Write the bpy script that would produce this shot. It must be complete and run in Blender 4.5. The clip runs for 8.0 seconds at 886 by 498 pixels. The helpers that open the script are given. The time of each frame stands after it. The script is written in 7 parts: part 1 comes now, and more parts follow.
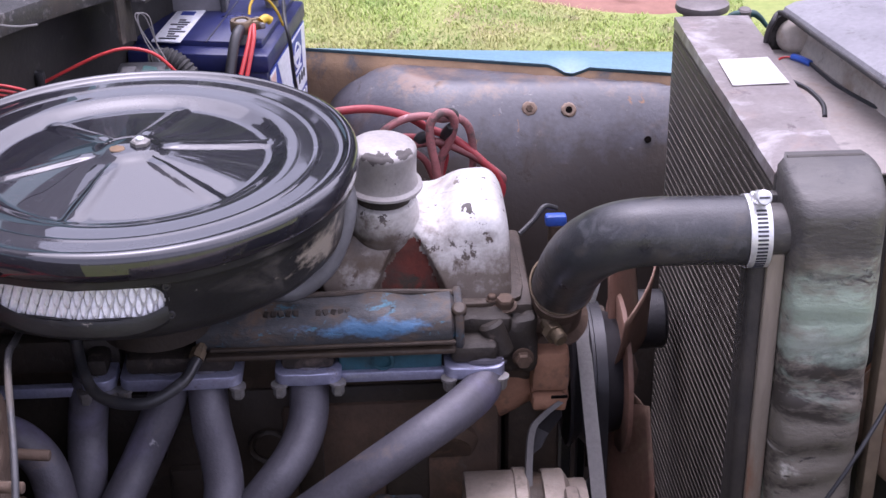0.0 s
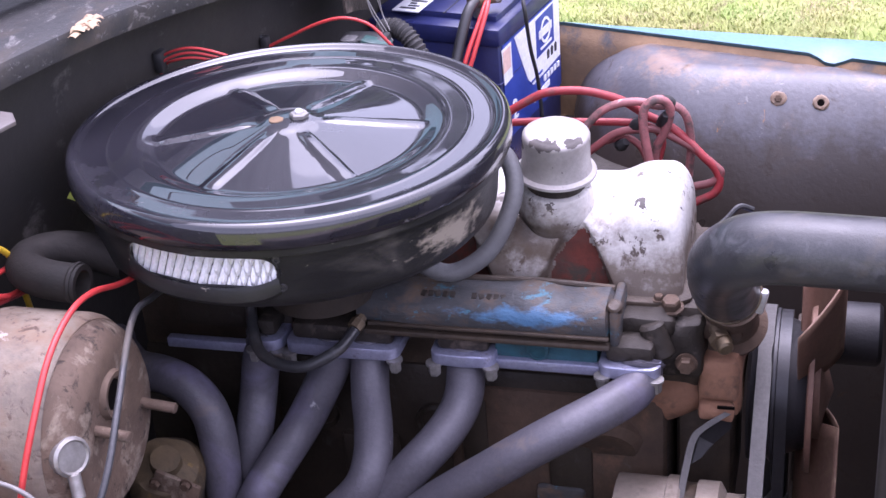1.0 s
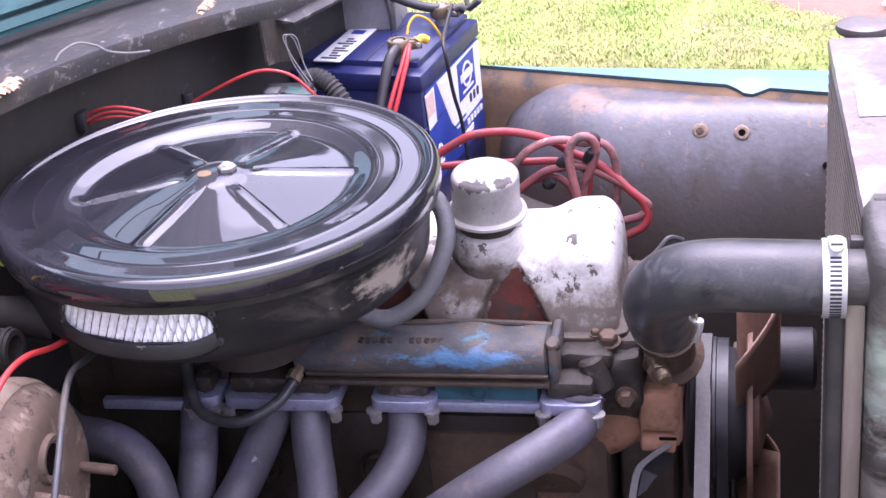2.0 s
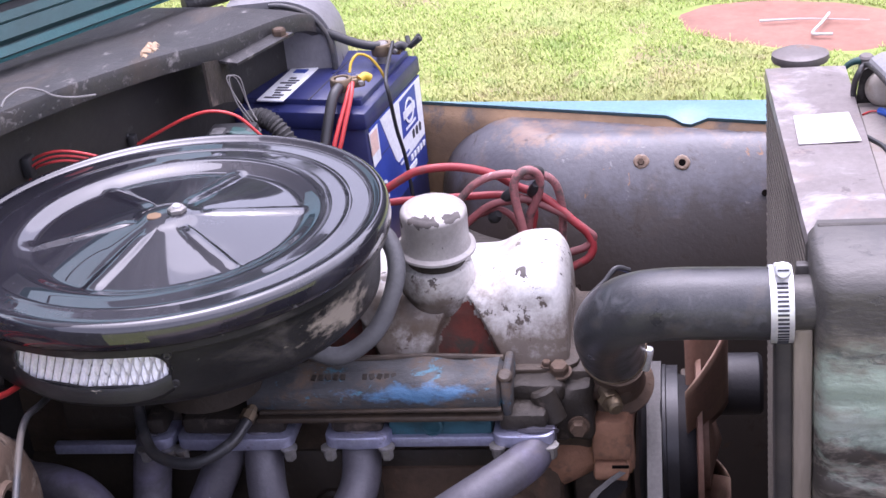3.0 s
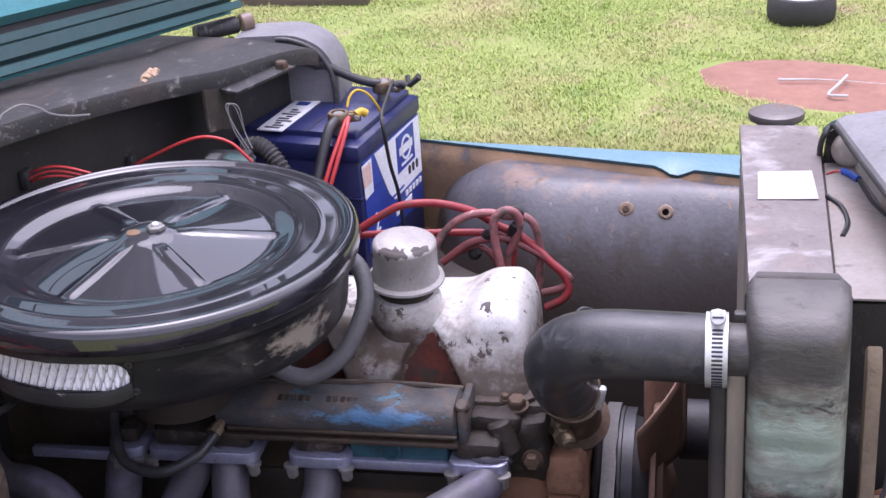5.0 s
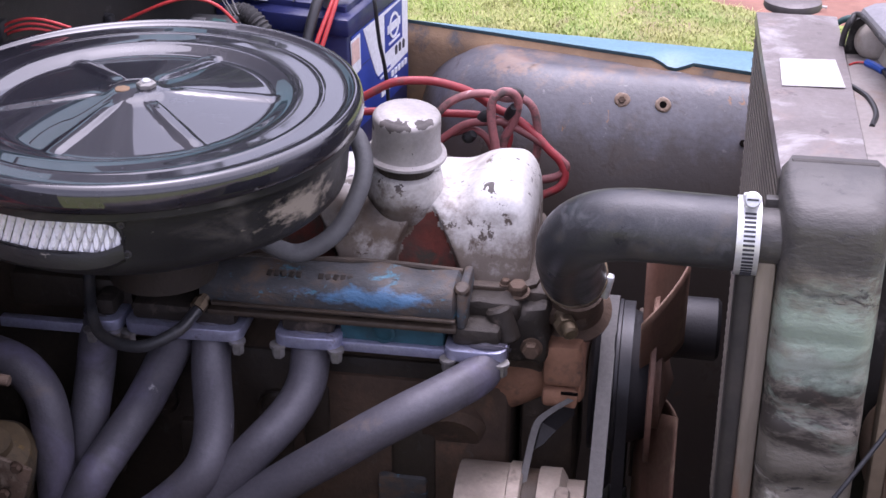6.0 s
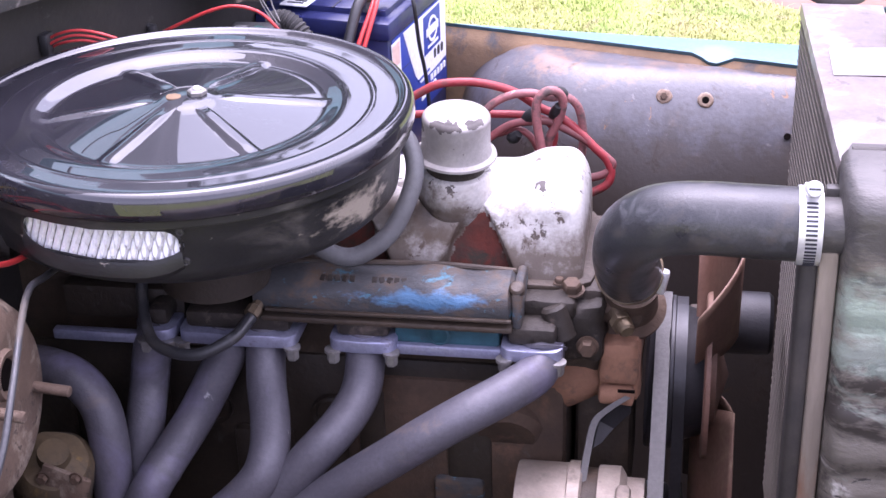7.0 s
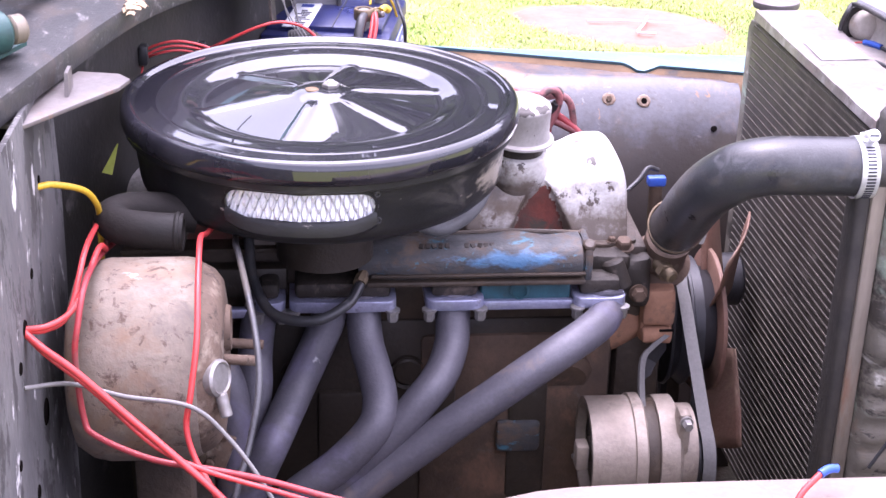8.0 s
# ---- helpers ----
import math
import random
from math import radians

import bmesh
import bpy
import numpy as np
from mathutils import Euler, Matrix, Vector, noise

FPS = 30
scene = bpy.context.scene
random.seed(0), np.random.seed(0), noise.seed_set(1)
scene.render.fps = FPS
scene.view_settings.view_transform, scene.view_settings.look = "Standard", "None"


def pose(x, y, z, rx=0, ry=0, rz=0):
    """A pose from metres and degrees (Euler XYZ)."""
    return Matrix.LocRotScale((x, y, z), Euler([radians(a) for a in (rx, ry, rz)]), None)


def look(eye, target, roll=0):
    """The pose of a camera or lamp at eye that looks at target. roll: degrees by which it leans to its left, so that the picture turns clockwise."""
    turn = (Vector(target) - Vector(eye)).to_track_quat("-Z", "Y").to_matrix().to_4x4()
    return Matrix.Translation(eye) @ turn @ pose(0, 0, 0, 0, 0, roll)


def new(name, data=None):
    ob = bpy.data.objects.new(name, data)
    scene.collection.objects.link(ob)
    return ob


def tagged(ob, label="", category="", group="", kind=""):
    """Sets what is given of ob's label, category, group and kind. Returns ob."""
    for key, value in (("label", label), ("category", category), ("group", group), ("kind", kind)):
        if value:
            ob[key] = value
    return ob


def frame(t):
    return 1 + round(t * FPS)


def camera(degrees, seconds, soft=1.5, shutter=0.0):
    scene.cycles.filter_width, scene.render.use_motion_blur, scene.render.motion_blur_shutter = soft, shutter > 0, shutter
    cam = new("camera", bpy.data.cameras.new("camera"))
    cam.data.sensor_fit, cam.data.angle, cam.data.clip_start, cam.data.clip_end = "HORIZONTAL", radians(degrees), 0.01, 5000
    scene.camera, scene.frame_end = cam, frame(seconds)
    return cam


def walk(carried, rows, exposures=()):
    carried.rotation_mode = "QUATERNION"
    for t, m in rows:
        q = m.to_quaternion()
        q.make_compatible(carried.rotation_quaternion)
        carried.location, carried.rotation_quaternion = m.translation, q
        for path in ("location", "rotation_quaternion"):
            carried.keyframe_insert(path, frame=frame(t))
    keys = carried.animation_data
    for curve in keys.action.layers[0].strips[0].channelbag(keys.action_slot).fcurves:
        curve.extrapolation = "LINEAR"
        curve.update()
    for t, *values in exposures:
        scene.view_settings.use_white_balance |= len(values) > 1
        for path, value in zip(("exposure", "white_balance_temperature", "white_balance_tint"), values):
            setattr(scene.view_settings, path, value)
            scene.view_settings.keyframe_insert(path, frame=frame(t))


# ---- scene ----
cam = camera(32.6, 8.0)
PATH = [
    (0, (0.215, -1.176, 1.598), (0.285, 0.593, 0.669), -0.9),
    (0.2, (0.282, -1.132, 1.589), (0.226, 0.629, 0.643), -0.9),
    (0.3, (0.323, -1.122, 1.589), (0.156, 0.619, 0.645), -1.4),
    (0.5, (0.422, -1.113, 1.601), (0.031, 0.599, 0.644), -2.4),
    (0.7, (0.44, -1.114, 1.596), (-0.036, 0.585, 0.641), -3.7),
    (1, (0.462, -1.119, 1.605), (-0.037, 0.564, 0.646), -4.7),
    (1.3, (0.452, -1.118, 1.592), (-0.03, 0.577, 0.64), -4.3),
    (1.5, (0.462, -1.114, 1.595), (0.016, 0.586, 0.64), -4.6),
    (1.7, (0.452, -1.11, 1.599), (0.038, 0.597, 0.674), -4.4),
    (2, (0.455, -1.122, 1.6), (0.049, 0.613, 0.692), -6.1),
    (2.2, (0.457, -1.133, 1.601), (0.081, 0.62, 0.714), -6.7),
    (3.3, (0.441, -1.133, 1.616), (0.125, 0.641, 0.749), -6.1),
    (3.5, (0.452, -1.137, 1.624), (0.101, 0.636, 0.768), -5.4),
    (3.7, (0.459, -1.139, 1.625), (0.067, 0.624, 0.77), -4.6),
    (4, (0.464, -1.148, 1.619), (0.015, 0.605, 0.768), -5.3),
    (4.2, (0.463, -1.152, 1.629), (-0.004, 0.605, 0.771), -4.3),
    (4.5, (0.506, -1.167, 1.621), (0.093, 0.604, 0.789), -3.9),
    (4.7, (0.533, -1.173, 1.619), (0.143, 0.609, 0.799), -4.2),
    (5.8, (0.47, -1.151, 1.581), (0.14, 0.609, 0.69), -1.0),
    (6, (0.448, -1.136, 1.556), (0.164, 0.614, 0.632), 0.0),
    (6.2, (0.44, -1.135, 1.528), (0.224, 0.625, 0.615), 1.0),
    (6.3, (0.439, -1.132, 1.514), (0.247, 0.63, 0.607), 0.8),
    (6.5, (0.437, -1.126, 1.522), (0.239, 0.641, 0.606), -0.3),
    (6.6, (0.436, -1.132, 1.529), (0.217, 0.635, 0.615), -0.6),
    (6.8, (0.436, -1.135, 1.542), (0.172, 0.624, 0.626), -1.3),
    (7, (0.417, -1.14, 1.548), (0.108, 0.612, 0.634), -1.9),
    (7.1, (0.396, -1.156, 1.551), (0.082, 0.6, 0.633), -1.5),
    (7.3, (0.338, -1.196, 1.549), (0.103, 0.576, 0.653), -2.1),
    (7.5, (0.224, -1.281, 1.544), (0.109, 0.511, 0.664), 0.0),
    (7.6, (0.177, -1.324, 1.542), (0.102, 0.48, 0.678), 0.4),
    (7.8, (0.066, -1.396, 1.557), (0.109, 0.418, 0.715), -0.3),
    (8, (-0.01, -1.403, 1.557), (0.158, 0.409, 0.726), 1.4),
]
walk(cam, [(t, look(eye, target, roll)) for t, eye, target, roll in PATH],
     exposures=[(0.0, 1.47, 5800, 33), (0.5, 1.79, 5700, 35), (1.0, 2.0, 5650, 36), (1.5, 2.13, 5700, 37), (2.2, 2.16, 5780, 37), (3.3, 1.66, 5800, 31),
                (3.5, 1.6, 5780, 31), (4.5, 1.43, 5800, 30), (5.8, 1.41, 5850, 31), (6.0, 1.48, 5850, 32), (6.5, 2.02, 5780, 35), (7.0, 2.25, 5750, 37),
                (7.5, 2.30, 5780, 36), (8.0, 2.52, 5800, 37)])

# ---- light ----
world = bpy.data.worlds.new("overcast_sky")
scene.world = world
world.use_nodes = True
wn = world.node_tree
sky = wn.nodes.new("ShaderNodeTexSky")
sky.sky_type = "NISHITA"
sky.sun_disc = False
sky.sun_elevation = radians(77)
sky.sun_rotation = radians(-8)
sky.dust_density = 4.0
hsv = wn.nodes.new("ShaderNodeHueSaturation")
hsv.inputs["Saturation"].default_value = 0.28
wn.links.new(sky.outputs["Color"], hsv.inputs["Color"])
wn.links.new(hsv.outputs["Color"], wn.nodes["Background"].inputs["Color"])
wn.nodes["Background"].inputs["Strength"].default_value = 0.15
sun = new("sun", bpy.data.lights.new("sun", "SUN"))
sun.data.energy = 0.95
sun.data.angle = radians(108)
sun.data.color = (1.0, 0.96, 0.9)
sun.matrix_world = look((1.9, 0.7, 7.0), (0, 0, 1.0))


# ---- materials ----
def mat(name, c1, c2, scale=18.0, rough=0.5, rvar=0.15, metal=0.0, bump=0.25, grain=220.0,
        wear=(), coat=0.0, stretch=(1, 1, 1), spot=None, zfade=None, spec=0.5):
    """Two-scale surface: c1/c2 mottling, fine grain and relief; wear: (colour, scale, low, high, roughness, metal) patches."""
    m = bpy.data.materials.new(name)
    m.use_nodes = True
    nt = m.node_tree
    bs = nt.nodes["Principled BSDF"]
    tc = nt.nodes.new("ShaderNodeTexCoord")
    mp = nt.nodes.new("ShaderNodeMapping")
    mp.inputs["Scale"].default_value = stretch
    nt.links.new(tc.outputs["Object"], mp.inputs["Vector"])

    def noise_tex(sc, detail=4.0, rg=0.6, off=0.0):
        n = nt.nodes.new("ShaderNodeTexNoise")
        n.inputs["Scale"].default_value = sc
        n.inputs["Detail"].default_value = detail
        n.inputs["Roughness"].default_value = rg
        n.inputs["Distortion"].default_value = off
        nt.links.new(mp.outputs["Vector"], n.inputs["Vector"])
        return n.outputs["Fac"]

    def ramp(src, lo, hi, a=0.0, b=1.0):
        r = nt.nodes.new("ShaderNodeMapRange")
        r.inputs["From Min"].default_value = lo
        r.inputs["From Max"].default_value = hi
        r.inputs["To Min"].default_value = a
        r.inputs["To Max"].default_value = b
        nt.links.new(src, r.inputs["Value"])
        return r.outputs["Result"]

    def mix(fac, a, b, kind="RGBA", mode="MIX"):
        x = nt.nodes.new("ShaderNodeMix")
        x.data_type = kind
        if kind == "RGBA":
            x.blend_type = mode
        i = 6 if kind == "RGBA" else 2
        nt.links.new(fac, x.inputs[0])
        for k, v in ((i, a), (i + 1, b)):
            if isinstance(v, (tuple, float, int)):
                x.inputs[k].default_value = (*v, 1) if isinstance(v, tuple) else v
            else:
                nt.links.new(v, x.inputs[k])
        return x.outputs[2 if kind == "RGBA" else 0]

    big = noise_tex(scale)
    fine = noise_tex(grain, 3.0, 0.65)
    col = mix(ramp(big, 0.3, 0.7), c1, c2)
    col = mix(ramp(fine, 0.35, 0.7, 0.0, 0.35), col, tuple(0.45 * v for v in c1))
    rgh = ramp(big, 0.25, 0.75, max(0.02, rough - rvar), min(1.0, rough + rvar))
    met = float(metal)
    height = fine
    for i, (wc, ws, lo, hi, wr, wm) in enumerate(wear):
        w = ramp(noise_tex(ws, 6.0, 0.68, 0.3 + 0.2 * i), lo, hi)
        col = mix(w, col, wc)
        rgh = mix(w, rgh, wr, "FLOAT")
        met = mix(w, met, wm, "FLOAT")
        height = mix(w, height, 0.15, "FLOAT")
    for sc, centre, size, sn in (spot if isinstance(spot, list) else [spot] if spot else []):  # worn-through patches: (colour, centre, size, edge noise scale)
        d = nt.nodes.new("ShaderNodeVectorMath")
        d.operation = "SUBTRACT"
        nt.links.new(tc.outputs["Object"], d.inputs[0])
        d.inputs[1].default_value = centre
        e = nt.nodes.new("ShaderNodeVectorMath")
        e.operation = "DIVIDE"
        nt.links.new(d.outputs[0], e.inputs[0])
        e.inputs[1].default_value = size
        ln = nt.nodes.new("ShaderNodeVectorMath")
        ln.operation = "LENGTH"
        nt.links.new(e.outputs[0], ln.inputs[0])
        ad = nt.nodes.new("ShaderNodeMath")
        ad.operation = "ADD"
        nt.links.new(ln.outputs["Value"], ad.inputs[0])
        nt.links.new(ramp(noise_tex(sn, 5.0, 0.65), 0.25, 0.75, -0.9, 0.9), ad.inputs[1])
        w = ramp(ad.outputs[0], 1.25, 0.45, 0.0, 0.8)
        col = mix(w, col, sc)
        rgh = mix(w, rgh, 0.35, "FLOAT")
    if zfade:  # grime, rust and darker zones fading in: (full at, none at, colour) in height
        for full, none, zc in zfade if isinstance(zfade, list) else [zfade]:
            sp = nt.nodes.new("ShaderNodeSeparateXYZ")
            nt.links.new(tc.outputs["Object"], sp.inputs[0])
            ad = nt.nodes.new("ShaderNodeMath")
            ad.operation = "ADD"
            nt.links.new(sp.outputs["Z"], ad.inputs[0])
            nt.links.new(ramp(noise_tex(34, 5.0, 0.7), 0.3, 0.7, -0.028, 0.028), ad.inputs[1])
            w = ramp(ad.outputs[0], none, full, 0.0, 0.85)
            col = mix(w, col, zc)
    nt.links.new(col, bs.inputs["Base Color"])
    nt.links.new(rgh, bs.inputs["Roughness"])
    if isinstance(met, float):
        bs.inputs["Metallic"].default_value = met
    else:
        nt.links.new(met, bs.inputs["Metallic"])
    bs.inputs["Coat Weight"].default_value = coat
    bs.inputs["Coat IOR"].default_value = 1.68
    bs.inputs["Coat Roughness"].default_value = 0.03
    if coat >= 1.0:  # dusty smears in the gloss
        nt.links.new(ramp(noise_tex(11, 5.0, 0.7, 0.6), 0.40, 0.78, 0.015, 0.10), bs.inputs["Coat Roughness"])
    bs.inputs["Specular IOR Level"].default_value = spec
    if bump:
        b = nt.nodes.new("ShaderNodeBump")
        b.inputs["Strength"].default_value = bump
        b.inputs["Distance"].default_value = 0.002
        nt.links.new(height, b.inputs["Height"])
        nt.links.new(b.outputs["Normal"], bs.inputs["Normal"])
    return m


RUST = (0.17, 0.075, 0.035)
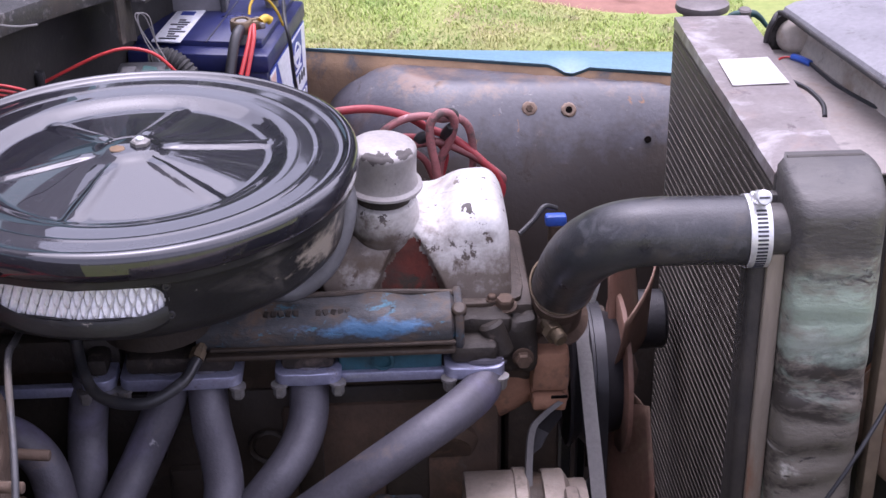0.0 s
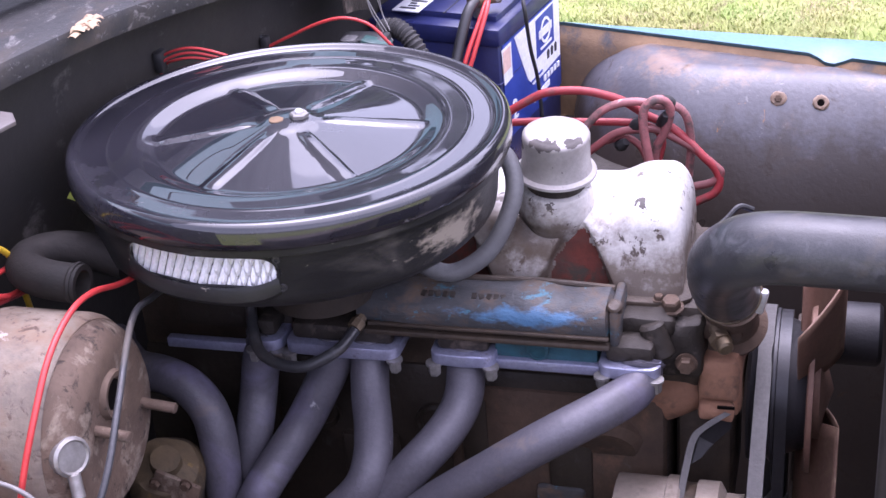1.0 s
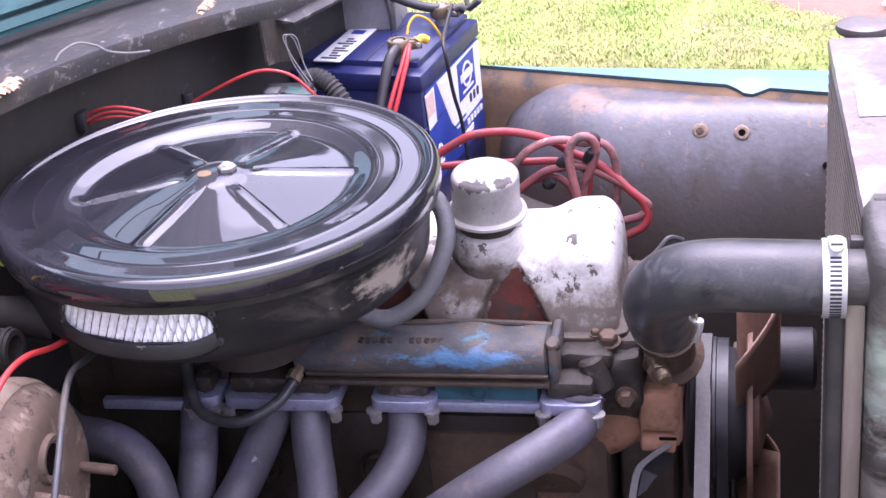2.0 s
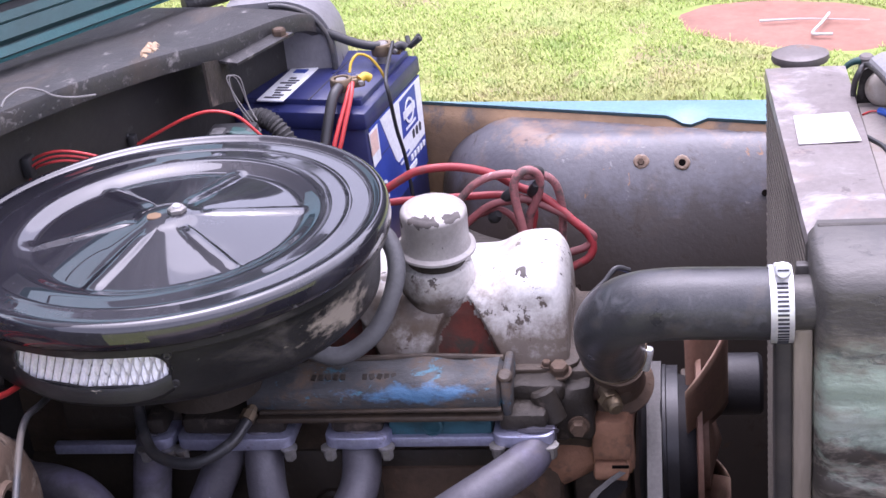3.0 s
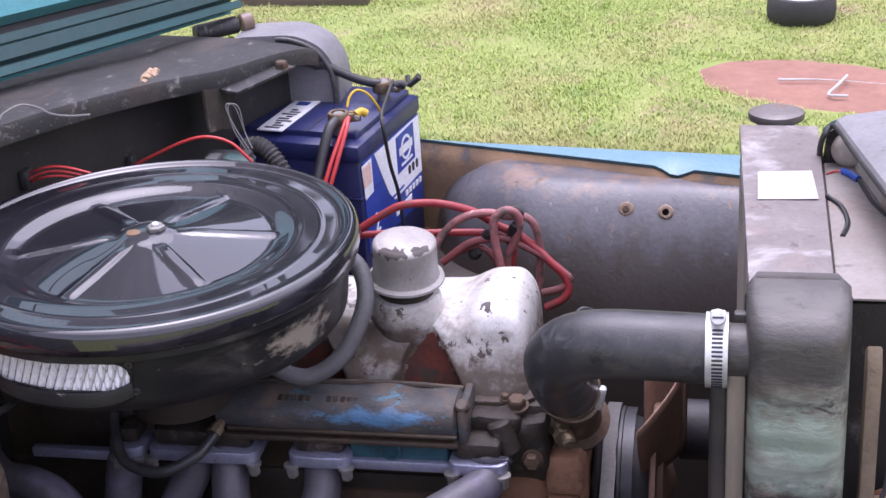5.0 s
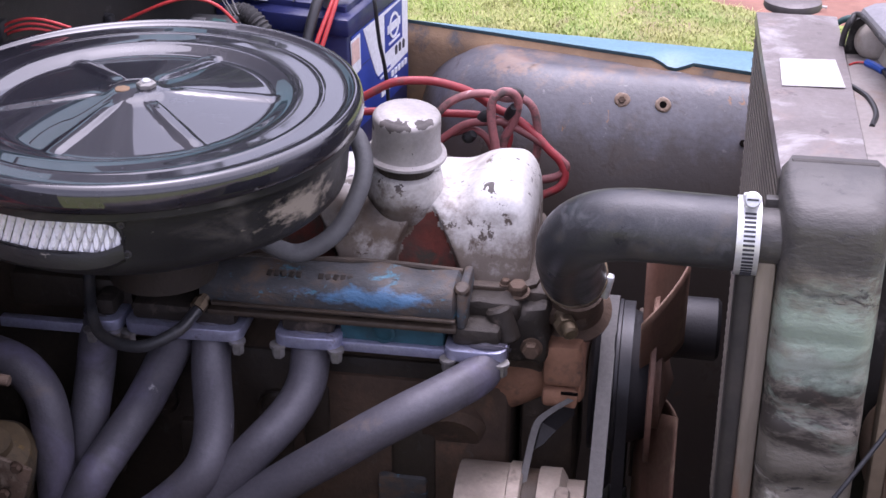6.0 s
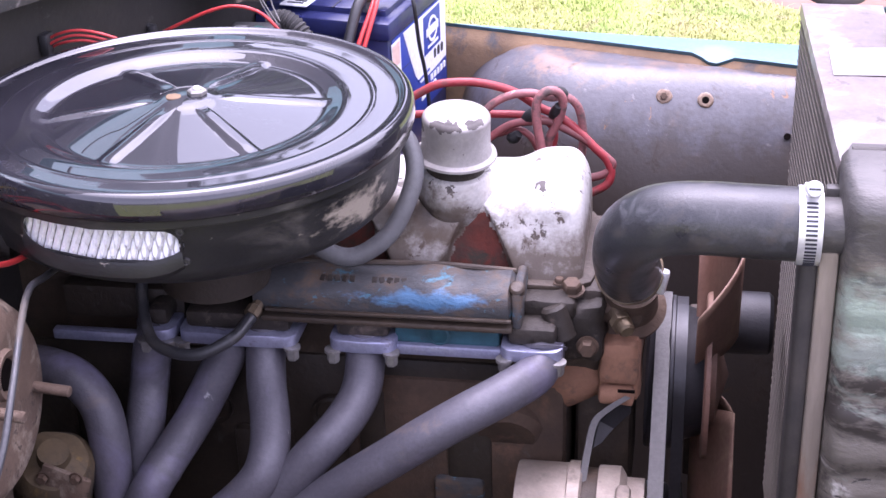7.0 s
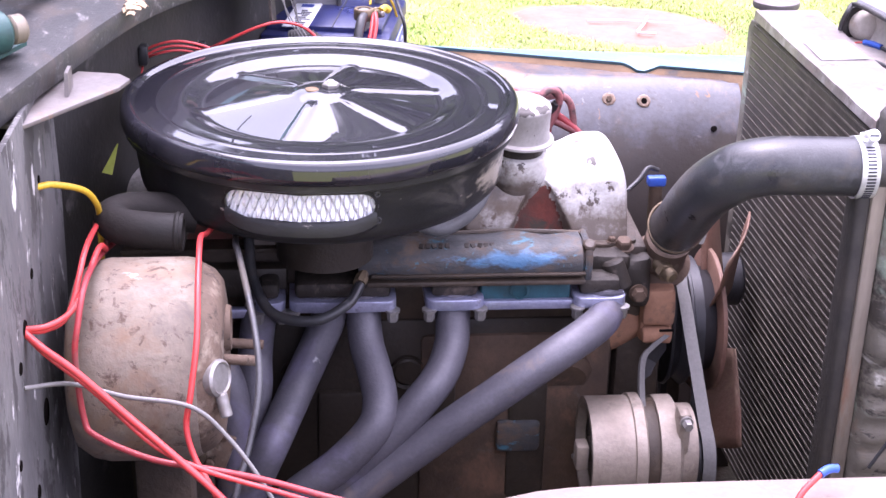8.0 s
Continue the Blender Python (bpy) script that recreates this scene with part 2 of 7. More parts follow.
M = {
    "gloss_black": mat("gloss_black", (0.009, 0.009, 0.013), (0.016, 0.015, 0.021), 7, 0.42, 0.10, 0, 0.02, 300,
                       [((0.045, 0.043, 0.052), 9, 0.54, 0.85, 0.45, 0.0), ((0.12, 0.115, 0.12), 70, 0.68, 0.76, 0.6, 0.0)], 1.0, spec=0.1),
    "chipped_black": mat("chipped_black", (0.010, 0.010, 0.011), (0.022, 0.021, 0.021), 14, 0.42, 0.12, 0, 0.15, 220,
                         [((0.26, 0.23, 0.20), 34, 0.66, 0.68, 0.55, 0.0), ((0.07, 0.062, 0.055), 12, 0.55, 0.75, 0.7, 0.0)], 0.0, (1, 1, 2.2), spec=0.4,
                         spot=((0.30, 0.26, 0.21), (0.160, -0.070, 1.024), (0.030, 0.040, 0.013), 60)),
    "filter_foil": mat("filter_foil", (0.88, 0.87, 0.89), (0.78, 0.77, 0.80), 60, 0.35, 0.1, 0.2, 0.2, 400),
    "silver_paint": mat("silver_paint", (0.60, 0.59, 0.57), (0.48, 0.45, 0.42), 12, 0.45, 0.12, 0.2, 0.12, 240,
                        [((0.07, 0.06, 0.055), 52, 0.605, 0.62, 0.7, 0.0), ((0.26, 0.22, 0.18), 13, 0.53, 0.68, 0.7, 0.0), ((0.10, 0.08, 0.07), 28, 0.62, 0.69, 0.8, 0.0)], zfade=(0.905, 0.948, (0.085, 0.056, 0.034)), spot=[((0.10, 0.072, 0.052), (0.205, 0.085, 0.935), (0.040, 0.030, 0.026), 34), ((0.11, 0.085, 0.065), (0.150, 0.095, 0.940), (0.050, 0.035, 0.034), 30), ((0.045, 0.038, 0.034), (0.185, 0.085, 0.945), (0.012, 0.02, 0.012), 60)]),
    "cap_paint": mat("cap_paint", (0.38, 0.36, 0.345), (0.26, 0.24, 0.225), 22, 0.5, 0.12, 0.2, 0.15, 260,
                     [((0.06, 0.055, 0.05), 34, 0.635, 0.65, 0.8, 0.0), ((0.22, 0.19, 0.16), 14, 0.55, 0.70, 0.8, 0.0)]),
    "scuffed_metal": mat("scuffed_metal", (0.095, 0.082, 0.075), (0.055, 0.048, 0.045), 60, 0.7, 0.1, 0, 0.2, 300),
    "red_primer": mat("red_primer", (0.15, 0.030, 0.018), (0.06, 0.03, 0.022), 40, 0.7, 0.1, 0, 0.3, 200,
                      [((0.05, 0.04, 0.03), 26, 0.52, 0.62, 0.8, 0.0)]),
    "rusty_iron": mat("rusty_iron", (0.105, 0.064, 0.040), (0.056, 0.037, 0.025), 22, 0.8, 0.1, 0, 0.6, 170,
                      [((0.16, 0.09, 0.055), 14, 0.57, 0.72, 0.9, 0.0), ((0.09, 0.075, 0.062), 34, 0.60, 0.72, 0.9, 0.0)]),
    "orange_rust": mat("orange_rust", (0.33, 0.17, 0.10), (0.20, 0.10, 0.06), 16, 0.85, 0.1, 0, 0.5, 160,
                       [((0.06, 0.045, 0.035), 22, 0.58, 0.72, 0.8, 0.0)]),
    # near-black base holds the shade under the air cleaner
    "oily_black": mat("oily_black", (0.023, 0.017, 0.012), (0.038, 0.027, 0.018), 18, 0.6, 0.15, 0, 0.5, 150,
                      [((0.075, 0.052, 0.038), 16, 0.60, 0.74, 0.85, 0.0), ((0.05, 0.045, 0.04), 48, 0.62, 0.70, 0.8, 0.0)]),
    "greasy_iron": mat("greasy_iron", (0.064, 0.044, 0.029), (0.034, 0.025, 0.018), 24, 0.6, 0.15, 0.0, 0.6, 150,
                       [((0.095, 0.07, 0.05), 26, 0.56, 0.72, 0.85, 0.0)]),
    "blue_enamel": mat("blue_enamel", (0.066, 0.067, 0.069), (0.036, 0.037, 0.040), 26, 0.55, 0.15, 0.0, 0.5, 170,
                       [((0.115, 0.08, 0.055), 24, 0.50, 0.66, 0.9, 0.0), ((0.05, 0.15, 0.21), 40, 0.60, 0.66, 0.5, 0.0)], 0.0, (1, 1, 2.0),
                       spot=((0.08, 0.20, 0.36), (0.195, 0.018, 0.892), (0.046, 0.03, 0.0075), 46)),
    "teal_enamel": mat("teal_enamel", (0.03, 0.13, 0.17), (0.02, 0.06, 0.075), 30, 0.5, 0.15, 0, 0.4, 170,
                       [((0.05, 0.04, 0.035), 26, 0.55, 0.66, 0.8, 0.0)]),
    "header_grey": mat("header_grey", (0.126, 0.119, 0.138), (0.088, 0.083, 0.100), 20, 0.55, 0.1, 0.25, 0.25, 260,
                       [((0.36, 0.35, 0.36), 46, 0.70, 0.74, 0.5, 0.3), ((0.20, 0.18, 0.27), 9, 0.52, 0.75, 0.5, 0.3), ((0.16, 0.13, 0.12), 17, 0.60, 0.72, 0.7, 0.1)]),
    "bare_steel": mat("bare_steel", (0.42, 0.43, 0.56), (0.33, 0.34, 0.48), 30, 0.38, 0.1, 0.6, 0.15, 240,
                      [((0.12, 0.10, 0.10), 44, 0.62, 0.72, 0.8, 0.0)]),
    "zinc": mat("zinc", (0.80, 0.80, 0.80), (0.66, 0.66, 0.67), 60, 0.36, 0.1, 0.55, 0.1, 300),
    "dull_zinc": mat("dull_zinc", (0.36, 0.345, 0.33), (0.22, 0.205, 0.19), 50, 0.5, 0.1, 0.6, 0.2, 300),
    "rubber": mat("rubber", (0.026, 0.026, 0.029), (0.055, 0.055, 0.058), 22, 0.36, 0.15, 0, 0.14, 420,
                  [((0.10, 0.085, 0.07), 12, 0.53, 0.72, 0.8, 0.0), ((0.07, 0.07, 0.075), 55, 0.56, 0.68, 0.6, 0.0)]),
    "grey_rubber": mat("grey_rubber", (0.085, 0.083, 0.083), (0.052, 0.051, 0.053), 18, 0.6, 0.1, 0, 0.2, 240,
                       [((0.16, 0.14, 0.12), 26, 0.6, 0.8, 0.8, 0.0)]),
    # darker brown towards the bottom, rusty along the top edge
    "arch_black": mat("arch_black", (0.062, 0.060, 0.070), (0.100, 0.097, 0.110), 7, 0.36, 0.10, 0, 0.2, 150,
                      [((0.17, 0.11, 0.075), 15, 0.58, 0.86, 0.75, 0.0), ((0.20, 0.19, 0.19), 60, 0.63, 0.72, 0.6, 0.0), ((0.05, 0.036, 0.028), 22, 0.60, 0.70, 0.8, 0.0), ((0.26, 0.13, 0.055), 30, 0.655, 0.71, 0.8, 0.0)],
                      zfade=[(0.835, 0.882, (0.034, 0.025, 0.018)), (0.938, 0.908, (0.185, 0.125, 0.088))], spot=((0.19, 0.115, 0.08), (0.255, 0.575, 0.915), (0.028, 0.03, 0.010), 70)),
    "arch_rust": mat("arch_rust", (0.27, 0.165, 0.085), (0.13, 0.085, 0.052), 12, 0.8, 0.1, 0, 0.4, 140,
                     [((0.05, 0.045, 0.045), 16, 0.56, 0.66, 0.6, 0.0)]),
    "teal_paint": mat("teal_paint", (0.085, 0.27, 0.30), (0.07, 0.235, 0.265), 6, 0.38, 0.1, 0, 0.06, 200,
                      [((0.40, 0.45, 0.45), 44, 0.70, 0.74, 0.7, 0.0)], 0.3),
    # wing paint lightened: the sky's sheen is put into its colour
    "wing_teal": mat("wing_teal", (0.155, 0.275, 0.325), (0.13, 0.24, 0.295), 6, 0.40, 0.08, 0, 0.04, 200,
                     [((0.40, 0.45, 0.45), 44, 0.70, 0.74, 0.7, 0.0)], 0.0),
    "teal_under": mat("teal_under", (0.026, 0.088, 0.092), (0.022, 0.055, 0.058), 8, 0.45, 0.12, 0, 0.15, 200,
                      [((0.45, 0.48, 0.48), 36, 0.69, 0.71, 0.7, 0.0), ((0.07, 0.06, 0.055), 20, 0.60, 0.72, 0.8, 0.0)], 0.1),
    "inner_beige": mat("inner_beige", (0.50, 0.45, 0.39), (0.38, 0.33, 0.28), 14, 0.6, 0.1, 0, 0.2, 170,
                       [((0.22, 0.16, 0.11), 12, 0.55, 0.72, 0.8, 0.0), ((0.12, 0.10, 0.085), 40, 0.62, 0.72, 0.8, 0.0)]),
    "cowl_pale": mat("cowl_pale", (0.24, 0.235, 0.245), (0.16, 0.155, 0.165), 9, 0.5, 0.12, 0, 0.25, 170,
                     [((0.07, 0.062, 0.058), 14, 0.56, 0.68, 0.8, 0.0), ((0.05, 0.045, 0.045), 50, 0.66, 0.72, 0.8, 0.0)]),
    "panel_pale": mat("panel_pale", (0.32, 0.29, 0.27), (0.23, 0.20, 0.182), 12, 0.5, 0.12, 0.1, 0.2, 170,
                      [((0.22, 0.15, 0.11), 10, 0.56, 0.74, 0.7, 0.0), ((0.14, 0.125, 0.12), 26, 0.60, 0.70, 0.6, 0.0)]),
    "cowl_grey": mat("cowl_grey", (0.035, 0.032, 0.032), (0.015, 0.015, 0.017), 8, 0.55, 0.14, 0, 0.35, 170,
                     [((0.17, 0.16, 0.155), 46, 0.60, 0.70, 0.8, 0.0), ((0.075, 0.058, 0.045), 9, 0.52, 0.72, 0.85, 0.0), ((0.13, 0.125, 0.125), 120, 0.60, 0.70, 0.8, 0.0)], 0.0, (1.6, 0.7, 1)),
    # base lowered to include shade from the cowl lip and open bonnet
    "firewall": mat("firewall", (0.025, 0.022, 0.019), (0.011, 0.010, 0.0095), 6, 0.65, 0.12, 0, 0.3, 150,
                    [((0.11, 0.10, 0.095), 22, 0.60, 0.75, 0.85, 0.0)]),
    "weathered": mat("weathered", (0.072, 0.070, 0.072), (0.135, 0.13, 0.125), 14, 0.7, 0.12, 0, 0.4, 150,
                     [((0.04, 0.037, 0.036), 22, 0.54, 0.59, 0.8, 0.0), ((0.45, 0.44, 0.43), 40, 0.60, 0.66, 0.8, 0.0)], 0.0, (1, 1, 0.5)),
    "brass_tank": mat("brass_tank", (0.24, 0.215, 0.175), (0.125, 0.112, 0.09), 11, 0.5, 0.15, 0.15, 0.4, 150,
                      [((0.050, 0.043, 0.036), 10, 0.53, 0.60, 0.5, 0.1), ((0.27, 0.33, 0.26), 9, 0.56, 0.66, 0.8, 0.0), ((0.42, 0.40, 0.35), 17, 0.60, 0.68, 0.8, 0.0), ((0.04, 0.035, 0.03), 38, 0.60, 0.66, 0.6, 0.0),
                       ((0.24, 0.15, 0.10), 8, 0.60, 0.75, 0.6, 0.2)], 0.0, (0.6, 1, 1.5), spot=[((0.33, 0.42, 0.33), (0.575, -0.122, 0.972), (0.06, 0.03, 0.036), 24), ((0.40, 0.45, 0.38), (0.562, -0.122, 0.945), (0.04, 0.03, 0.010), 50)], zfade=(1.035, 1.000, (0.060, 0.057, 0.056))),
    "tank_top": mat("tank_top", (0.275, 0.245, 0.236), (0.185, 0.16, 0.153), 16, 0.42, 0.12, 0.35, 0.2, 170,
                    [((0.33, 0.22, 0.17), 9, 0.50, 0.76, 0.7, 0.1), ((0.46, 0.43, 0.43), 14, 0.53, 0.70, 0.4, 0.3), ((0.12, 0.10, 0.10), 26, 0.60, 0.68, 0.5, 0.1)]),
    "tank_rim": mat("tank_rim", (0.050, 0.043, 0.036), (0.026, 0.023, 0.020), 24, 0.65, 0.12, 0.0, 0.3, 180),
    "bracket_brown": mat("bracket_brown", (0.20, 0.155, 0.10), (0.105, 0.075, 0.048), 14, 0.75, 0.1, 0, 0.4, 150,
                         [((0.30, 0.25, 0.18), 12, 0.58, 0.72, 0.8, 0.0), ((0.05, 0.04, 0.03), 20, 0.58, 0.68, 0.8, 0.0)]),
    "stained_rust": mat("stained_rust", (0.125, 0.085, 0.040), (0.055, 0.040, 0.024), 24, 0.75, 0.1, 0, 0.4, 150,
                        [((0.20, 0.125, 0.035), 22, 0.60, 0.70, 0.7, 0.0), ((0.03, 0.025, 0.02), 16, 0.55, 0.66, 0.8, 0.0)]),
    "fin": mat("fin", (0.075, 0.064, 0.053), (0.045, 0.039, 0.033), 20, 0.55, 0.1, 0.4, 0.2, 200,
               [((0.14, 0.12, 0.10), 18, 0.58, 0.74, 0.8, 0.1)]),
    "fin_edge": mat("fin_edge", (0.135, 0.115, 0.093), (0.075, 0.064, 0.053), 9, 0.7, 0.12, 0.1, 0.2, 200),
    "strip": mat("strip", (0.29, 0.245, 0.19), (0.15, 0.125, 0.095), 26, 0.6, 0.12, 0.3, 0.3, 180,
                 [((0.18, 0.10, 0.06), 22, 0.58, 0.72, 0.85, 0.0)], 0.0, (1, 1, 0.16)),
    "paper": mat("paper", (0.54, 0.52, 0.50), (0.46, 0.44, 0.42), 30, 0.7, 0.1, 0, 0.1, 200,
                 [((0.40, 0.36, 0.33), 22, 0.60, 0.78, 0.8, 0.0)]),
    "battery_blue": mat("battery_blue", (0.020, 0.025, 0.098), (0.015, 0.019, 0.075), 14, 0.34, 0.1, 0, 0.10, 260,
                        [((0.10, 0.10, 0.15), 18, 0.58, 0.85, 0.6, 0.0)]),
    "label_white": mat("label_white", (0.78, 0.79, 0.82), (0.70, 0.71, 0.75), 20, 0.45, 0.1, 0, 0.03, 200),
    "label_blue": mat("label_blue", (0.03, 0.06, 0.33), (0.025, 0.05, 0.27), 20, 0.4, 0.1, 0, 0.03, 200),
    "label_peach": mat("label_peach", (0.72, 0.50, 0.42), (0.66, 0.45, 0.40), 40, 0.5, 0.1, 0, 0.03, 200),
    "label_dark": mat("label_dark", (0.03, 0.03, 0.04), (0.04, 0.04, 0.05), 40, 0.5, 0.1, 0, 0.03, 200),
    "red_wire": mat("red_wire", (0.55, 0.05, 0.045), (0.45, 0.04, 0.04), 20, 0.4, 0.1, 0, 0.05, 300),
    "red_cable": mat("red_cable", (0.34, 0.035, 0.04), (0.26, 0.03, 0.035), 16, 0.45, 0.12, 0, 0.12, 260,
                     [((0.13, 0.06, 0.055), 22, 0.52, 0.66, 0.7, 0.0)]),
    "dirty_cable": mat("dirty_cable", (0.28, 0.065, 0.068), (0.14, 0.06, 0.058), 12, 0.55, 0.1, 0, 0.2, 260,
                       [((0.05, 0.04, 0.04), 18, 0.55, 0.66, 0.7, 0.0)]),
    "pink_cable": mat("pink_cable", (0.36, 0.13, 0.13), (0.20, 0.09, 0.09), 26, 0.5, 0.12, 0, 0.2, 260,
                      [((0.10, 0.065, 0.06), 30, 0.54, 0.64, 0.7, 0.0), ((0.44, 0.26, 0.26), 44, 0.60, 0.68, 0.6, 0.0)]),
    "black_wire": mat("black_wire", (0.02, 0.02, 0.022), (0.03, 0.03, 0.032), 20, 0.45, 0.1, 0, 0.1, 260),
    "grey_wire": mat("grey_wire", (0.18, 0.17, 0.165), (0.12, 0.115, 0.11), 20, 0.5, 0.1, 0, 0.1, 260),
    "yellow_wire": mat("yellow_wire", (0.62, 0.40, 0.02), (0.5, 0.33, 0.03), 20, 0.45, 0.1, 0, 0.05, 260),
    "blue_plastic": mat("blue_plastic", (0.03, 0.10, 0.45), (0.03, 0.08, 0.38), 20, 0.4, 0.1, 0, 0.05, 260),
    "green_plastic": mat("green_plastic", (0.02, 0.085, 0.075), (0.02, 0.05, 0.05), 40, 0.5, 0.1, 0, 0.2, 260),
    "brass": mat("brass", (0.24, 0.18, 0.11), (0.13, 0.10, 0.075), 50, 0.55, 0.12, 0.7, 0.25, 240),
    "booster_rust": mat("booster_rust", (0.25, 0.205, 0.16), (0.125, 0.095, 0.072), 9, 0.75, 0.1, 0, 0.5, 150,
                        [((0.18, 0.105, 0.06), 12, 0.48, 0.70, 0.85, 0.0), ((0.085, 0.055, 0.04), 85, 0.56, 0.66, 0.85, 0.0), ((0.12, 0.10, 0.085), 6, 0.55, 0.66, 0.85, 0.0),
                         ((0.62, 0.60, 0.58), 9, 0.72, 0.74, 0.7, 0.0)], spot=((0.70, 0.67, 0.63), (-0.164, -0.245, 1.011), (0.008, 0.010, 0.007), 75)),
    "booster_face": mat("booster_face", (0.150, 0.100, 0.068), (0.080, 0.053, 0.038), 16, 0.8, 0.1, 0, 0.6, 150,
                        [((0.26, 0.21, 0.16), 20, 0.54, 0.66, 0.8, 0.0), ((0.04, 0.028, 0.02), 60, 0.58, 0.66, 0.9, 0.0)]),
    "tab_steel": mat("tab_steel", (0.19, 0.172, 0.166), (0.12, 0.102, 0.094), 18, 0.5, 0.12, 0.2, 0.2, 200,
                     [((0.20, 0.12, 0.08), 22, 0.58, 0.70, 0.8, 0.0)]),
    # base darkened to carry the shade around the ports and head
    "header_boss": mat("header_boss", (0.029, 0.021, 0.014), (0.017, 0.013, 0.010), 30, 0.7, 0.15, 0.0, 0.6, 150,
                       [((0.10, 0.075, 0.06), 30, 0.57, 0.7, 0.85, 0.0)]),
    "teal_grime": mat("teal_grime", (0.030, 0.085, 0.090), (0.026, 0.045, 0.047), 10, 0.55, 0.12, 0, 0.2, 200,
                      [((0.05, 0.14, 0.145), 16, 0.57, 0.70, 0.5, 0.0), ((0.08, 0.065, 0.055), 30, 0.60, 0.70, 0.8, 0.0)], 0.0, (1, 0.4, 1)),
    "breather": mat("breather", (0.16, 0.16, 0.165), (0.095, 0.093, 0.095), 14, 0.6, 0.1, 0, 0.3, 240,
                    [((0.27, 0.26, 0.25), 22, 0.60, 0.72, 0.8, 0.0), ((0.04, 0.036, 0.034), 26, 0.58, 0.68, 0.8, 0.0)]),
    "pit": mat("pit", (0.006, 0.005, 0.005), (0.010, 0.008, 0.007), 40, 0.95, 0.03, 0, 0.1, 200, spec=0.0),
    "belt": mat("belt", (0.075, 0.07, 0.068), (0.11, 0.105, 0.10), 30, 0.7, 0.1, 0, 0.2, 260),
    "pulley_black": mat("pulley_black", (0.022, 0.022, 0.025), (0.035, 0.033, 0.035), 20, 0.45, 0.12, 0.2, 0.2, 220),
    "fan_red": mat("fan_red", (0.19, 0.098, 0.068), (0.16, 0.102, 0.07), 12, 0.65, 0.1, 0, 0.25, 180,
                   [((0.26, 0.185, 0.12), 12, 0.50, 0.66, 0.8, 0.0)]),
    "alt_alloy": mat("alt_alloy", (0.34, 0.285, 0.235), (0.23, 0.185, 0.15), 22, 0.55, 0.12, 0.35, 0.35, 180,
                     [((0.12, 0.09, 0.07), 26, 0.58, 0.72, 0.8, 0.0)]),
    "near_panel": mat("near_panel", (0.25, 0.20, 0.175), (0.18, 0.14, 0.12), 12, 0.55, 0.12, 0, 0.2, 170,
                      [((0.30, 0.15, 0.10), 20, 0.62, 0.72, 0.8, 0.0)]),
    "drum_paint": mat("drum_paint", (0.30, 0.22, 0.16), (0.23, 0.15, 0.10), 13, 0.6, 0.12, 0, 0.3, 160,
                      [((0.28, 0.13, 0.05), 17, 0.56, 0.68, 0.8, 0.0)]),
    "mustard": mat("mustard", (0.33, 0.20, 0.04), (0.22, 0.12, 0.03), 26, 0.6, 0.12, 0, 0.3, 180),
    "soil": mat("soil", (0.21, 0.28, 0.065), (0.31, 0.30, 0.12), 3.0, 0.95, 0.04, 0, 0.7, 60,
                [((0.29, 0.20, 0.14), 6.0, 0.56, 0.68, 0.95, 0.0)]),
    "red_dirt": mat("red_dirt", (0.30, 0.155, 0.115), (0.23, 0.115, 0.085), 7.0, 0.95, 0.03, 0, 0.5, 45),
    "tyre": mat("tyre", (0.028, 0.027, 0.027), (0.048, 0.046, 0.045), 9, 0.8, 0.1, 0, 0.3, 120),
    # elbow hose rubber, blackened for the shadow it lies in
    "soot_rubber": mat("soot_rubber", (0.012, 0.011, 0.010), (0.024, 0.020, 0.018), 16, 0.75, 0.1, 0, 0.3, 180,
                       [((0.055, 0.045, 0.038), 18, 0.58, 0.72, 0.85, 0.0)], spec=0.25),
    "white_enamel": mat("white_enamel", (0.80, 0.80, 0.80), (0.72, 0.72, 0.72), 9, 0.35, 0.1, 0, 0.05, 120),
    "old_timber": mat("old_timber", (0.16, 0.125, 0.095), (0.10, 0.08, 0.065), 8, 0.85, 0.08, 0, 0.6, 90, (), 0.0, (1, 6, 6)),
    "foliage": mat("foliage", (0.04, 0.065, 0.02), (0.06, 0.085, 0.03), 1.2, 0.7, 0.1, 0, 0.0, 20),
    "blossom": mat("blossom", (0.50, 0.38, 0.24), (0.40, 0.25, 0.17), 70, 0.8, 0.1, 0, 0.3, 300),
    "leaf": mat("leaf", (0.45, 0.50, 0.09), (0.35, 0.42, 0.08), 30, 0.5, 0.1, 0, 0.05, 200),
}


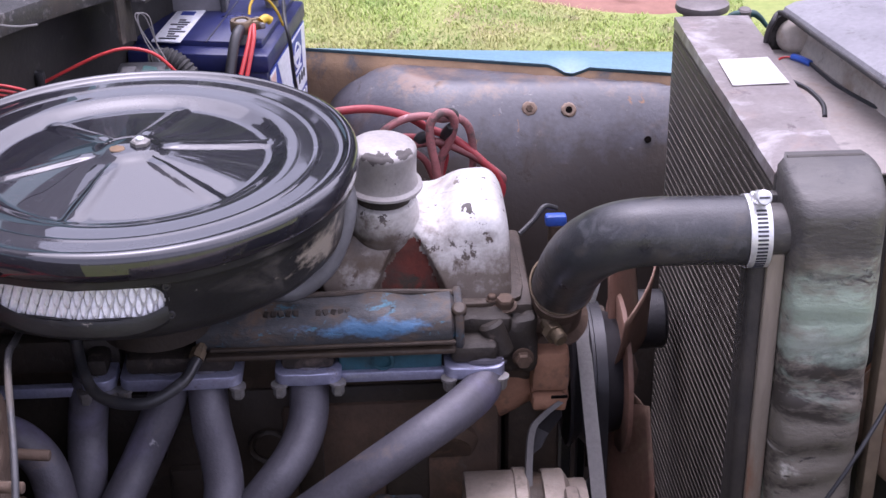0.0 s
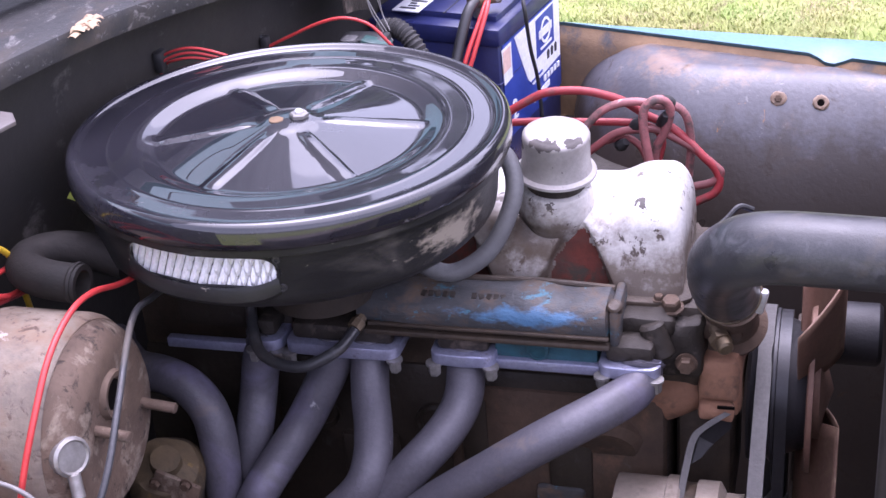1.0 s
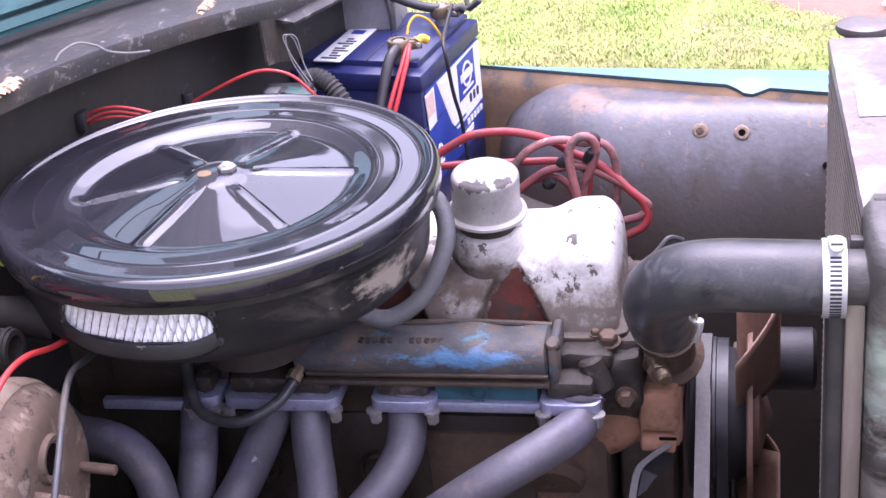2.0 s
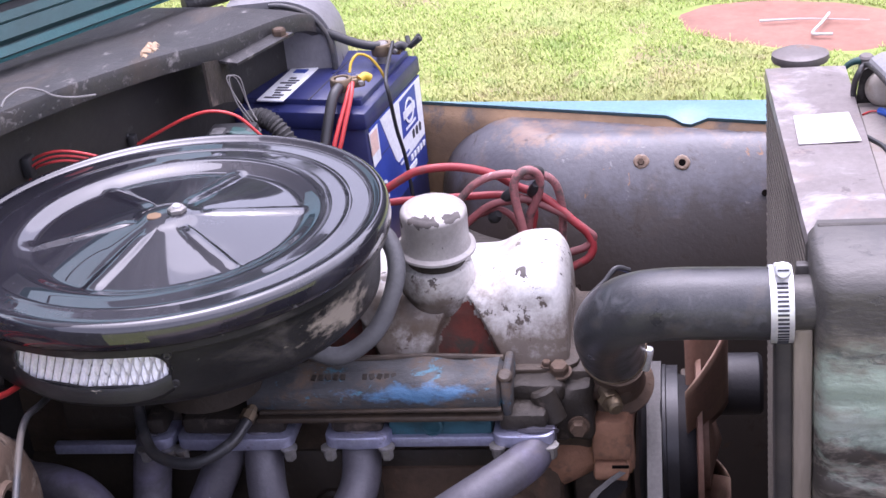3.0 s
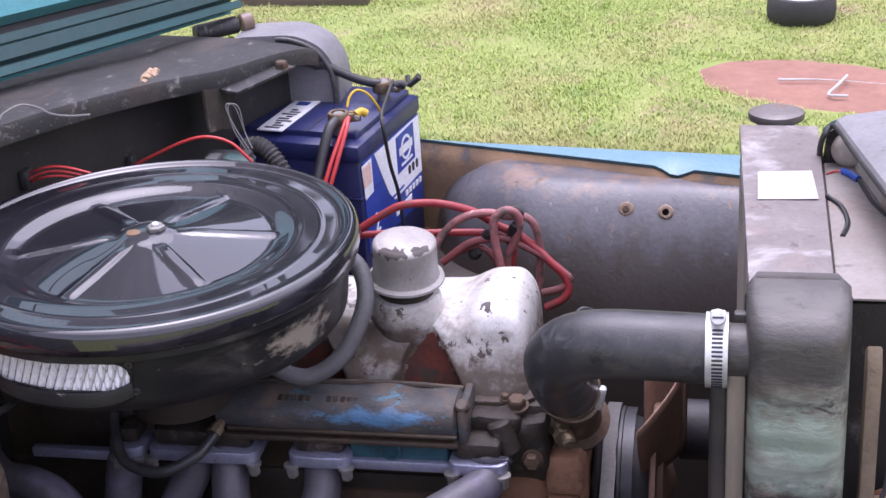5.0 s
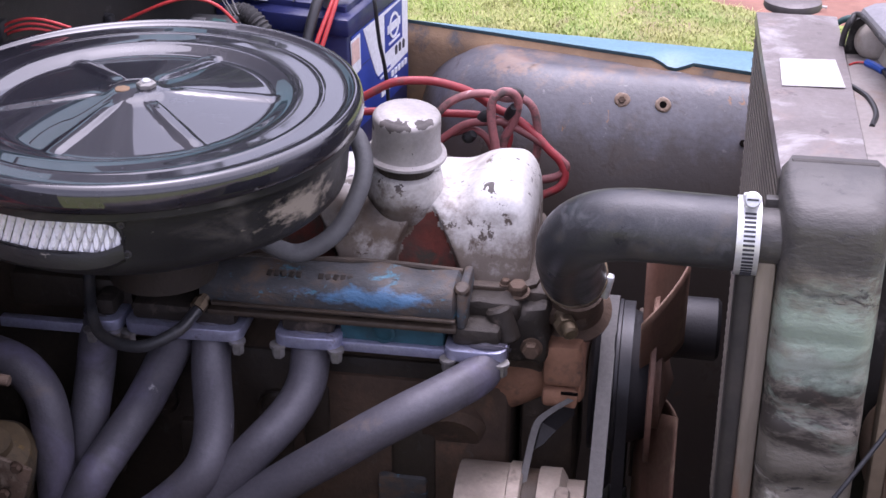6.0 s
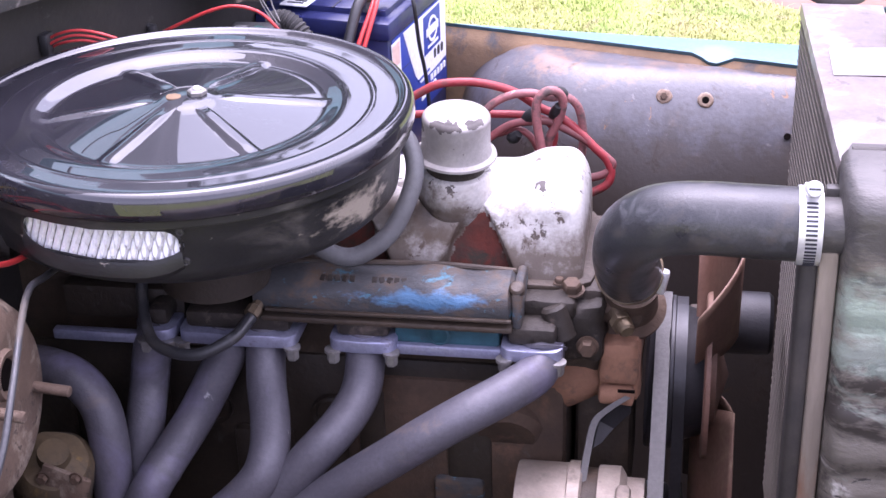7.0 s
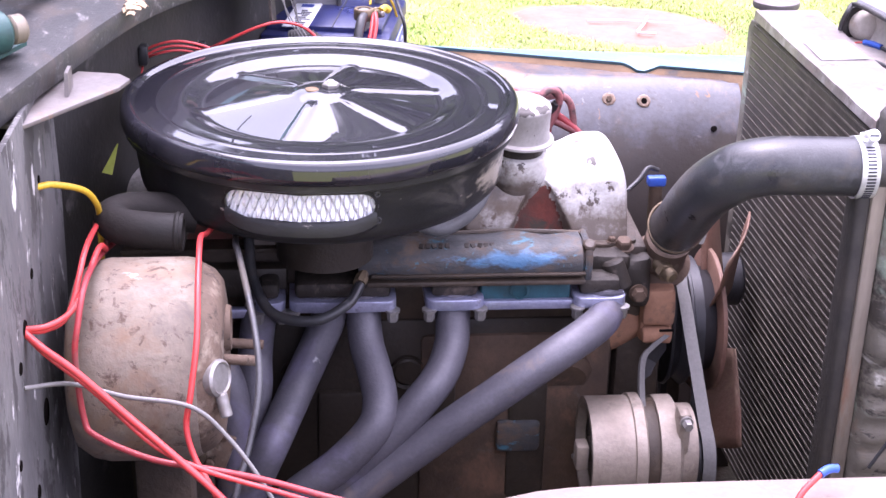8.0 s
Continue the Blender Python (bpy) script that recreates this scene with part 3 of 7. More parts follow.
def grass_material():
    m = bpy.data.materials.new("grass_blades")
    m.use_nodes = True
    nt = m.node_tree
    bs = nt.nodes["Principled BSDF"]
    geo = nt.nodes.new("ShaderNodeNewGeometry")
    cr = nt.nodes.new("ShaderNodeValToRGB")
    cr.color_ramp.elements[0].color = (0.22, 0.32, 0.05, 1)
    cr.color_ramp.elements[1].color = (0.45, 0.44, 0.19, 1)
    e = cr.color_ramp.elements.new(0.55)
    e.color = (0.31, 0.42, 0.07, 1)
    nt.links.new(geo.outputs["Random Per Island"], cr.inputs["Fac"])
    tc = nt.nodes.new("ShaderNodeTexCoord")
    last = cr.outputs["Color"]
    for scale, low, high, most, tint in ((3.2, 0.48, 0.66, 0.7, (0.40, 0.36, 0.15, 1)), (9.0, 0.54, 0.68, 0.6, (0.16, 0.27, 0.05, 1)), (14.0, 0.60, 0.72, 0.7, (0.36, 0.27, 0.17, 1))):
        n = nt.nodes.new("ShaderNodeTexNoise")
        n.inputs["Scale"].default_value = scale
        n.inputs["Detail"].default_value = 4.0
        nt.links.new(tc.outputs["Object"], n.inputs["Vector"])
        r = nt.nodes.new("ShaderNodeMapRange")
        r.inputs["From Min"].default_value, r.inputs["From Max"].default_value, r.inputs["To Max"].default_value = low, high, most
        nt.links.new(n.outputs["Fac"], r.inputs["Value"])
        x = nt.nodes.new("ShaderNodeMix")
        x.data_type = "RGBA"
        x.inputs[7].default_value = tint
        nt.links.new(r.outputs["Result"], x.inputs[0])
        nt.links.new(last, x.inputs[6])
        last = x.outputs[2]
    nt.links.new(last, bs.inputs["Base Color"])
    bs.inputs["Roughness"].default_value = 0.6
    return m


M["grass"] = grass_material()


# ---- shape helpers ----
def finish(name, bm, material, parent=None, label="", kind="", sharp=38):
    me = bpy.data.meshes.new(name)
    bmesh.ops.recalc_face_normals(bm, faces=bm.faces)
    bm.to_mesh(me)
    bm.free()
    for one in material if isinstance(material, (list, tuple)) else [material]:
        me.materials.append(M[one])
    for p in me.polygons:
        p.use_smooth = True
    me.set_sharp_from_angle(angle=radians(sharp))
    ob = new(name, me)
    if parent is not None:
        ob.parent = parent
        if parent.type == "EMPTY":
            ob.matrix_parent_inverse = Matrix.Translation(parent.location).inverted()
    if label or kind:
        tagged(ob, label=label, kind=kind)
    return ob


def part(name, bm, material, parent, label="", sharp=38):
    return finish(name, bm, material, parent, label, "", sharp)


def shared(name, me, m, parent):
    """One more object on an existing mesh, placed by m in the world."""
    ob = new(name, me)
    ob.parent = parent
    if parent.type == "EMPTY":
        ob.matrix_parent_inverse = Matrix.Translation(parent.location).inverted()
    ob.matrix_basis = m
    return ob


def thing(name, loc, label, category, group="", kind=""):
    ob = new(name)
    ob.location = loc
    ob.empty_display_size = 0.02
    return tagged(ob, label=label, category=category, group=group, kind=kind)


def box(c, s, bevel=0.003, m=None, bm=None, seg=2):
    bm = bm or bmesh.new()
    r = bmesh.ops.create_cube(bm, size=1.0)
    vs = r["verts"]
    bmesh.ops.scale(bm, vec=s, verts=vs)
    if bevel:
        es = list({e for v in vs for e in v.link_edges})
        r = bmesh.ops.bevel(bm, geom=es, offset=min(bevel, min(s) * 0.45), segments=seg, profile=0.5, affect="EDGES")
        vs = list({v for f in r["faces"] for v in f.verts} | {v for v in vs if v.is_valid})
    bmesh.ops.transform(bm, matrix=Matrix.Translation(c) @ (m or Matrix.Identity(4)), verts=vs)
    return bm


def lathe(profile, m=None, seg=64, bm=None, bend=None, close=False):
    """Turn (r, z) pairs round z; bend(r, a, z) may move a point's height."""
    bm = bm or bmesh.new()
    m = m or Matrix.Identity(4)
    rings = []
    for r, z in profile:
        if r < 1e-5:
            rings.append([bm.verts.new(m @ Vector((0, 0, z + (bend(0, 0, z) if bend else 0))))])
            continue
        ring = []
        for i in range(seg):
            a = 2 * math.pi * i / seg
            zz = z + (bend(r, a, z) if bend else 0)
            ring.append(bm.verts.new(m @ Vector((r * math.cos(a), r * math.sin(a), zz))))
        rings.append(ring)
    pairs = list(zip(rings, rings[1:])) + ([(rings[-1], rings[0])] if close else [])
    for a, b in pairs:
        for i in range(seg):
            j = (i + 1) % seg
            if len(a) == 1 and len(b) == 1:
                continue
            if len(a) == 1:
                bm.faces.new((a[0], b[i], b[j]))
            elif len(b) == 1:
                bm.faces.new((a[i], a[j], b[0]))
            else:
                bm.faces.new((a[i], a[j], b[j], b[i]))
    return bm


def along(axis_from, axis_to):
    """Matrix that takes z to the way between two places, with its origin at the first."""
    a, b = Vector(axis_from), Vector(axis_to)
    return Matrix.Translation(a) @ (b - a).to_track_quat("Z", "Y").to_matrix().to_4x4()


def rod(a, b, r, seg=20, bm=None, bevel=0.0):
    n = (Vector(b) - Vector(a)).length
    k = bevel
    prof = [(0, 0), (r - k, 0), (r, k), (r, n - k), (r - k, n), (0, n)] if k else [(0, 0), (r, 0), (r, n), (0, n)]
    return lathe(prof, along(a, b), seg, bm)


def spline(points, n=10):
    """Smooth line through the given places."""
    p = [Vector(q) for q in points]
    p = [2 * p[0] - p[1]] + p + [2 * p[-1] - p[-2]]
    out = []
    for i in range(1, len(p) - 2):
        for k in range(n):
            t = k / n
            a, b, c, d = p[i - 1:i + 3]
            out.append(0.5 * (2 * b + (c - a) * t + (2 * a - 5 * b + 4 * c - d) * t * t + (3 * b - a - 3 * c + d) * t ** 3))
    out.append(p[-2])
    return out


def tube(points, r, seg=12, n=8, bm=None, hollow=0.0, raw=False, radius=None):
    """A round tube along a smooth line. hollow: depth of an open mouth at the last end. radius(s): factor along it."""
    bm = bm or bmesh.new()
    line = [Vector(q) for q in points] if raw else spline(points, n)
    side = None
    rings = []
    for i, q in enumerate(line):
        d = (line[min(i + 1, len(line) - 1)] - line[max(i - 1, 0)]).normalized()
        if side is None:
            side = d.orthogonal().normalized()
        side = (side - d * side.dot(d)).normalized()
        up = d.cross(side)
        rr = r * (radius(i / (len(line) - 1)) if radius else 1.0)
        rings.append([bm.verts.new(q + rr * (math.cos(2 * math.pi * k / seg) * side + math.sin(2 * math.pi * k / seg) * up)) for k in range(seg)])
    for a, b in zip(rings, rings[1:]):
        for k in range(seg):
            bm.faces.new((a[k], a[(k + 1) % seg], b[(k + 1) % seg], b[k]))
    bm.faces.new(rings[0][::-1])
    if hollow:
        d = (line[-1] - line[-2]).normalized()
        inner = [bm.verts.new(line[-1] + (v.co - line[-1]) * 0.72) for v in rings[-1]]
        deep = [bm.verts.new(v.co - d * hollow) for v in inner]
        for a, b in ((rings[-1], inner), (inner, deep)):
            for k in range(seg):
                bm.faces.new((a[k], a[(k + 1) % seg], b[(k + 1) % seg], b[k]))
        bm.faces.new(deep)
    else:
        bm.faces.new(rings[-1])
    return bm


def sheet(lines, thick=0.002, bm=None):
    """A thick skin over rows of places (a grid), backed by an offset copy."""
    bm = bm or bmesh.new()
    grid = [[bm.verts.new(Vector(q)) for q in row] for row in lines]
    faces = []
    for a, b in zip(grid, grid[1:]):
        for i in range(len(a) - 1):
            faces.append(bm.faces.new((a[i], a[i + 1], b[i + 1], b[i])))
    bm.normal_update()
    back = [[bm.verts.new(v.co - v.normal * thick) for v in row] for row in grid]
    for a, b in zip(back, back[1:]):
        for i in range(len(a) - 1):
            bm.faces.new((a[i], b[i], b[i + 1], a[i + 1]))
    rim = [(0, i) for i in range(len(grid[0]))] + [(j, -1) for j in range(1, len(grid))]
    rim += [(-1, i) for i in range(len(grid[0]) - 2, -1, -1)] + [(j, 0) for j in range(len(grid) - 2, 0, -1)]
    for (j, i), (q, p) in zip(rim, rim[1:] + rim[:1]):
        bm.faces.new((grid[j][i], back[j][i], back[q][p], grid[q][p]))
    return bm


def plate(outline, axis, a, b, bevel=0.0, bm=None):
    """A flat outline of (u, v) pairs, thick from a to b along an axis."""
    bm = bm or bmesh.new()
    put = {"x": lambda u, v, w: (w, u, v), "y": lambda u, v, w: (u, w, v), "z": lambda u, v, w: (u, v, w)}[axis]
    lo = [bm.verts.new(put(u, v, a)) for u, v in outline]
    hi = [bm.verts.new(put(u, v, b)) for u, v in outline]
    n = len(outline)
    fs = [bm.faces.new(lo[::-1]), bm.faces.new(hi)]
    fs += [bm.faces.new((lo[i], lo[(i + 1) % n], hi[(i + 1) % n], hi[i])) for i in range(n)]
    if bevel:
        es = list({e for f in fs[:2] for e in f.edges})
        bmesh.ops.bevel(bm, geom=es, offset=bevel, segments=2, profile=0.5, affect="EDGES")
    return bm


def hexbolt_mesh(name, r, h, material):
    bm = lathe([(0, 0), (r, 0), (r, h * 0.75), (r * 0.85, h), (0, h)], seg=6)
    lathe([(0, -h * 0.25), (r * 1.3, -h * 0.25), (r * 1.3, 0.0), (0, 0.0)], seg=18, bm=bm)
    me = bpy.data.meshes.new(name)
    bmesh.ops.recalc_face_normals(bm, faces=bm.faces)
    bm.to_mesh(me)
    bm.free()
    me.materials.append(M[material])
    return me


STEEL_BOLT = hexbolt_mesh("bolt", 0.0060, 0.011, "dull_zinc")
DARK_BOLT = hexbolt_mesh("bolt", 0.008, 0.008, "rusty_iron")

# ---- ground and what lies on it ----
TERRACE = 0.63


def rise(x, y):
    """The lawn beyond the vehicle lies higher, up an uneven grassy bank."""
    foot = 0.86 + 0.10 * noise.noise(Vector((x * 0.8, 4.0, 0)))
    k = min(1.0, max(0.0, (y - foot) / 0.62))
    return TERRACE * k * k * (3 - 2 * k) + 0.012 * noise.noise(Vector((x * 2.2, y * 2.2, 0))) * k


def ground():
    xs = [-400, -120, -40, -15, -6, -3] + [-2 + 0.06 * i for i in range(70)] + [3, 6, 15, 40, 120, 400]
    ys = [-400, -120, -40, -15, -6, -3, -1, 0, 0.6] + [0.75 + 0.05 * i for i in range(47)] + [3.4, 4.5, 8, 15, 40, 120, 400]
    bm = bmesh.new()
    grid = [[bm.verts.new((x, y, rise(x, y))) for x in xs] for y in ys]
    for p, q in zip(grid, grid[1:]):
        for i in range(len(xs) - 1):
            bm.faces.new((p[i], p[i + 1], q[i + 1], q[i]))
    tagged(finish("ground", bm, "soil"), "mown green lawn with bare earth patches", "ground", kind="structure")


ground()

DIRT, DIRT_A, DIRT_B, DIRT_TURN = (0.668, 1.795), 0.268, 0.158, radians(-22)


def dirt_reach(x, y):
    """1 on the rim of the bare patch, less inside."""
    dx, dy = x - DIRT[0], y - DIRT[1]
    c, s = math.cos(DIRT_TURN), math.sin(DIRT_TURN)
    return np.hypot((dx * c + dy * s) / DIRT_A, (dy * c - dx * s) / DIRT_B)


def grass():
    rng = np.random.default_rng(4)
    n = 330000
    x = rng.uniform(-1.5, 1.6, n)
    y = rng.uniform(1.30, 2.75, n)
    dens = np.array([noise.noise(Vector((a * 3.4, b * 4.6, 3.0))) + 0.6 * noise.noise(Vector((a * 11, b * 13, 7.0))) for a, b in zip(x, y)])
    edge = np.array([0.20 * noise.noise(Vector((a * 14, b * 14, 1.0))) for a, b in zip(x, y)])
    path = (x > 0.93) & (y < 1.72) & (y > 1.40)
    keep = (dens > rng.uniform(-0.80, 0.05, n)) & (dirt_reach(x, y) + edge > 0.93) & ~(path & (dens < 0.45))
    x, y, dens = x[keep], y[keep], dens[keep]
    n = len(x)
    h = rng.uniform(0.004, 0.010, n) * (1 + 0.5 * np.clip(dens, 0, 1)) * (1 + 0.9 * (rng.uniform(0, 1, n) > 0.97))
    a = rng.uniform(0, 2 * np.pi, n)
    lean = rng.uniform(0.4, 1.6, n) * h
    w = rng.uniform(0.0005, 0.0012, n)
    dx, dy = np.cos(a), np.sin(a)
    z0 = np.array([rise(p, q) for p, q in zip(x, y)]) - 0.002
    v = np.stack([
        np.stack([x - dy * w, y + dx * w, z0], 1), np.stack([x + dy * w, y - dx * w, z0], 1),
        np.stack([x + dx * lean * 0.4 + dy * w * 0.8, y + dy * lean * 0.4 - dx * w * 0.8, z0 + h * 0.65], 1),
        np.stack([x + dx * lean * 0.4 - dy * w * 0.8, y + dy * lean * 0.4 + dx * w * 0.8, z0 + h * 0.65], 1),
        np.stack([x + dx * lean, y + dy * lean, z0 + h], 1)], 1).reshape(-1, 3)
    base = np.arange(n)[:, None] * 5
    quads = (base + np.array([0, 1, 2, 3])).tolist()
    tris = (base + np.array([3, 2, 4])).tolist()
    me = bpy.data.meshes.new("grass")
    me.from_pydata(v.tolist(), [], quads + tris)
    me.materials.append(M["grass"])
    tagged(new("grass", me), "short patchy green and straw-coloured grass", "grass", kind="stuff")


grass()


def dirt_patch():
    bm = bmesh.new()
    ring, rows = 56, 8
    grid = []
    for k in range(1, rows):
        f = k / (rows - 1)
        row = []
        for i in range(ring):
            a = 2 * math.pi * i / ring
            e = 1 + 0.10 * noise.noise(Vector((math.cos(a) * 2, math.sin(a) * 2, 5)))
            u, w = DIRT_A * 1.04 * f * e * math.cos(a), DIRT_B * 1.04 * f * e * math.sin(a)
            c, s = math.cos(DIRT_TURN), math.sin(DIRT_TURN)
            q = Vector((DIRT[0] + u * c - w * s, DIRT[1] + u * s + w * c, 0))
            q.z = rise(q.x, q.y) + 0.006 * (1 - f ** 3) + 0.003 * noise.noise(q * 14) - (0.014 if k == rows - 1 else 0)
            row.append(bm.verts.new(q))
        grid.append(row)
    bm.faces.new(grid[0])
    for a, b in zip(grid, grid[1:]):
        for i in range(ring):
            bm.faces.new((a[i], a[(i + 1) % ring], b[(i + 1) % ring], b[i]))
    tagged(finish("dirt_patch", bm, "red_dirt"), "bare patch of red earth in the lawn", "earth", kind="structure")
    z = TERRACE + 0.009
    bm = tube([(0.593, 1.792, z), (0.64, 1.793, z), (0.69, 1.79, z), (0.80, 1.765, z)], 0.0022, 8, 6, radius=lambda s: 1.25 - 0.9 * s)
    tube([(0.727, 1.800, z + 0.006), (0.708, 1.745, z + 0.006), (0.687, 1.703, z), (0.705, 1.694, z), (0.724, 1.692, z)], 0.0028, 8, 6, bm=bm)
    tagged(finish("stick", bm, "paper"), "pale peeled stick lying on red earth", "stick")


dirt_patch()


def old_tyre():
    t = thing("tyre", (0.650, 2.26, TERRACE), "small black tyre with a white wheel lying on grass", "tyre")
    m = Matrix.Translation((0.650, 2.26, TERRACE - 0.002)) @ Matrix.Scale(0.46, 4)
    prof = [(0.095, 0.02), (0.12, 0.0), (0.15, 0.0), (0.165, 0.02), (0.168, 0.06), (0.165, 0.10), (0.15, 0.125), (0.12, 0.125), (0.105, 0.11), (0.098, 0.09)]
    part("tread", lathe(prof, m, 48, close=True), "tyre", t)
    part("wheel", lathe([(0, 0.095), (0.04, 0.098), (0.06, 0.115), (0.09, 0.115), (0.104, 0.122), (0.108, 0.112), (0.10, 0.05), (0, 0.05)], m, 40), "white_enamel", t, "white painted steel wheel")


old_tyre()


def reflected_trees():
    """Unseen far trees beyond the lawn, added so the shiny lid mirrors a dark band."""
    rng = np.random.default_rng(9)
    verts, faces = [], []
    for k in range(26):
        cx = -26 + 2.1 * k + rng.uniform(-0.8, 0.8)
        # low crowns here leave a bright gap in the lid's reflection
        top = rng.uniform(7.8, 11.4) if not -5.8 < cx < 0.6 else rng.uniform(4.6, 6.2)
        cy, wide = 15.5 + rng.uniform(-1.5, 2.5), rng.uniform(1.8, 2.9)
        n = 2300
        a, u = rng.uniform(0, 2 * np.pi, n), rng.uniform(0.0, 1.0, n)
        lobe = 1 + 0.28 * np.sin(3 * a + k) + 0.2 * np.sin(7 * u * 3 + k)
        r = wide * np.sqrt(np.clip(np.sin(np.pi * (0.12 + 0.88 * u)), 0, 1)) * lobe * rng.uniform(0.6, 1.0, n)
        c = np.stack([cx + r * np.cos(a), cy + r * np.sin(a), 0.7 + (top - 0.7) * u], 1)
        for q in c:
            s = rng.uniform(0.14, 0.40)
            d1, d2 = rng.normal(size=3), rng.normal(size=3)
            d1, d2 = d1 / np.linalg.norm(d1) * s, d2 / np.linalg.norm(d2) * s
            i = len(verts)
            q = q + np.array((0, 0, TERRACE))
            verts += [tuple(q - d1), tuple(q + d2), tuple(q + d1), tuple(q - d2)]
            faces.append((i, i + 1, i + 2, i + 3))
        for j in range(6):
            p, q = 2 * math.pi * j / 6, 2 * math.pi * (j + 1) / 6
            i = len(verts)
            verts += [(cx + 0.16 * math.cos(p), cy + 0.16 * math.sin(p), 0), (cx + 0.16 * math.cos(q), cy + 0.16 * math.sin(q), 0),
                      (cx + 0.06 * math.cos(q), cy + 0.06 * math.sin(q), top * 0.7), (cx + 0.06 * math.cos(p), cy + 0.06 * math.sin(p), top * 0.7)]
            faces.append((i, i + 1, i + 2, i + 3))
    me = bpy.data.meshes.new("reflected_trees")
    me.from_pydata(verts, [], faces)
    me.materials.append(M["foliage"])
    tagged(new("reflected_trees", me), "unseen dark green trees added for the lid reflection", "trees", kind="stuff")


reflected_trees()


def timbers():
    t = thing("timber_stack", (-0.55, 2.43, TERRACE), "weathered timber offcuts stacked on the lawn", "timber")
    for k, (x, y, z, rz) in enumerate([(-0.56, 2.41, 0.018, 4), (-0.54, 2.45, 0.05, -3), (-0.61, 2.49, 0.018, 8)]):
        part("plank", box((x, y, TERRACE + z), (0.33 - 0.05 * k, 0.042, 0.032), 0.004, Matrix.Rotation(radians(rz), 4, "Z")), "old_timber", t)


timbers()


# ---- body of the vehicle ----
COWL = [(-0.75, -0.330, 1.178), (-0.4, -0.270, 1.176), (-0.2, -0.230, 1.172), (0.0, -0.185, 1.165), (0.15, -0.145, 1.150), (0.3, -0.095, 1.128),
        (0.4, -0.055, 1.110), (0.5, -0.020, 1.098), (0.56, 0.002, 1.085), (0.59, 0.018, 1.062), (0.605, 0.028, 1.02), (0.61, 0.030, 0.90)]


def cowl():
    line = spline([(x, y, z) for y, x, z in COWL], 5)
    rows = []
    for dx, dz in ((-0.55, 0.02), (-0.25, 0.018), (-0.10, 0.012), (-0.03, 0.004), (-0.010, 0.0), (-0.002, -0.002), (0.0, -0.006), (-0.001, -0.019), (-0.010, -0.020)):
        rows.append([q + Vector((dx, -0.27 * dx * 0.0, dz)) for q in line])
    tagged(finish("cowl", sheet(rows, 0.0025), "cowl_grey"), "dusty dark grey steel cowl above the firewall", "body panel", kind="structure")
    rows = []
    for z in (0.25, 0.6, 0.95, 1.02, 1.10, 1.16):
        rows.append([Vector((q.x - 0.05, q.y, min(z, q.z - 0.006))) for q in line])
    tagged(finish("firewall", sheet(rows, -0.004), "firewall"), "dark firewall behind the engine with shade in its colour", "firewall", kind="structure")
    # end of the cowl that turns down to the far wing, with its rubber seal
    rim = [(-0.10, 1.094), (-0.059, 1.096), (-0.024, 1.096), (0.006, 1.084), (0.022, 1.064), (0.029, 1.04), (0.030, 1.0)]
    rim = [(q.x, q.y) for q in spline([(x, z, 0) for x, z in rim], 4)]
    bm = plate(rim + [(0.030, 0.82), (-0.10, 0.82)], "y", 0.578, 0.64, 0.006)
    tagged(finish("cowl_end", bm, "cowl_pale"), "dusty pale grey rounded end of the cowl", "body panel", kind="structure")
    bm = tube([(x - 0.004, 0.574, z - 0.004) for x, z in rim[6:]], 0.0032, 10, raw=True)
    tagged(finish("cowl_seal", bm, "rubber"), "dark rubber seal round the cowl end", "seal", kind="structure")


cowl()


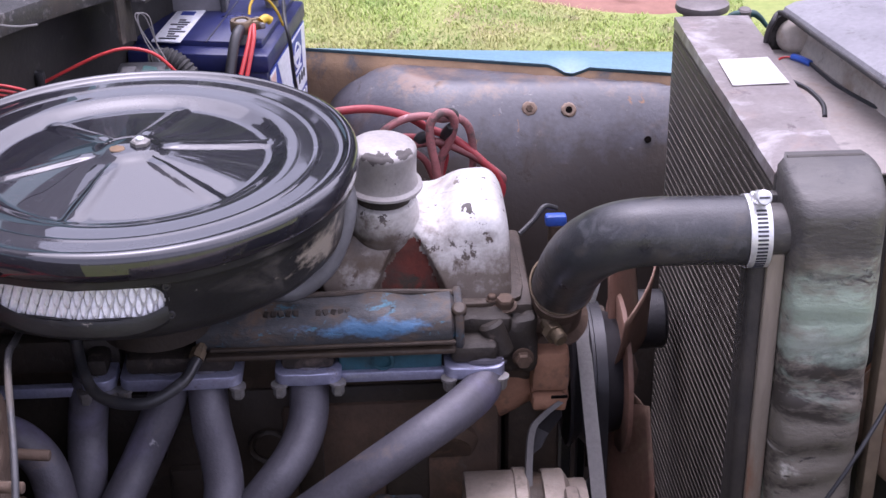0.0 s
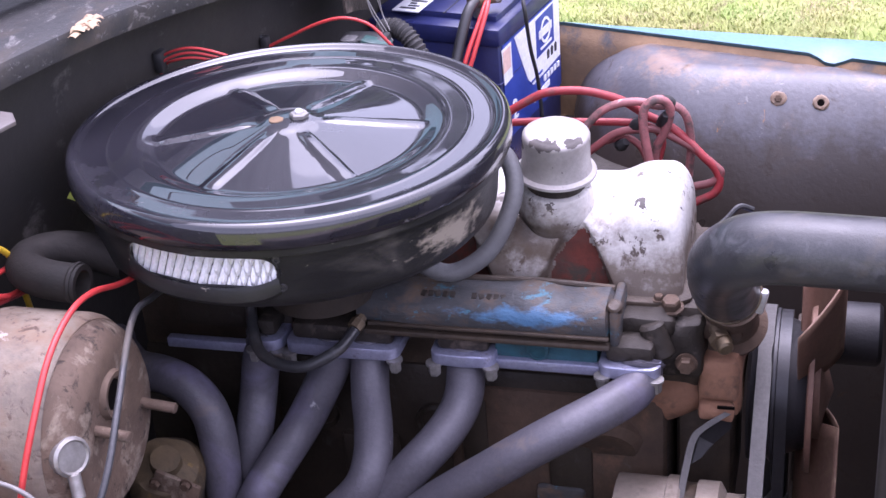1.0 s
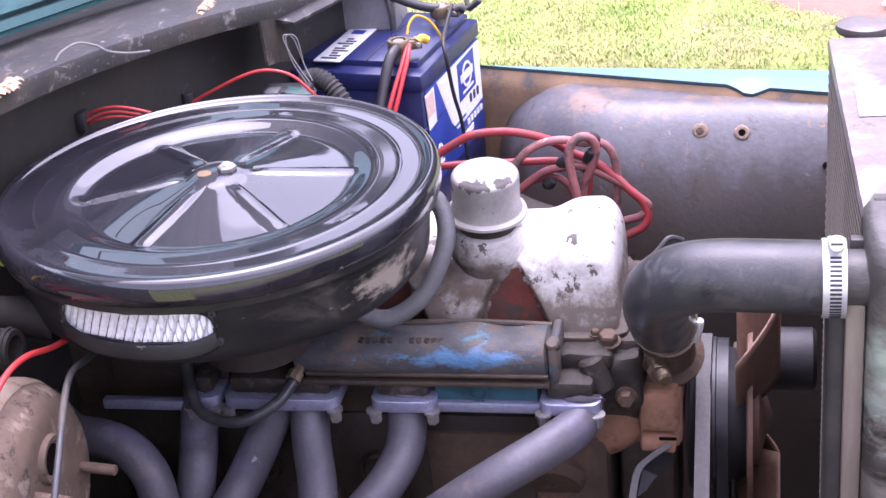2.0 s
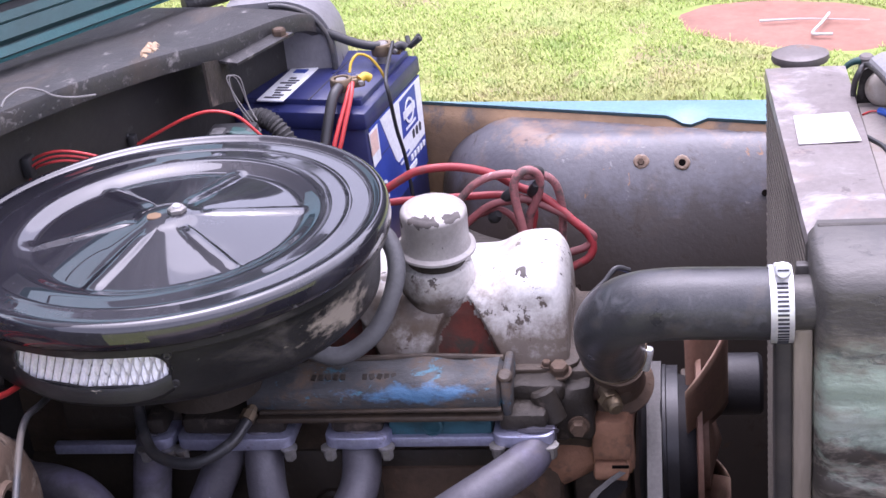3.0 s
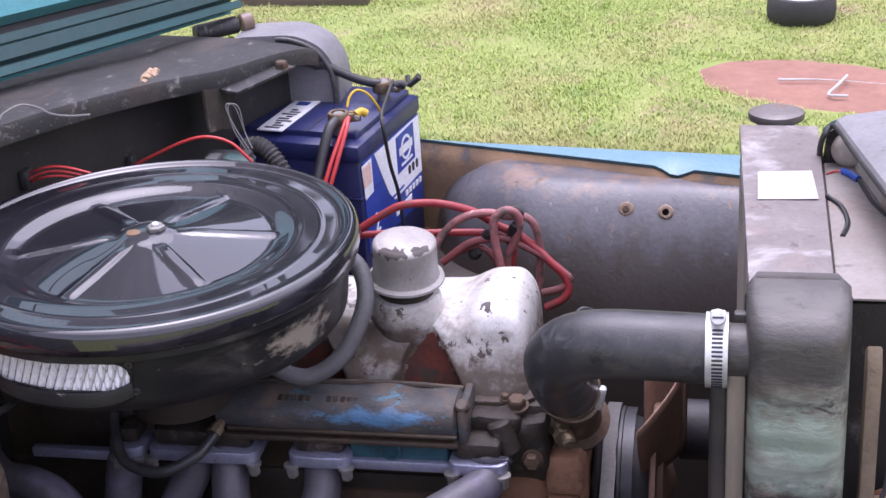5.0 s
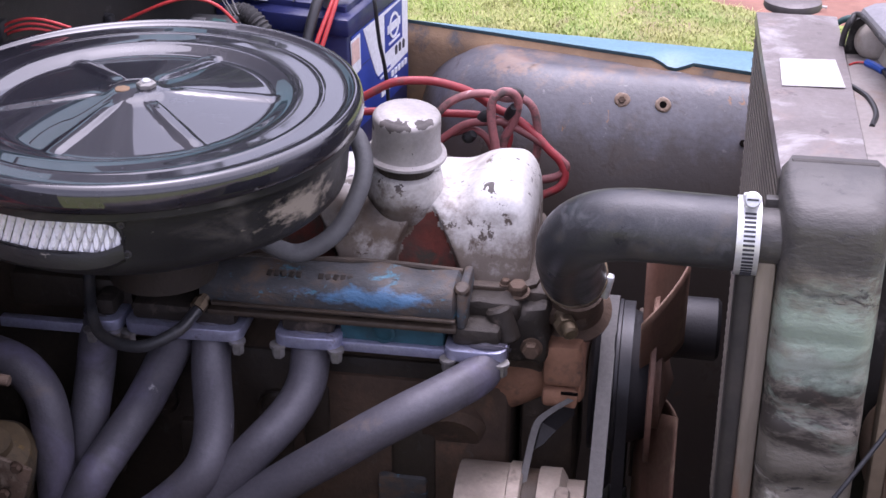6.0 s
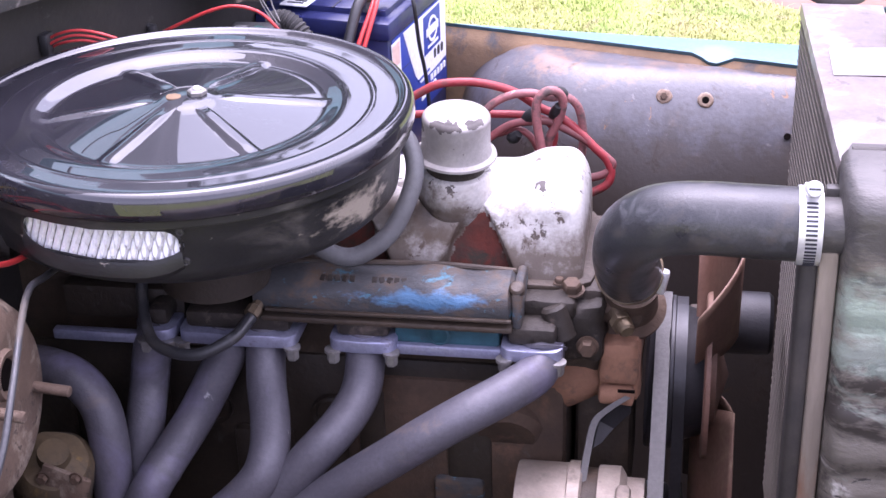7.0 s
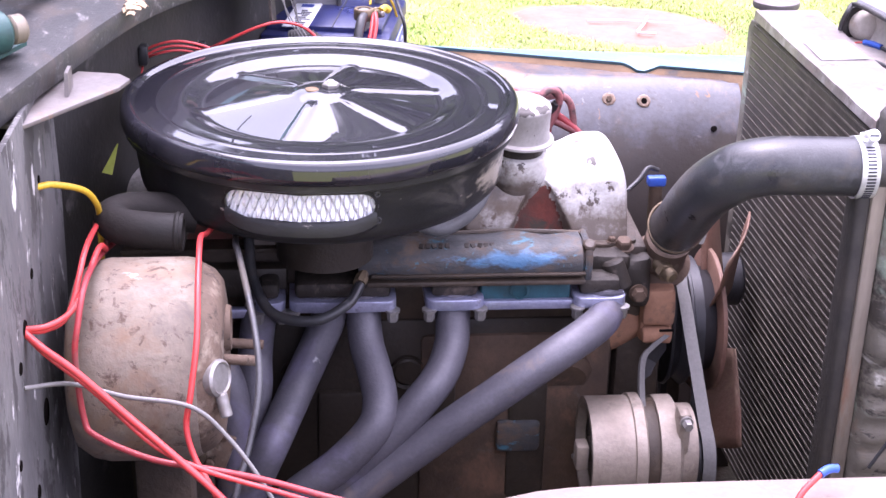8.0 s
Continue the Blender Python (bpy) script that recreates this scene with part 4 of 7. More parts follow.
def cowl_bits():
    t = thing("cowl_bracket", (-0.2, -0.17, 1.13), "rusty steel tab welded beneath the cowl lip", "bracket")
    part("tab", plate([(-0.258, -0.262), (-0.238, -0.270), (-0.172, -0.174), (-0.165, -0.152), (-0.176, -0.137), (-0.212, -0.130)], "z", 1.143, 1.147, 0.001), "tab_steel", t)
    part("upright", plate([(-0.20, 1.147), (-0.17, 1.147), (-0.175, 1.166), (-0.195, 1.166)], "x", -0.213, -0.210), "tab_steel", t)
    t = thing("cowl_bracket", (-0.02, 0.45, 1.05), "dark folded steel bracket under the cowl lip", "bracket")
    part("web", sheet([[(-0.058, 0.391, 1.087), (-0.022, 0.50, 1.083)], [(-0.060, 0.391, 1.108), (-0.024, 0.50, 1.095)]], 0.003), "cowl_grey", t)
    part("flange", sheet([[(-0.058, 0.391, 1.087), (-0.022, 0.50, 1.083)], [(-0.036, 0.385, 1.085), (0.002, 0.495, 1.081)]], 0.003), "cowl_grey", t)
    shared("bolt", DARK_BOLT, pose(-0.012, 0.485, 1.085), t)
    for (x, y, z, s) in ((-0.089, 0.274, 1.1435, 0.013), (-0.176, 0.004, 1.1655, 0.017)):
        bm = bmesh.new()
        for k in range(16):
            a, rr = k * 2.4, s * (0.25 + 0.06 * k)
            c = Vector((x + 0.45 * rr * math.cos(a), y + 1.1 * rr * math.sin(a), z + 0.0005 + 0.0016 * ((k * 5) % 3)))
            rows = []
            for i in range(4):
                u = i / 3 - 0.5
                rows.append([c + Matrix.Rotation(a * 1.7, 3, "Z") @ Vector((0.55 * s * u, 0.42 * s * v, 0.0022 * (1 - 3.2 * u * u - 3.2 * v * v) + 0.001 * math.sin(a + 4 * u))) for v in (-0.5, -0.17, 0.17, 0.5)])
            sheet(rows, 0.0006, bm)
        tagged(finish("dry_blossom", bm, "blossom"), "pale dried blossom lying on the cowl", "blossom")
    bm = tube([(-0.150, 0.050, 1.173), (-0.153, 0.072, 1.174), (-0.147, 0.094, 1.174), (-0.132, 0.098, 1.170), (-0.117, 0.092, 1.166), (-0.102, 0.100, 1.161), (-0.090, 0.118, 1.156)], 0.0011, 8, 8)
    tagged(finish("loose_wire", bm, "grey_wire"), "thin dusty wire lying on the cowl", "wire")


cowl_bits()


def bonnet():
    t = thing("bonnet", (-0.2, 0.0, 1.19), "open teal-painted steel bonnet hinged at the cowl", "bonnet")
    a, b = Vector((-0.395, -0.62, 1.270)), Vector((-0.100, 0.625, 1.122))
    u = (b - a).normalized()
    up = Vector((-0.50, 0.10, 0.86))
    up = (up - u * up.dot(u)).normalized()
    n = u.cross(up)
    n = n if n.x > 0 else -n

    def strip(s):
        return [[a + up * p + n * q, b + up * p + n * q] for p, q in s]
    # rear lip and channel in darker teal than the skin
    part("rear_lip", sheet(strip([(0.0, -0.006), (0.0, 0.0), (0.009, 0.0), (0.011, -0.010)]), 0.0015), "teal_under", t, "dark teal rear lip with pale chips")
    part("rear_channel", sheet(strip([(0.011, -0.013), (0.014, -0.013), (0.016, -0.003), (0.030, -0.001), (0.0315, -0.004), (0.033, -0.001), (0.042, 0.0), (0.045, -0.012)]), 0.0015), "teal_grime", t, "dark teal channel with brown patches")
    # black strip stands in for the shadow below the skin's edge
    part("seam_shade", sheet(strip([(0.043, -0.015), (0.056, -0.015)]), 0.0015), "pulley_black", t, "black strip painting the shade in the seam")
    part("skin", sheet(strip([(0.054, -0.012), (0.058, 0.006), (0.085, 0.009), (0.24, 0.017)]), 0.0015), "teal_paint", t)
    # added out of view: black and bent forward to darken the lid's reflection
    part("lid_dark_panel", sheet(strip([(0.24, 0.010), (0.245, 0.012), (0.5, 0.06), (0.95, 0.22)]), 0.0015), "pulley_black", t, "unseen dark panel added to darken the lid reflection")
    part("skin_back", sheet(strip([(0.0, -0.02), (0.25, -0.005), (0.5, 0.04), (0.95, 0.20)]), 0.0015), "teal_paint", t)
    hinge = part("hinge", sheet([[(-0.17, 0.56, 1.078), (-0.11, 0.60, 1.086)], [(-0.145, 0.54, 1.076), (-0.09, 0.575, 1.084)]], 0.004), "arch_black", t, "black steel hinge")
    part("knuckle", rod((-0.150, 0.575, 1.100), (-0.105, 0.612, 1.102), 0.011, 20, bevel=0.002), "cowl_grey", hinge)
    part("pin_end", rod((-0.103, 0.614, 1.102), (-0.090, 0.625, 1.103), 0.012, 20, bevel=0.002), "arch_black", hinge)
    hinge = part("hinge", sheet([[(-0.34, -0.29, 1.186), (-0.27, -0.235, 1.186)], [(-0.30, -0.21, 1.188), (-0.245, -0.17, 1.186)]], 0.004), "green_plastic", t, "dark green steel hinge")
    part("knuckle", rod((-0.330, -0.26, 1.205), (-0.255, -0.20, 1.203), 0.017, 20, bevel=0.003), "green_plastic", hinge)
    part("pin_end", rod((-0.253, -0.198, 1.203), (-0.243, -0.190, 1.203), 0.012, 20, bevel=0.002), "strip", hinge)
    for s in (0.38, 0.97):
        q = a.lerp(b, s) + up * 0.13 + n * 0.011
        part("drain_hole", lathe([(0, 0.0), (0.007, 0.0), (0.008, 0.001), (0.008, -0.002), (0, -0.002)], along(q, q + n), 16), "label_dark", t)


bonnet()


def far_wing():
    def edge(x):
        z = 0.932 - 0.026 * (x - 0.08)
        y = 0.665 - 0.21 * (x - 0.08)
        k = abs(x - 0.446)
        return Vector((x, y, z - (0.010 * max(0.0, 1 - (k / 0.020) ** 2) if k < 0.020 else 0.0)))
    xs = [0.05 + 0.01 * i for i in range(64)]
    rows = [[edge(x) + Vector((0, 0.004, -0.006)) for x in xs], [edge(x) for x in xs]]
    for f, dz in ((0.25, 0.002), (0.6, 0.003), (0.9, 0.0), (1.0, -0.008), (1.02, -0.03), (1.08, -0.5)):
        rows.append([Vector((x, edge(x).y + f * (0.006 + 0.15 * (x - 0.05)), edge(0.3).z - 0.004 - 0.012 * (x - 0.3) + dz)) for x in xs])
    tagged(finish("wing", sheet(rows, 0.0015), "wing_teal"), "teal steel front wing with a notched inner edge", "wing", kind="structure")
    # rusty inner wing skin from the edge down
    rows = []
    for dy, dz in ((0.002, -0.006), (-0.006, -0.014), (-0.014, -0.026), (-0.012, -0.10), (-0.010, -0.5)):
        rows.append([edge(x) + Vector((0, dy, dz)) for x in xs])
    tagged(finish("inner_wing", sheet(rows, 0.002), "arch_rust"), "rusty brown inner wing panel", "wing panel", kind="structure")
    # bulged wheel arch
    sect = [(0.40, 0.35), (0.438, 0.62), (0.450, 0.70), (0.462, 0.762), (0.481, 0.818), (0.503, 0.860), (0.526, 0.888), (0.552, 0.908), (0.585, 0.921), (0.62, 0.926)]
    sect = [(q.x, q.y) for q in spline([(y, z, 0) for y, z in sect], 5)]
    rows = []
    for y, z in sect:
        row = []
        for i in range(56):
            x = 0.132 + 0.443 * (i / 55) ** 1.5
            d = min(1.0, max(0.0, (0.310 - x) / 0.178))
            fall = 1 - math.sqrt(1 - d * d)
            yy = min(y + 0.13 * fall, edge(x).y - 0.008)
            sag = 0.022 * (x - 0.28) if x > 0.28 else 0.0
            zz = z - sag - 0.085 * fall * (0.4 if z < 0.7 else 1.0)
            row.append((x, yy, min(zz, 0.918 - 0.026 * (x - 0.08)) + 0.0015 * noise.noise(Vector((x * 14, y * 14, z * 14)))))
        rows.append(row)
    t = thing("wheel_arch", (0.35, 0.5, 0.35), "black-painted bulged steel wheel arch with rust spots", "wheel arch", kind="structure")
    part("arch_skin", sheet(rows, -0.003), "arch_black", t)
    for x, y, z, me in ((0.390, 0.529, 0.891, DARK_BOLT), (0.438, 0.526, 0.889, None)):
        w = lathe([(0.0035, 0.001), (0.0068, 0.0015), (0.0086, 0.0004), (0.0095, -0.003)], None, 24)
        for v in w.verts:
            v.co *= 1 + 0.16 * noise.noise(v.co * 260 + Vector((x * 90, 0, 0)))
        w.transform(pose(x, y - 0.0025, z + 0.0015, 62))
        part("washer", w, "drum_paint", t, "rusty washer")
        if me:
            shared("bolt", me, pose(x, y - 0.0025, z + 0.0015, 62) @ Matrix.Scale(0.55, 4), t)
        else:
            part("hole", lathe([(0, 0.0012), (0.0042, 0.0012), (0.0042, -0.002), (0, -0.002)], pose(x, y - 0.0025, z + 0.0015, 62), 16), "pit", t)
    part("hole", lathe([(0, 0.0012), (0.004, 0.0012), (0.004, -0.004), (0, -0.004)], pose(0.532, 0.4985, 0.859, 64), 14), "pit", t)
    # ledge between battery and arch
    bm = box((0.14, 0.55, 0.80), (0.24, 0.22, 0.02), 0.004)
    tagged(finish("inner_shelf", bm, "header_boss"), "dark shelf of the inner wing below the battery", "shelf", kind="structure")


far_wing()


def near_side():
    rows = [[(x, y - 0.10 * math.exp(-(x - 0.055) / 0.03), z - 0.031 - 0.03 * math.exp(-(x - 0.055) / 0.035)) for x in np.linspace(0.055, 1.0, 40)] for y, z in ((-0.455, 0.935), (-0.458, 0.957), (-0.470, 0.963), (-0.56, 0.966), (-0.63, 0.95), (-0.66, 0.8), (-0.66, 0.3))]
    tagged(finish("near_wing", sheet(rows, 0.0015), "near_panel"), "faded pinkish wing top beside the engine bay", "wing", kind="structure")
    bm = plate([(-0.90, 0.3), (-0.17, 0.3), (-0.165, 0.7), (-0.15, 0.88), (-0.130, 0.96), (-0.122, 1.03), (-0.135, 1.152), (-0.90, 1.170)], "x", -0.241, -0.236, 0.001)
    post = tagged(finish("bulkhead_post", bm, "weathered"), "weathered grey steel bulkhead panel with flaking paint", "body panel", kind="structure")
    for y, z, r in ((-0.335, 1.004, 0.008), (-0.290, 1.030, 0.005), (-0.365, 0.985, 0.006), (-0.345, 0.86, 0.007), (-0.285, 0.90, 0.013), (-0.225, 1.085, 0.004), (-0.40, 0.92, 0.005)):
        part("panel_hole", lathe([(0, 0.0008), (r * 0.8, 0.0008), (r, -0.001), (0, -0.001)], along((-0.2358, y, z), (0, y, z)), 16), "pit", post)
    # unseen panel, added to keep low light off the left pipes
    tagged(finish("near_light_block", box((-0.090, -0.478, 0.585), (0.288, 0.006, 0.57), 0.002), "oily_black"), "unseen dark panel added to shade the exhaust pipes", "wing panel", kind="structure")
    bm = box((0.2, 0.0, 0.36), (1.2, 1.3, 0.04), 0.01)
    tagged(finish("underbody", bm, "greasy_iron"), "dark oily chassis floor below the engine", "chassis", kind="structure")


near_side()


# ---- air cleaner ----
def air_cleaner():
    t = thing("air_cleaner", (0, 0, 0.97), "gloss black pressed-steel round air cleaner", "air cleaner")

    def ribs(r, a, z):
        if not 0.027 < r < 0.121:
            return 0.0
        out = 0.0
        for k in range(6):
            d = a - radians(14 + 60 * k)
            if math.cos(d) > 0:
                side = abs(r * math.sin(d)) / (0.0058 + 0.016 * r)
                out = max(out, 0.0024 * max(0.0, 1 - side ** 6) if side < 1 else 0.0)
        return out * min(1.0, (0.121 - r) / 0.012) * min(1.0, (r - 0.027) / 0.012)
    prof = [(0.1885, 1.056), (0.1905, 1.058), (0.1912, 1.063), (0.1908, 1.070), (0.1898, 1.0745), (0.1880, 1.0772), (0.1855, 1.0785), (0.183, 1.0785), (0.1808, 1.0772), (0.179, 1.0752),
            (0.1765, 1.0744), (0.170, 1.0746), (0.161, 1.0747), (0.1580, 1.0748), (0.1568, 1.0754), (0.1556, 1.0748), (0.1525, 1.0747), (0.143, 1.0747),
            (0.1350, 1.0746), (0.1318, 1.0741), (0.1275, 1.0726), (0.1225, 1.0705), (0.118, 1.0689), (0.114, 1.0680)]
    prof += [(r, 1.0680 + 0.0148 * (1 - r / 0.114) ** 1.1) for r in (0.11, 0.10, 0.09, 0.08, 0.07, 0.06, 0.05, 0.042, 0.035, 0.029)]
    prof += [(0.025, 1.0800), (0.0215, 1.0812), (0.018, 1.0820), (0.006, 1.0828), (0.0, 1.0830)]
    part("lid", lathe(prof, None, 216, bend=ribs), "gloss_black", t, sharp=60)
    n = part("hub_nut", lathe([(0, 0.0), (0.0085, 0.0), (0.0085, 0.0030), (0.0070, 0.0042), (0, 0.0042)], pose(0.009, 0.003, 1.0826, 0, 0, 12), 6), "dull_zinc", t, "worn zinc hexagon nut")
    part("stud", lathe([(0, 0.0), (0.0036, 0.0), (0.0036, 0.0058), (0.0028, 0.0066), (0, 0.0066)], pose(0.009, 0.003, 1.0826), 18), "zinc", n)
    bm = lathe([(0, 0.0), (0.0065, 0.0), (0.0062, 0.0006), (0, 0.0008)], None, 20)
    for v in bm.verts:
        v.co *= 1 + 0.22 * noise.noise(v.co * 300 + Vector((2, 0, 0)))
        v.co += Vector((-0.009, -0.005, 1.0825))
    part("rust_scab", bm, "arch_rust", t, "orange rust scab beside the nut")
    # bowl with an oblong intake window
    c_a, half, z_mid, z_half = radians(-97.0), 0.0685, 1.0305, 0.0145
    segs = 300
    zs = [1.056, 1.0555, 1.053, 1.050, 1.0475] + [1.0465 - 0.0011 * i for i in range(31)] + [1.0115, 1.007, 1.001, 0.994, 0.986, 0.979, 0.973, 0.970, 0.968]

    def radius(z):
        if z > 1.0495:
            return 0.1875
        if z > 1.046:
            return 0.183
        if z > 1.005:
            return 0.1795 - 0.10 * (1.046 - z)
        q = (1.005 - z) / 0.037
        return 0.1754 - 0.075 * q ** 1.9
    bm = bmesh.new()
    rings = [[bm.verts.new((radius(z) * math.cos(2 * math.pi * i / segs), radius(z) * math.sin(2 * math.pi * i / segs), z)) for i in range(segs)] for z in zs]
    for za, zb, ra, rb in zip(zs, zs[1:], rings, rings[1:]):
        for i in range(segs):
            j = (i + 1) % segs
            a = 2 * math.pi * (i + 0.5) / segs
            d = (a - c_a + math.pi) % (2 * math.pi) - math.pi
            s, w = abs(d) * 0.178, (za + zb) / 2 - z_mid
            if abs(w) < z_half and math.hypot(max(0.0, s - (half - z_half)), w) < z_half:
                continue
            bm.faces.new((ra[i], ra[j], rb[j], rb[i]))
    bm.faces.new(rings[-1])
    part("bowl", bm, "chipped_black", t, sharp=50)
    pts = []
    for k in range(64):
        q = 2 * math.pi * k / 64
        s = (half - z_half) * (1 if math.cos(q) > 0 else -1) * (1 if abs(math.cos(q)) > 1e-6 else 0) + z_half * math.cos(q)
        w = z_half * math.sin(q)
        a = c_a + s / 0.178
        r = radius(z_mid + w)
        pts.append((r * math.cos(a), r * math.sin(a), z_mid + w))
    pts.append(pts[0])
    part("window_rim", tube(pts, 0.0012, 8, raw=True), "chipped_black", t)
    # lower blanking lip that stands out below the mesh
    lip = [(0.1795, c_a + (k / 20 - 0.5) * 2 * half / 0.178) for k in range(21)]
    rows = [[((radius(z) + o) * math.cos(a), (radius(z) + o) * math.sin(a), z - 0.010 * (abs(a - c_a) * 0.178 / half) ** 4 * -1) for _, a in lip] for z, o in ((1.016, 0.0005), (1.012, 0.003), (1.004, 0.0035), (0.999, 0.001))]
    part("window_lip", sheet(rows, 0.001), "chipped_black", t)
    f = part("filter_element", lathe([(0.160, 1.048), (0.160, 1.012)], None, 120), "label_dark", t)
    # expanded-metal screen: crossing wavy strands
    bm = bmesh.new()
    for row in range(4):
        for k in range(-9, 10):
            a0 = (k + 0.5 * (row % 2)) * 0.0083
            zc = 1.0150 + 0.0098 * row

            def at(u, w, lift):
                a = c_a + (a0 + u) / 0.1735
                r = 0.1700 + lift
                return bm.verts.new((r * math.cos(a), r * math.sin(a), zc + w))
            rim = [at(0.0036 * math.cos(q) * (1 - 0.3 * abs(math.sin(q))), 0.0098 * math.sin(q), 0.0008 - 0.0022 * math.sin(q)) for q in (2 * math.pi * i / 12 for i in range(12))]
            mid = [at(0.0018 * math.cos(q), 0.0055 * math.sin(q), 0.0030 - 0.0016 * math.sin(q)) for q in (2 * math.pi * i / 12 for i in range(12))]
            for i in range(12):
                bm.faces.new((rim[i], rim[(i + 1) % 12], mid[(i + 1) % 12], mid[i]))
            bm.faces.new(mid)
    tagged(part("screen", bm, "filter_foil", f, "bright expanded-metal filter screen"), kind="stuff")
    bm = bmesh.new()
    for k in range(-21, 22):
        a = c_a + k * 0.0068 / 0.178
        tube([(0.164 * math.cos(a), 0.164 * math.sin(a), 1.012), (0.164 * math.cos(a), 0.164 * math.sin(a), 1.048)], 0.0026, 8, raw=True, bm=bm)
    tagged(part("pleat_pack", bm, "paper", f, "white paper pleats"), kind="stuff")
    for ang, z in ((-74.5, 1.016), (-75.0, 1.043)):
        a = radians(ang)
        r = radius(z)
        m = along((r * math.cos(a), r * math.sin(a), z), (2 * r * math.cos(a), 2 * r * math.sin(a), z))
        part("rivet", lathe([(0.0, 0.0008), (0.0014, 0.0008), (0.0018, 0.0020), (0.0030, 0.0020), (0.0038, 0.0)], m, 16), "cowl_grey", t)
    seat = Matrix.Translation((-0.002, 0.008, 0.002)) @ Matrix.Diagonal((1.014, 1.014, 1.0, 1.0))
    for ob in t.children_recursive:
        ob.data.transform(seat)


air_cleaner()


# ---- engine ----
engine = thing("engine", (0.05, 0.14, 0.38), "rusty inline six engine with a silver rocker cover", "engine")


def rocker_cover():
    x0, x1 = -0.26, 0.330
    recess = [0.232, 0.118, 0.0, -0.118]
    nx, rows = 420, []
    sect = [(0.076, 0.886), (0.078, 0.895), (0.083, 0.915), (0.089, 0.935), (0.094, 0.951), (0.102, 0.963), (0.115, 0.970), (0.15, 0.972), (0.19, 0.970), (0.205, 0.960), (0.212, 0.94), (0.218, 0.886)]
    sect = [(q.x, q.y) for q in spline([(y, z, 0) for y, z in sect], 8)]
    for i in range(nx + 1):
        x = x0 + (x1 - x0) * i / nx
        row = []
        for y, z in sect:
            q = 1.0
            end = (x1 - x) / 0.022
            if end < 1:
                q = math.sqrt(max(0.0, 1 - (1 - end) ** 2))
            zz = 0.886 + (z - 0.886) * (0.55 + 0.45 * q)
            yy = 0.147 + (y - 0.147) * (0.86 + 0.14 * q)
            dip = 0.010 * math.exp(-((x - 0.262) / 0.018) ** 2) + 0.016 * (1 / (1 + math.exp((x - 0.250) / 0.008)))
            zz -= dip * max(0.0, (zz - 0.93) / 0.04)
            if y < 0.12:
                for c in recess:
                    h = min(1.0, max(0.0, (zz - 0.888) / 0.062))
                    w = 0.027 * (1 - h) ** 0.8 + 0.004
                    d = abs(x - c) / w
                    if d < 1.25 and h < 0.999:
                        yy += 0.017 * (1 - h ** 2) * min(1.0, max(0.0, (1.25 - d) / 0.3))
            row.append((x, yy, zz))
        rows.append(row)
    bm = bmesh.new()
    grid = [[bm.verts.new(q) for q in row] for row in rows]
    for i in range(nx):
        for j in range(len(sect) - 1):
            f = bm.faces.new((grid[i][j], grid[i + 1][j], grid[i + 1][j + 1], grid[i][j + 1]))
            c = f.calc_center_median()
            if j < 34:
                for rc in recess:
                    h = min(1.0, max(0.0, (c.z - 0.888) / 0.062))
                    if abs(c.x - rc) < 0.96 * (0.027 * (1 - h) ** 0.8 + 0.003) + 0.006 * noise.noise(c * 130) and h < 0.86 + 0.12 * noise.noise(c * 110):
                        f.material_index = 1
    bm.faces.new(grid[-1])
    bm.faces.new(grid[0][::-1])
    cover = part("rocker_cover", bm, ["silver_paint", "red_primer"], engine, "flaking silver-painted rocker cover", sharp=50)
    lip = [(-0.26, 0.066), (0.322, 0.066), (0.338, 0.078), (0.342, 0.10), (0.342, 0.2), (0.330, 0.226), (-0.26, 0.226)]
    part("cover_flange", plate(lip, "z", 0.8815, 0.8865, 0.001), "greasy_iron", cover, "rusty gasket flange")
    for x in (0.31, 0.19, 0.06):
        shared("bolt", DARK_BOLT, pose(x, 0.071, 0.888) @ Matrix.Scale(0.55, 4), cover)
    m = pose(0.2095, 0.118, 0.980, 5, 3, 0) @ Matrix.Diagonal((1.0, 1.0, 0.9, 1.0))
    rim = [(0.016 + 0.0012 * k, 0.061 - 0.0018 * (k / 8) ** 2) for k in range(8)] + [(0.0256 + 0.0056 * math.sin(radians(a)), 0.0535 + 0.0055 * math.cos(radians(a))) for a in range(0, 91, 10)] + [(0.0313, 0.0525 - 0.0016 * k) for k in range(10)]
    bm = lathe([(0, 0.0615)] + rim + [(0.0318, 0.022), (0.0335, 0.017), (0.0375, 0.0145), (0.038, 0.012), (0.035, 0.011), (0.0, 0.011)], m, 160)
    for f in bm.faces:  # paint scuffed off along the front of the crown
        c = f.calc_center_median()
        for at, size in (((0.205, 0.086, 1.030), (0.016, 0.012, 0.006)), ((0.230, 0.096, 1.030), (0.008, 0.010, 0.005)), ((0.184, 0.108, 1.022), (0.005, 0.009, 0.005))):
            u = Vector([(p - q) / r for p, q, r in zip(c, at, size)])
            if u.length + 0.75 * noise.noise(c * 150) + 0.3 * noise.noise(c * 420) < 0.85:
                f.material_index = 1
    cap = part("oil_cap", bm, ["cap_paint", "scuffed_metal"], cover, "scuffed silver oil filler cap")
    part("filler_boss", lathe([(0.0, -0.003), (0.0295, -0.003), (0.0325, -0.005), (0.0342, -0.010), (0.0355, -0.018), (0.0362, -0.030), (0.034, -0.044), (0.030, -0.055)], m, 64), "silver_paint", cover, "flaking silver filler boss")
    part("filler_neck", lathe([(0.026, 0.012), (0.0275, 0.004), (0.0275, -0.006), (0.0, -0.006)], m, 32), "header_boss", cover)


rocker_cover()


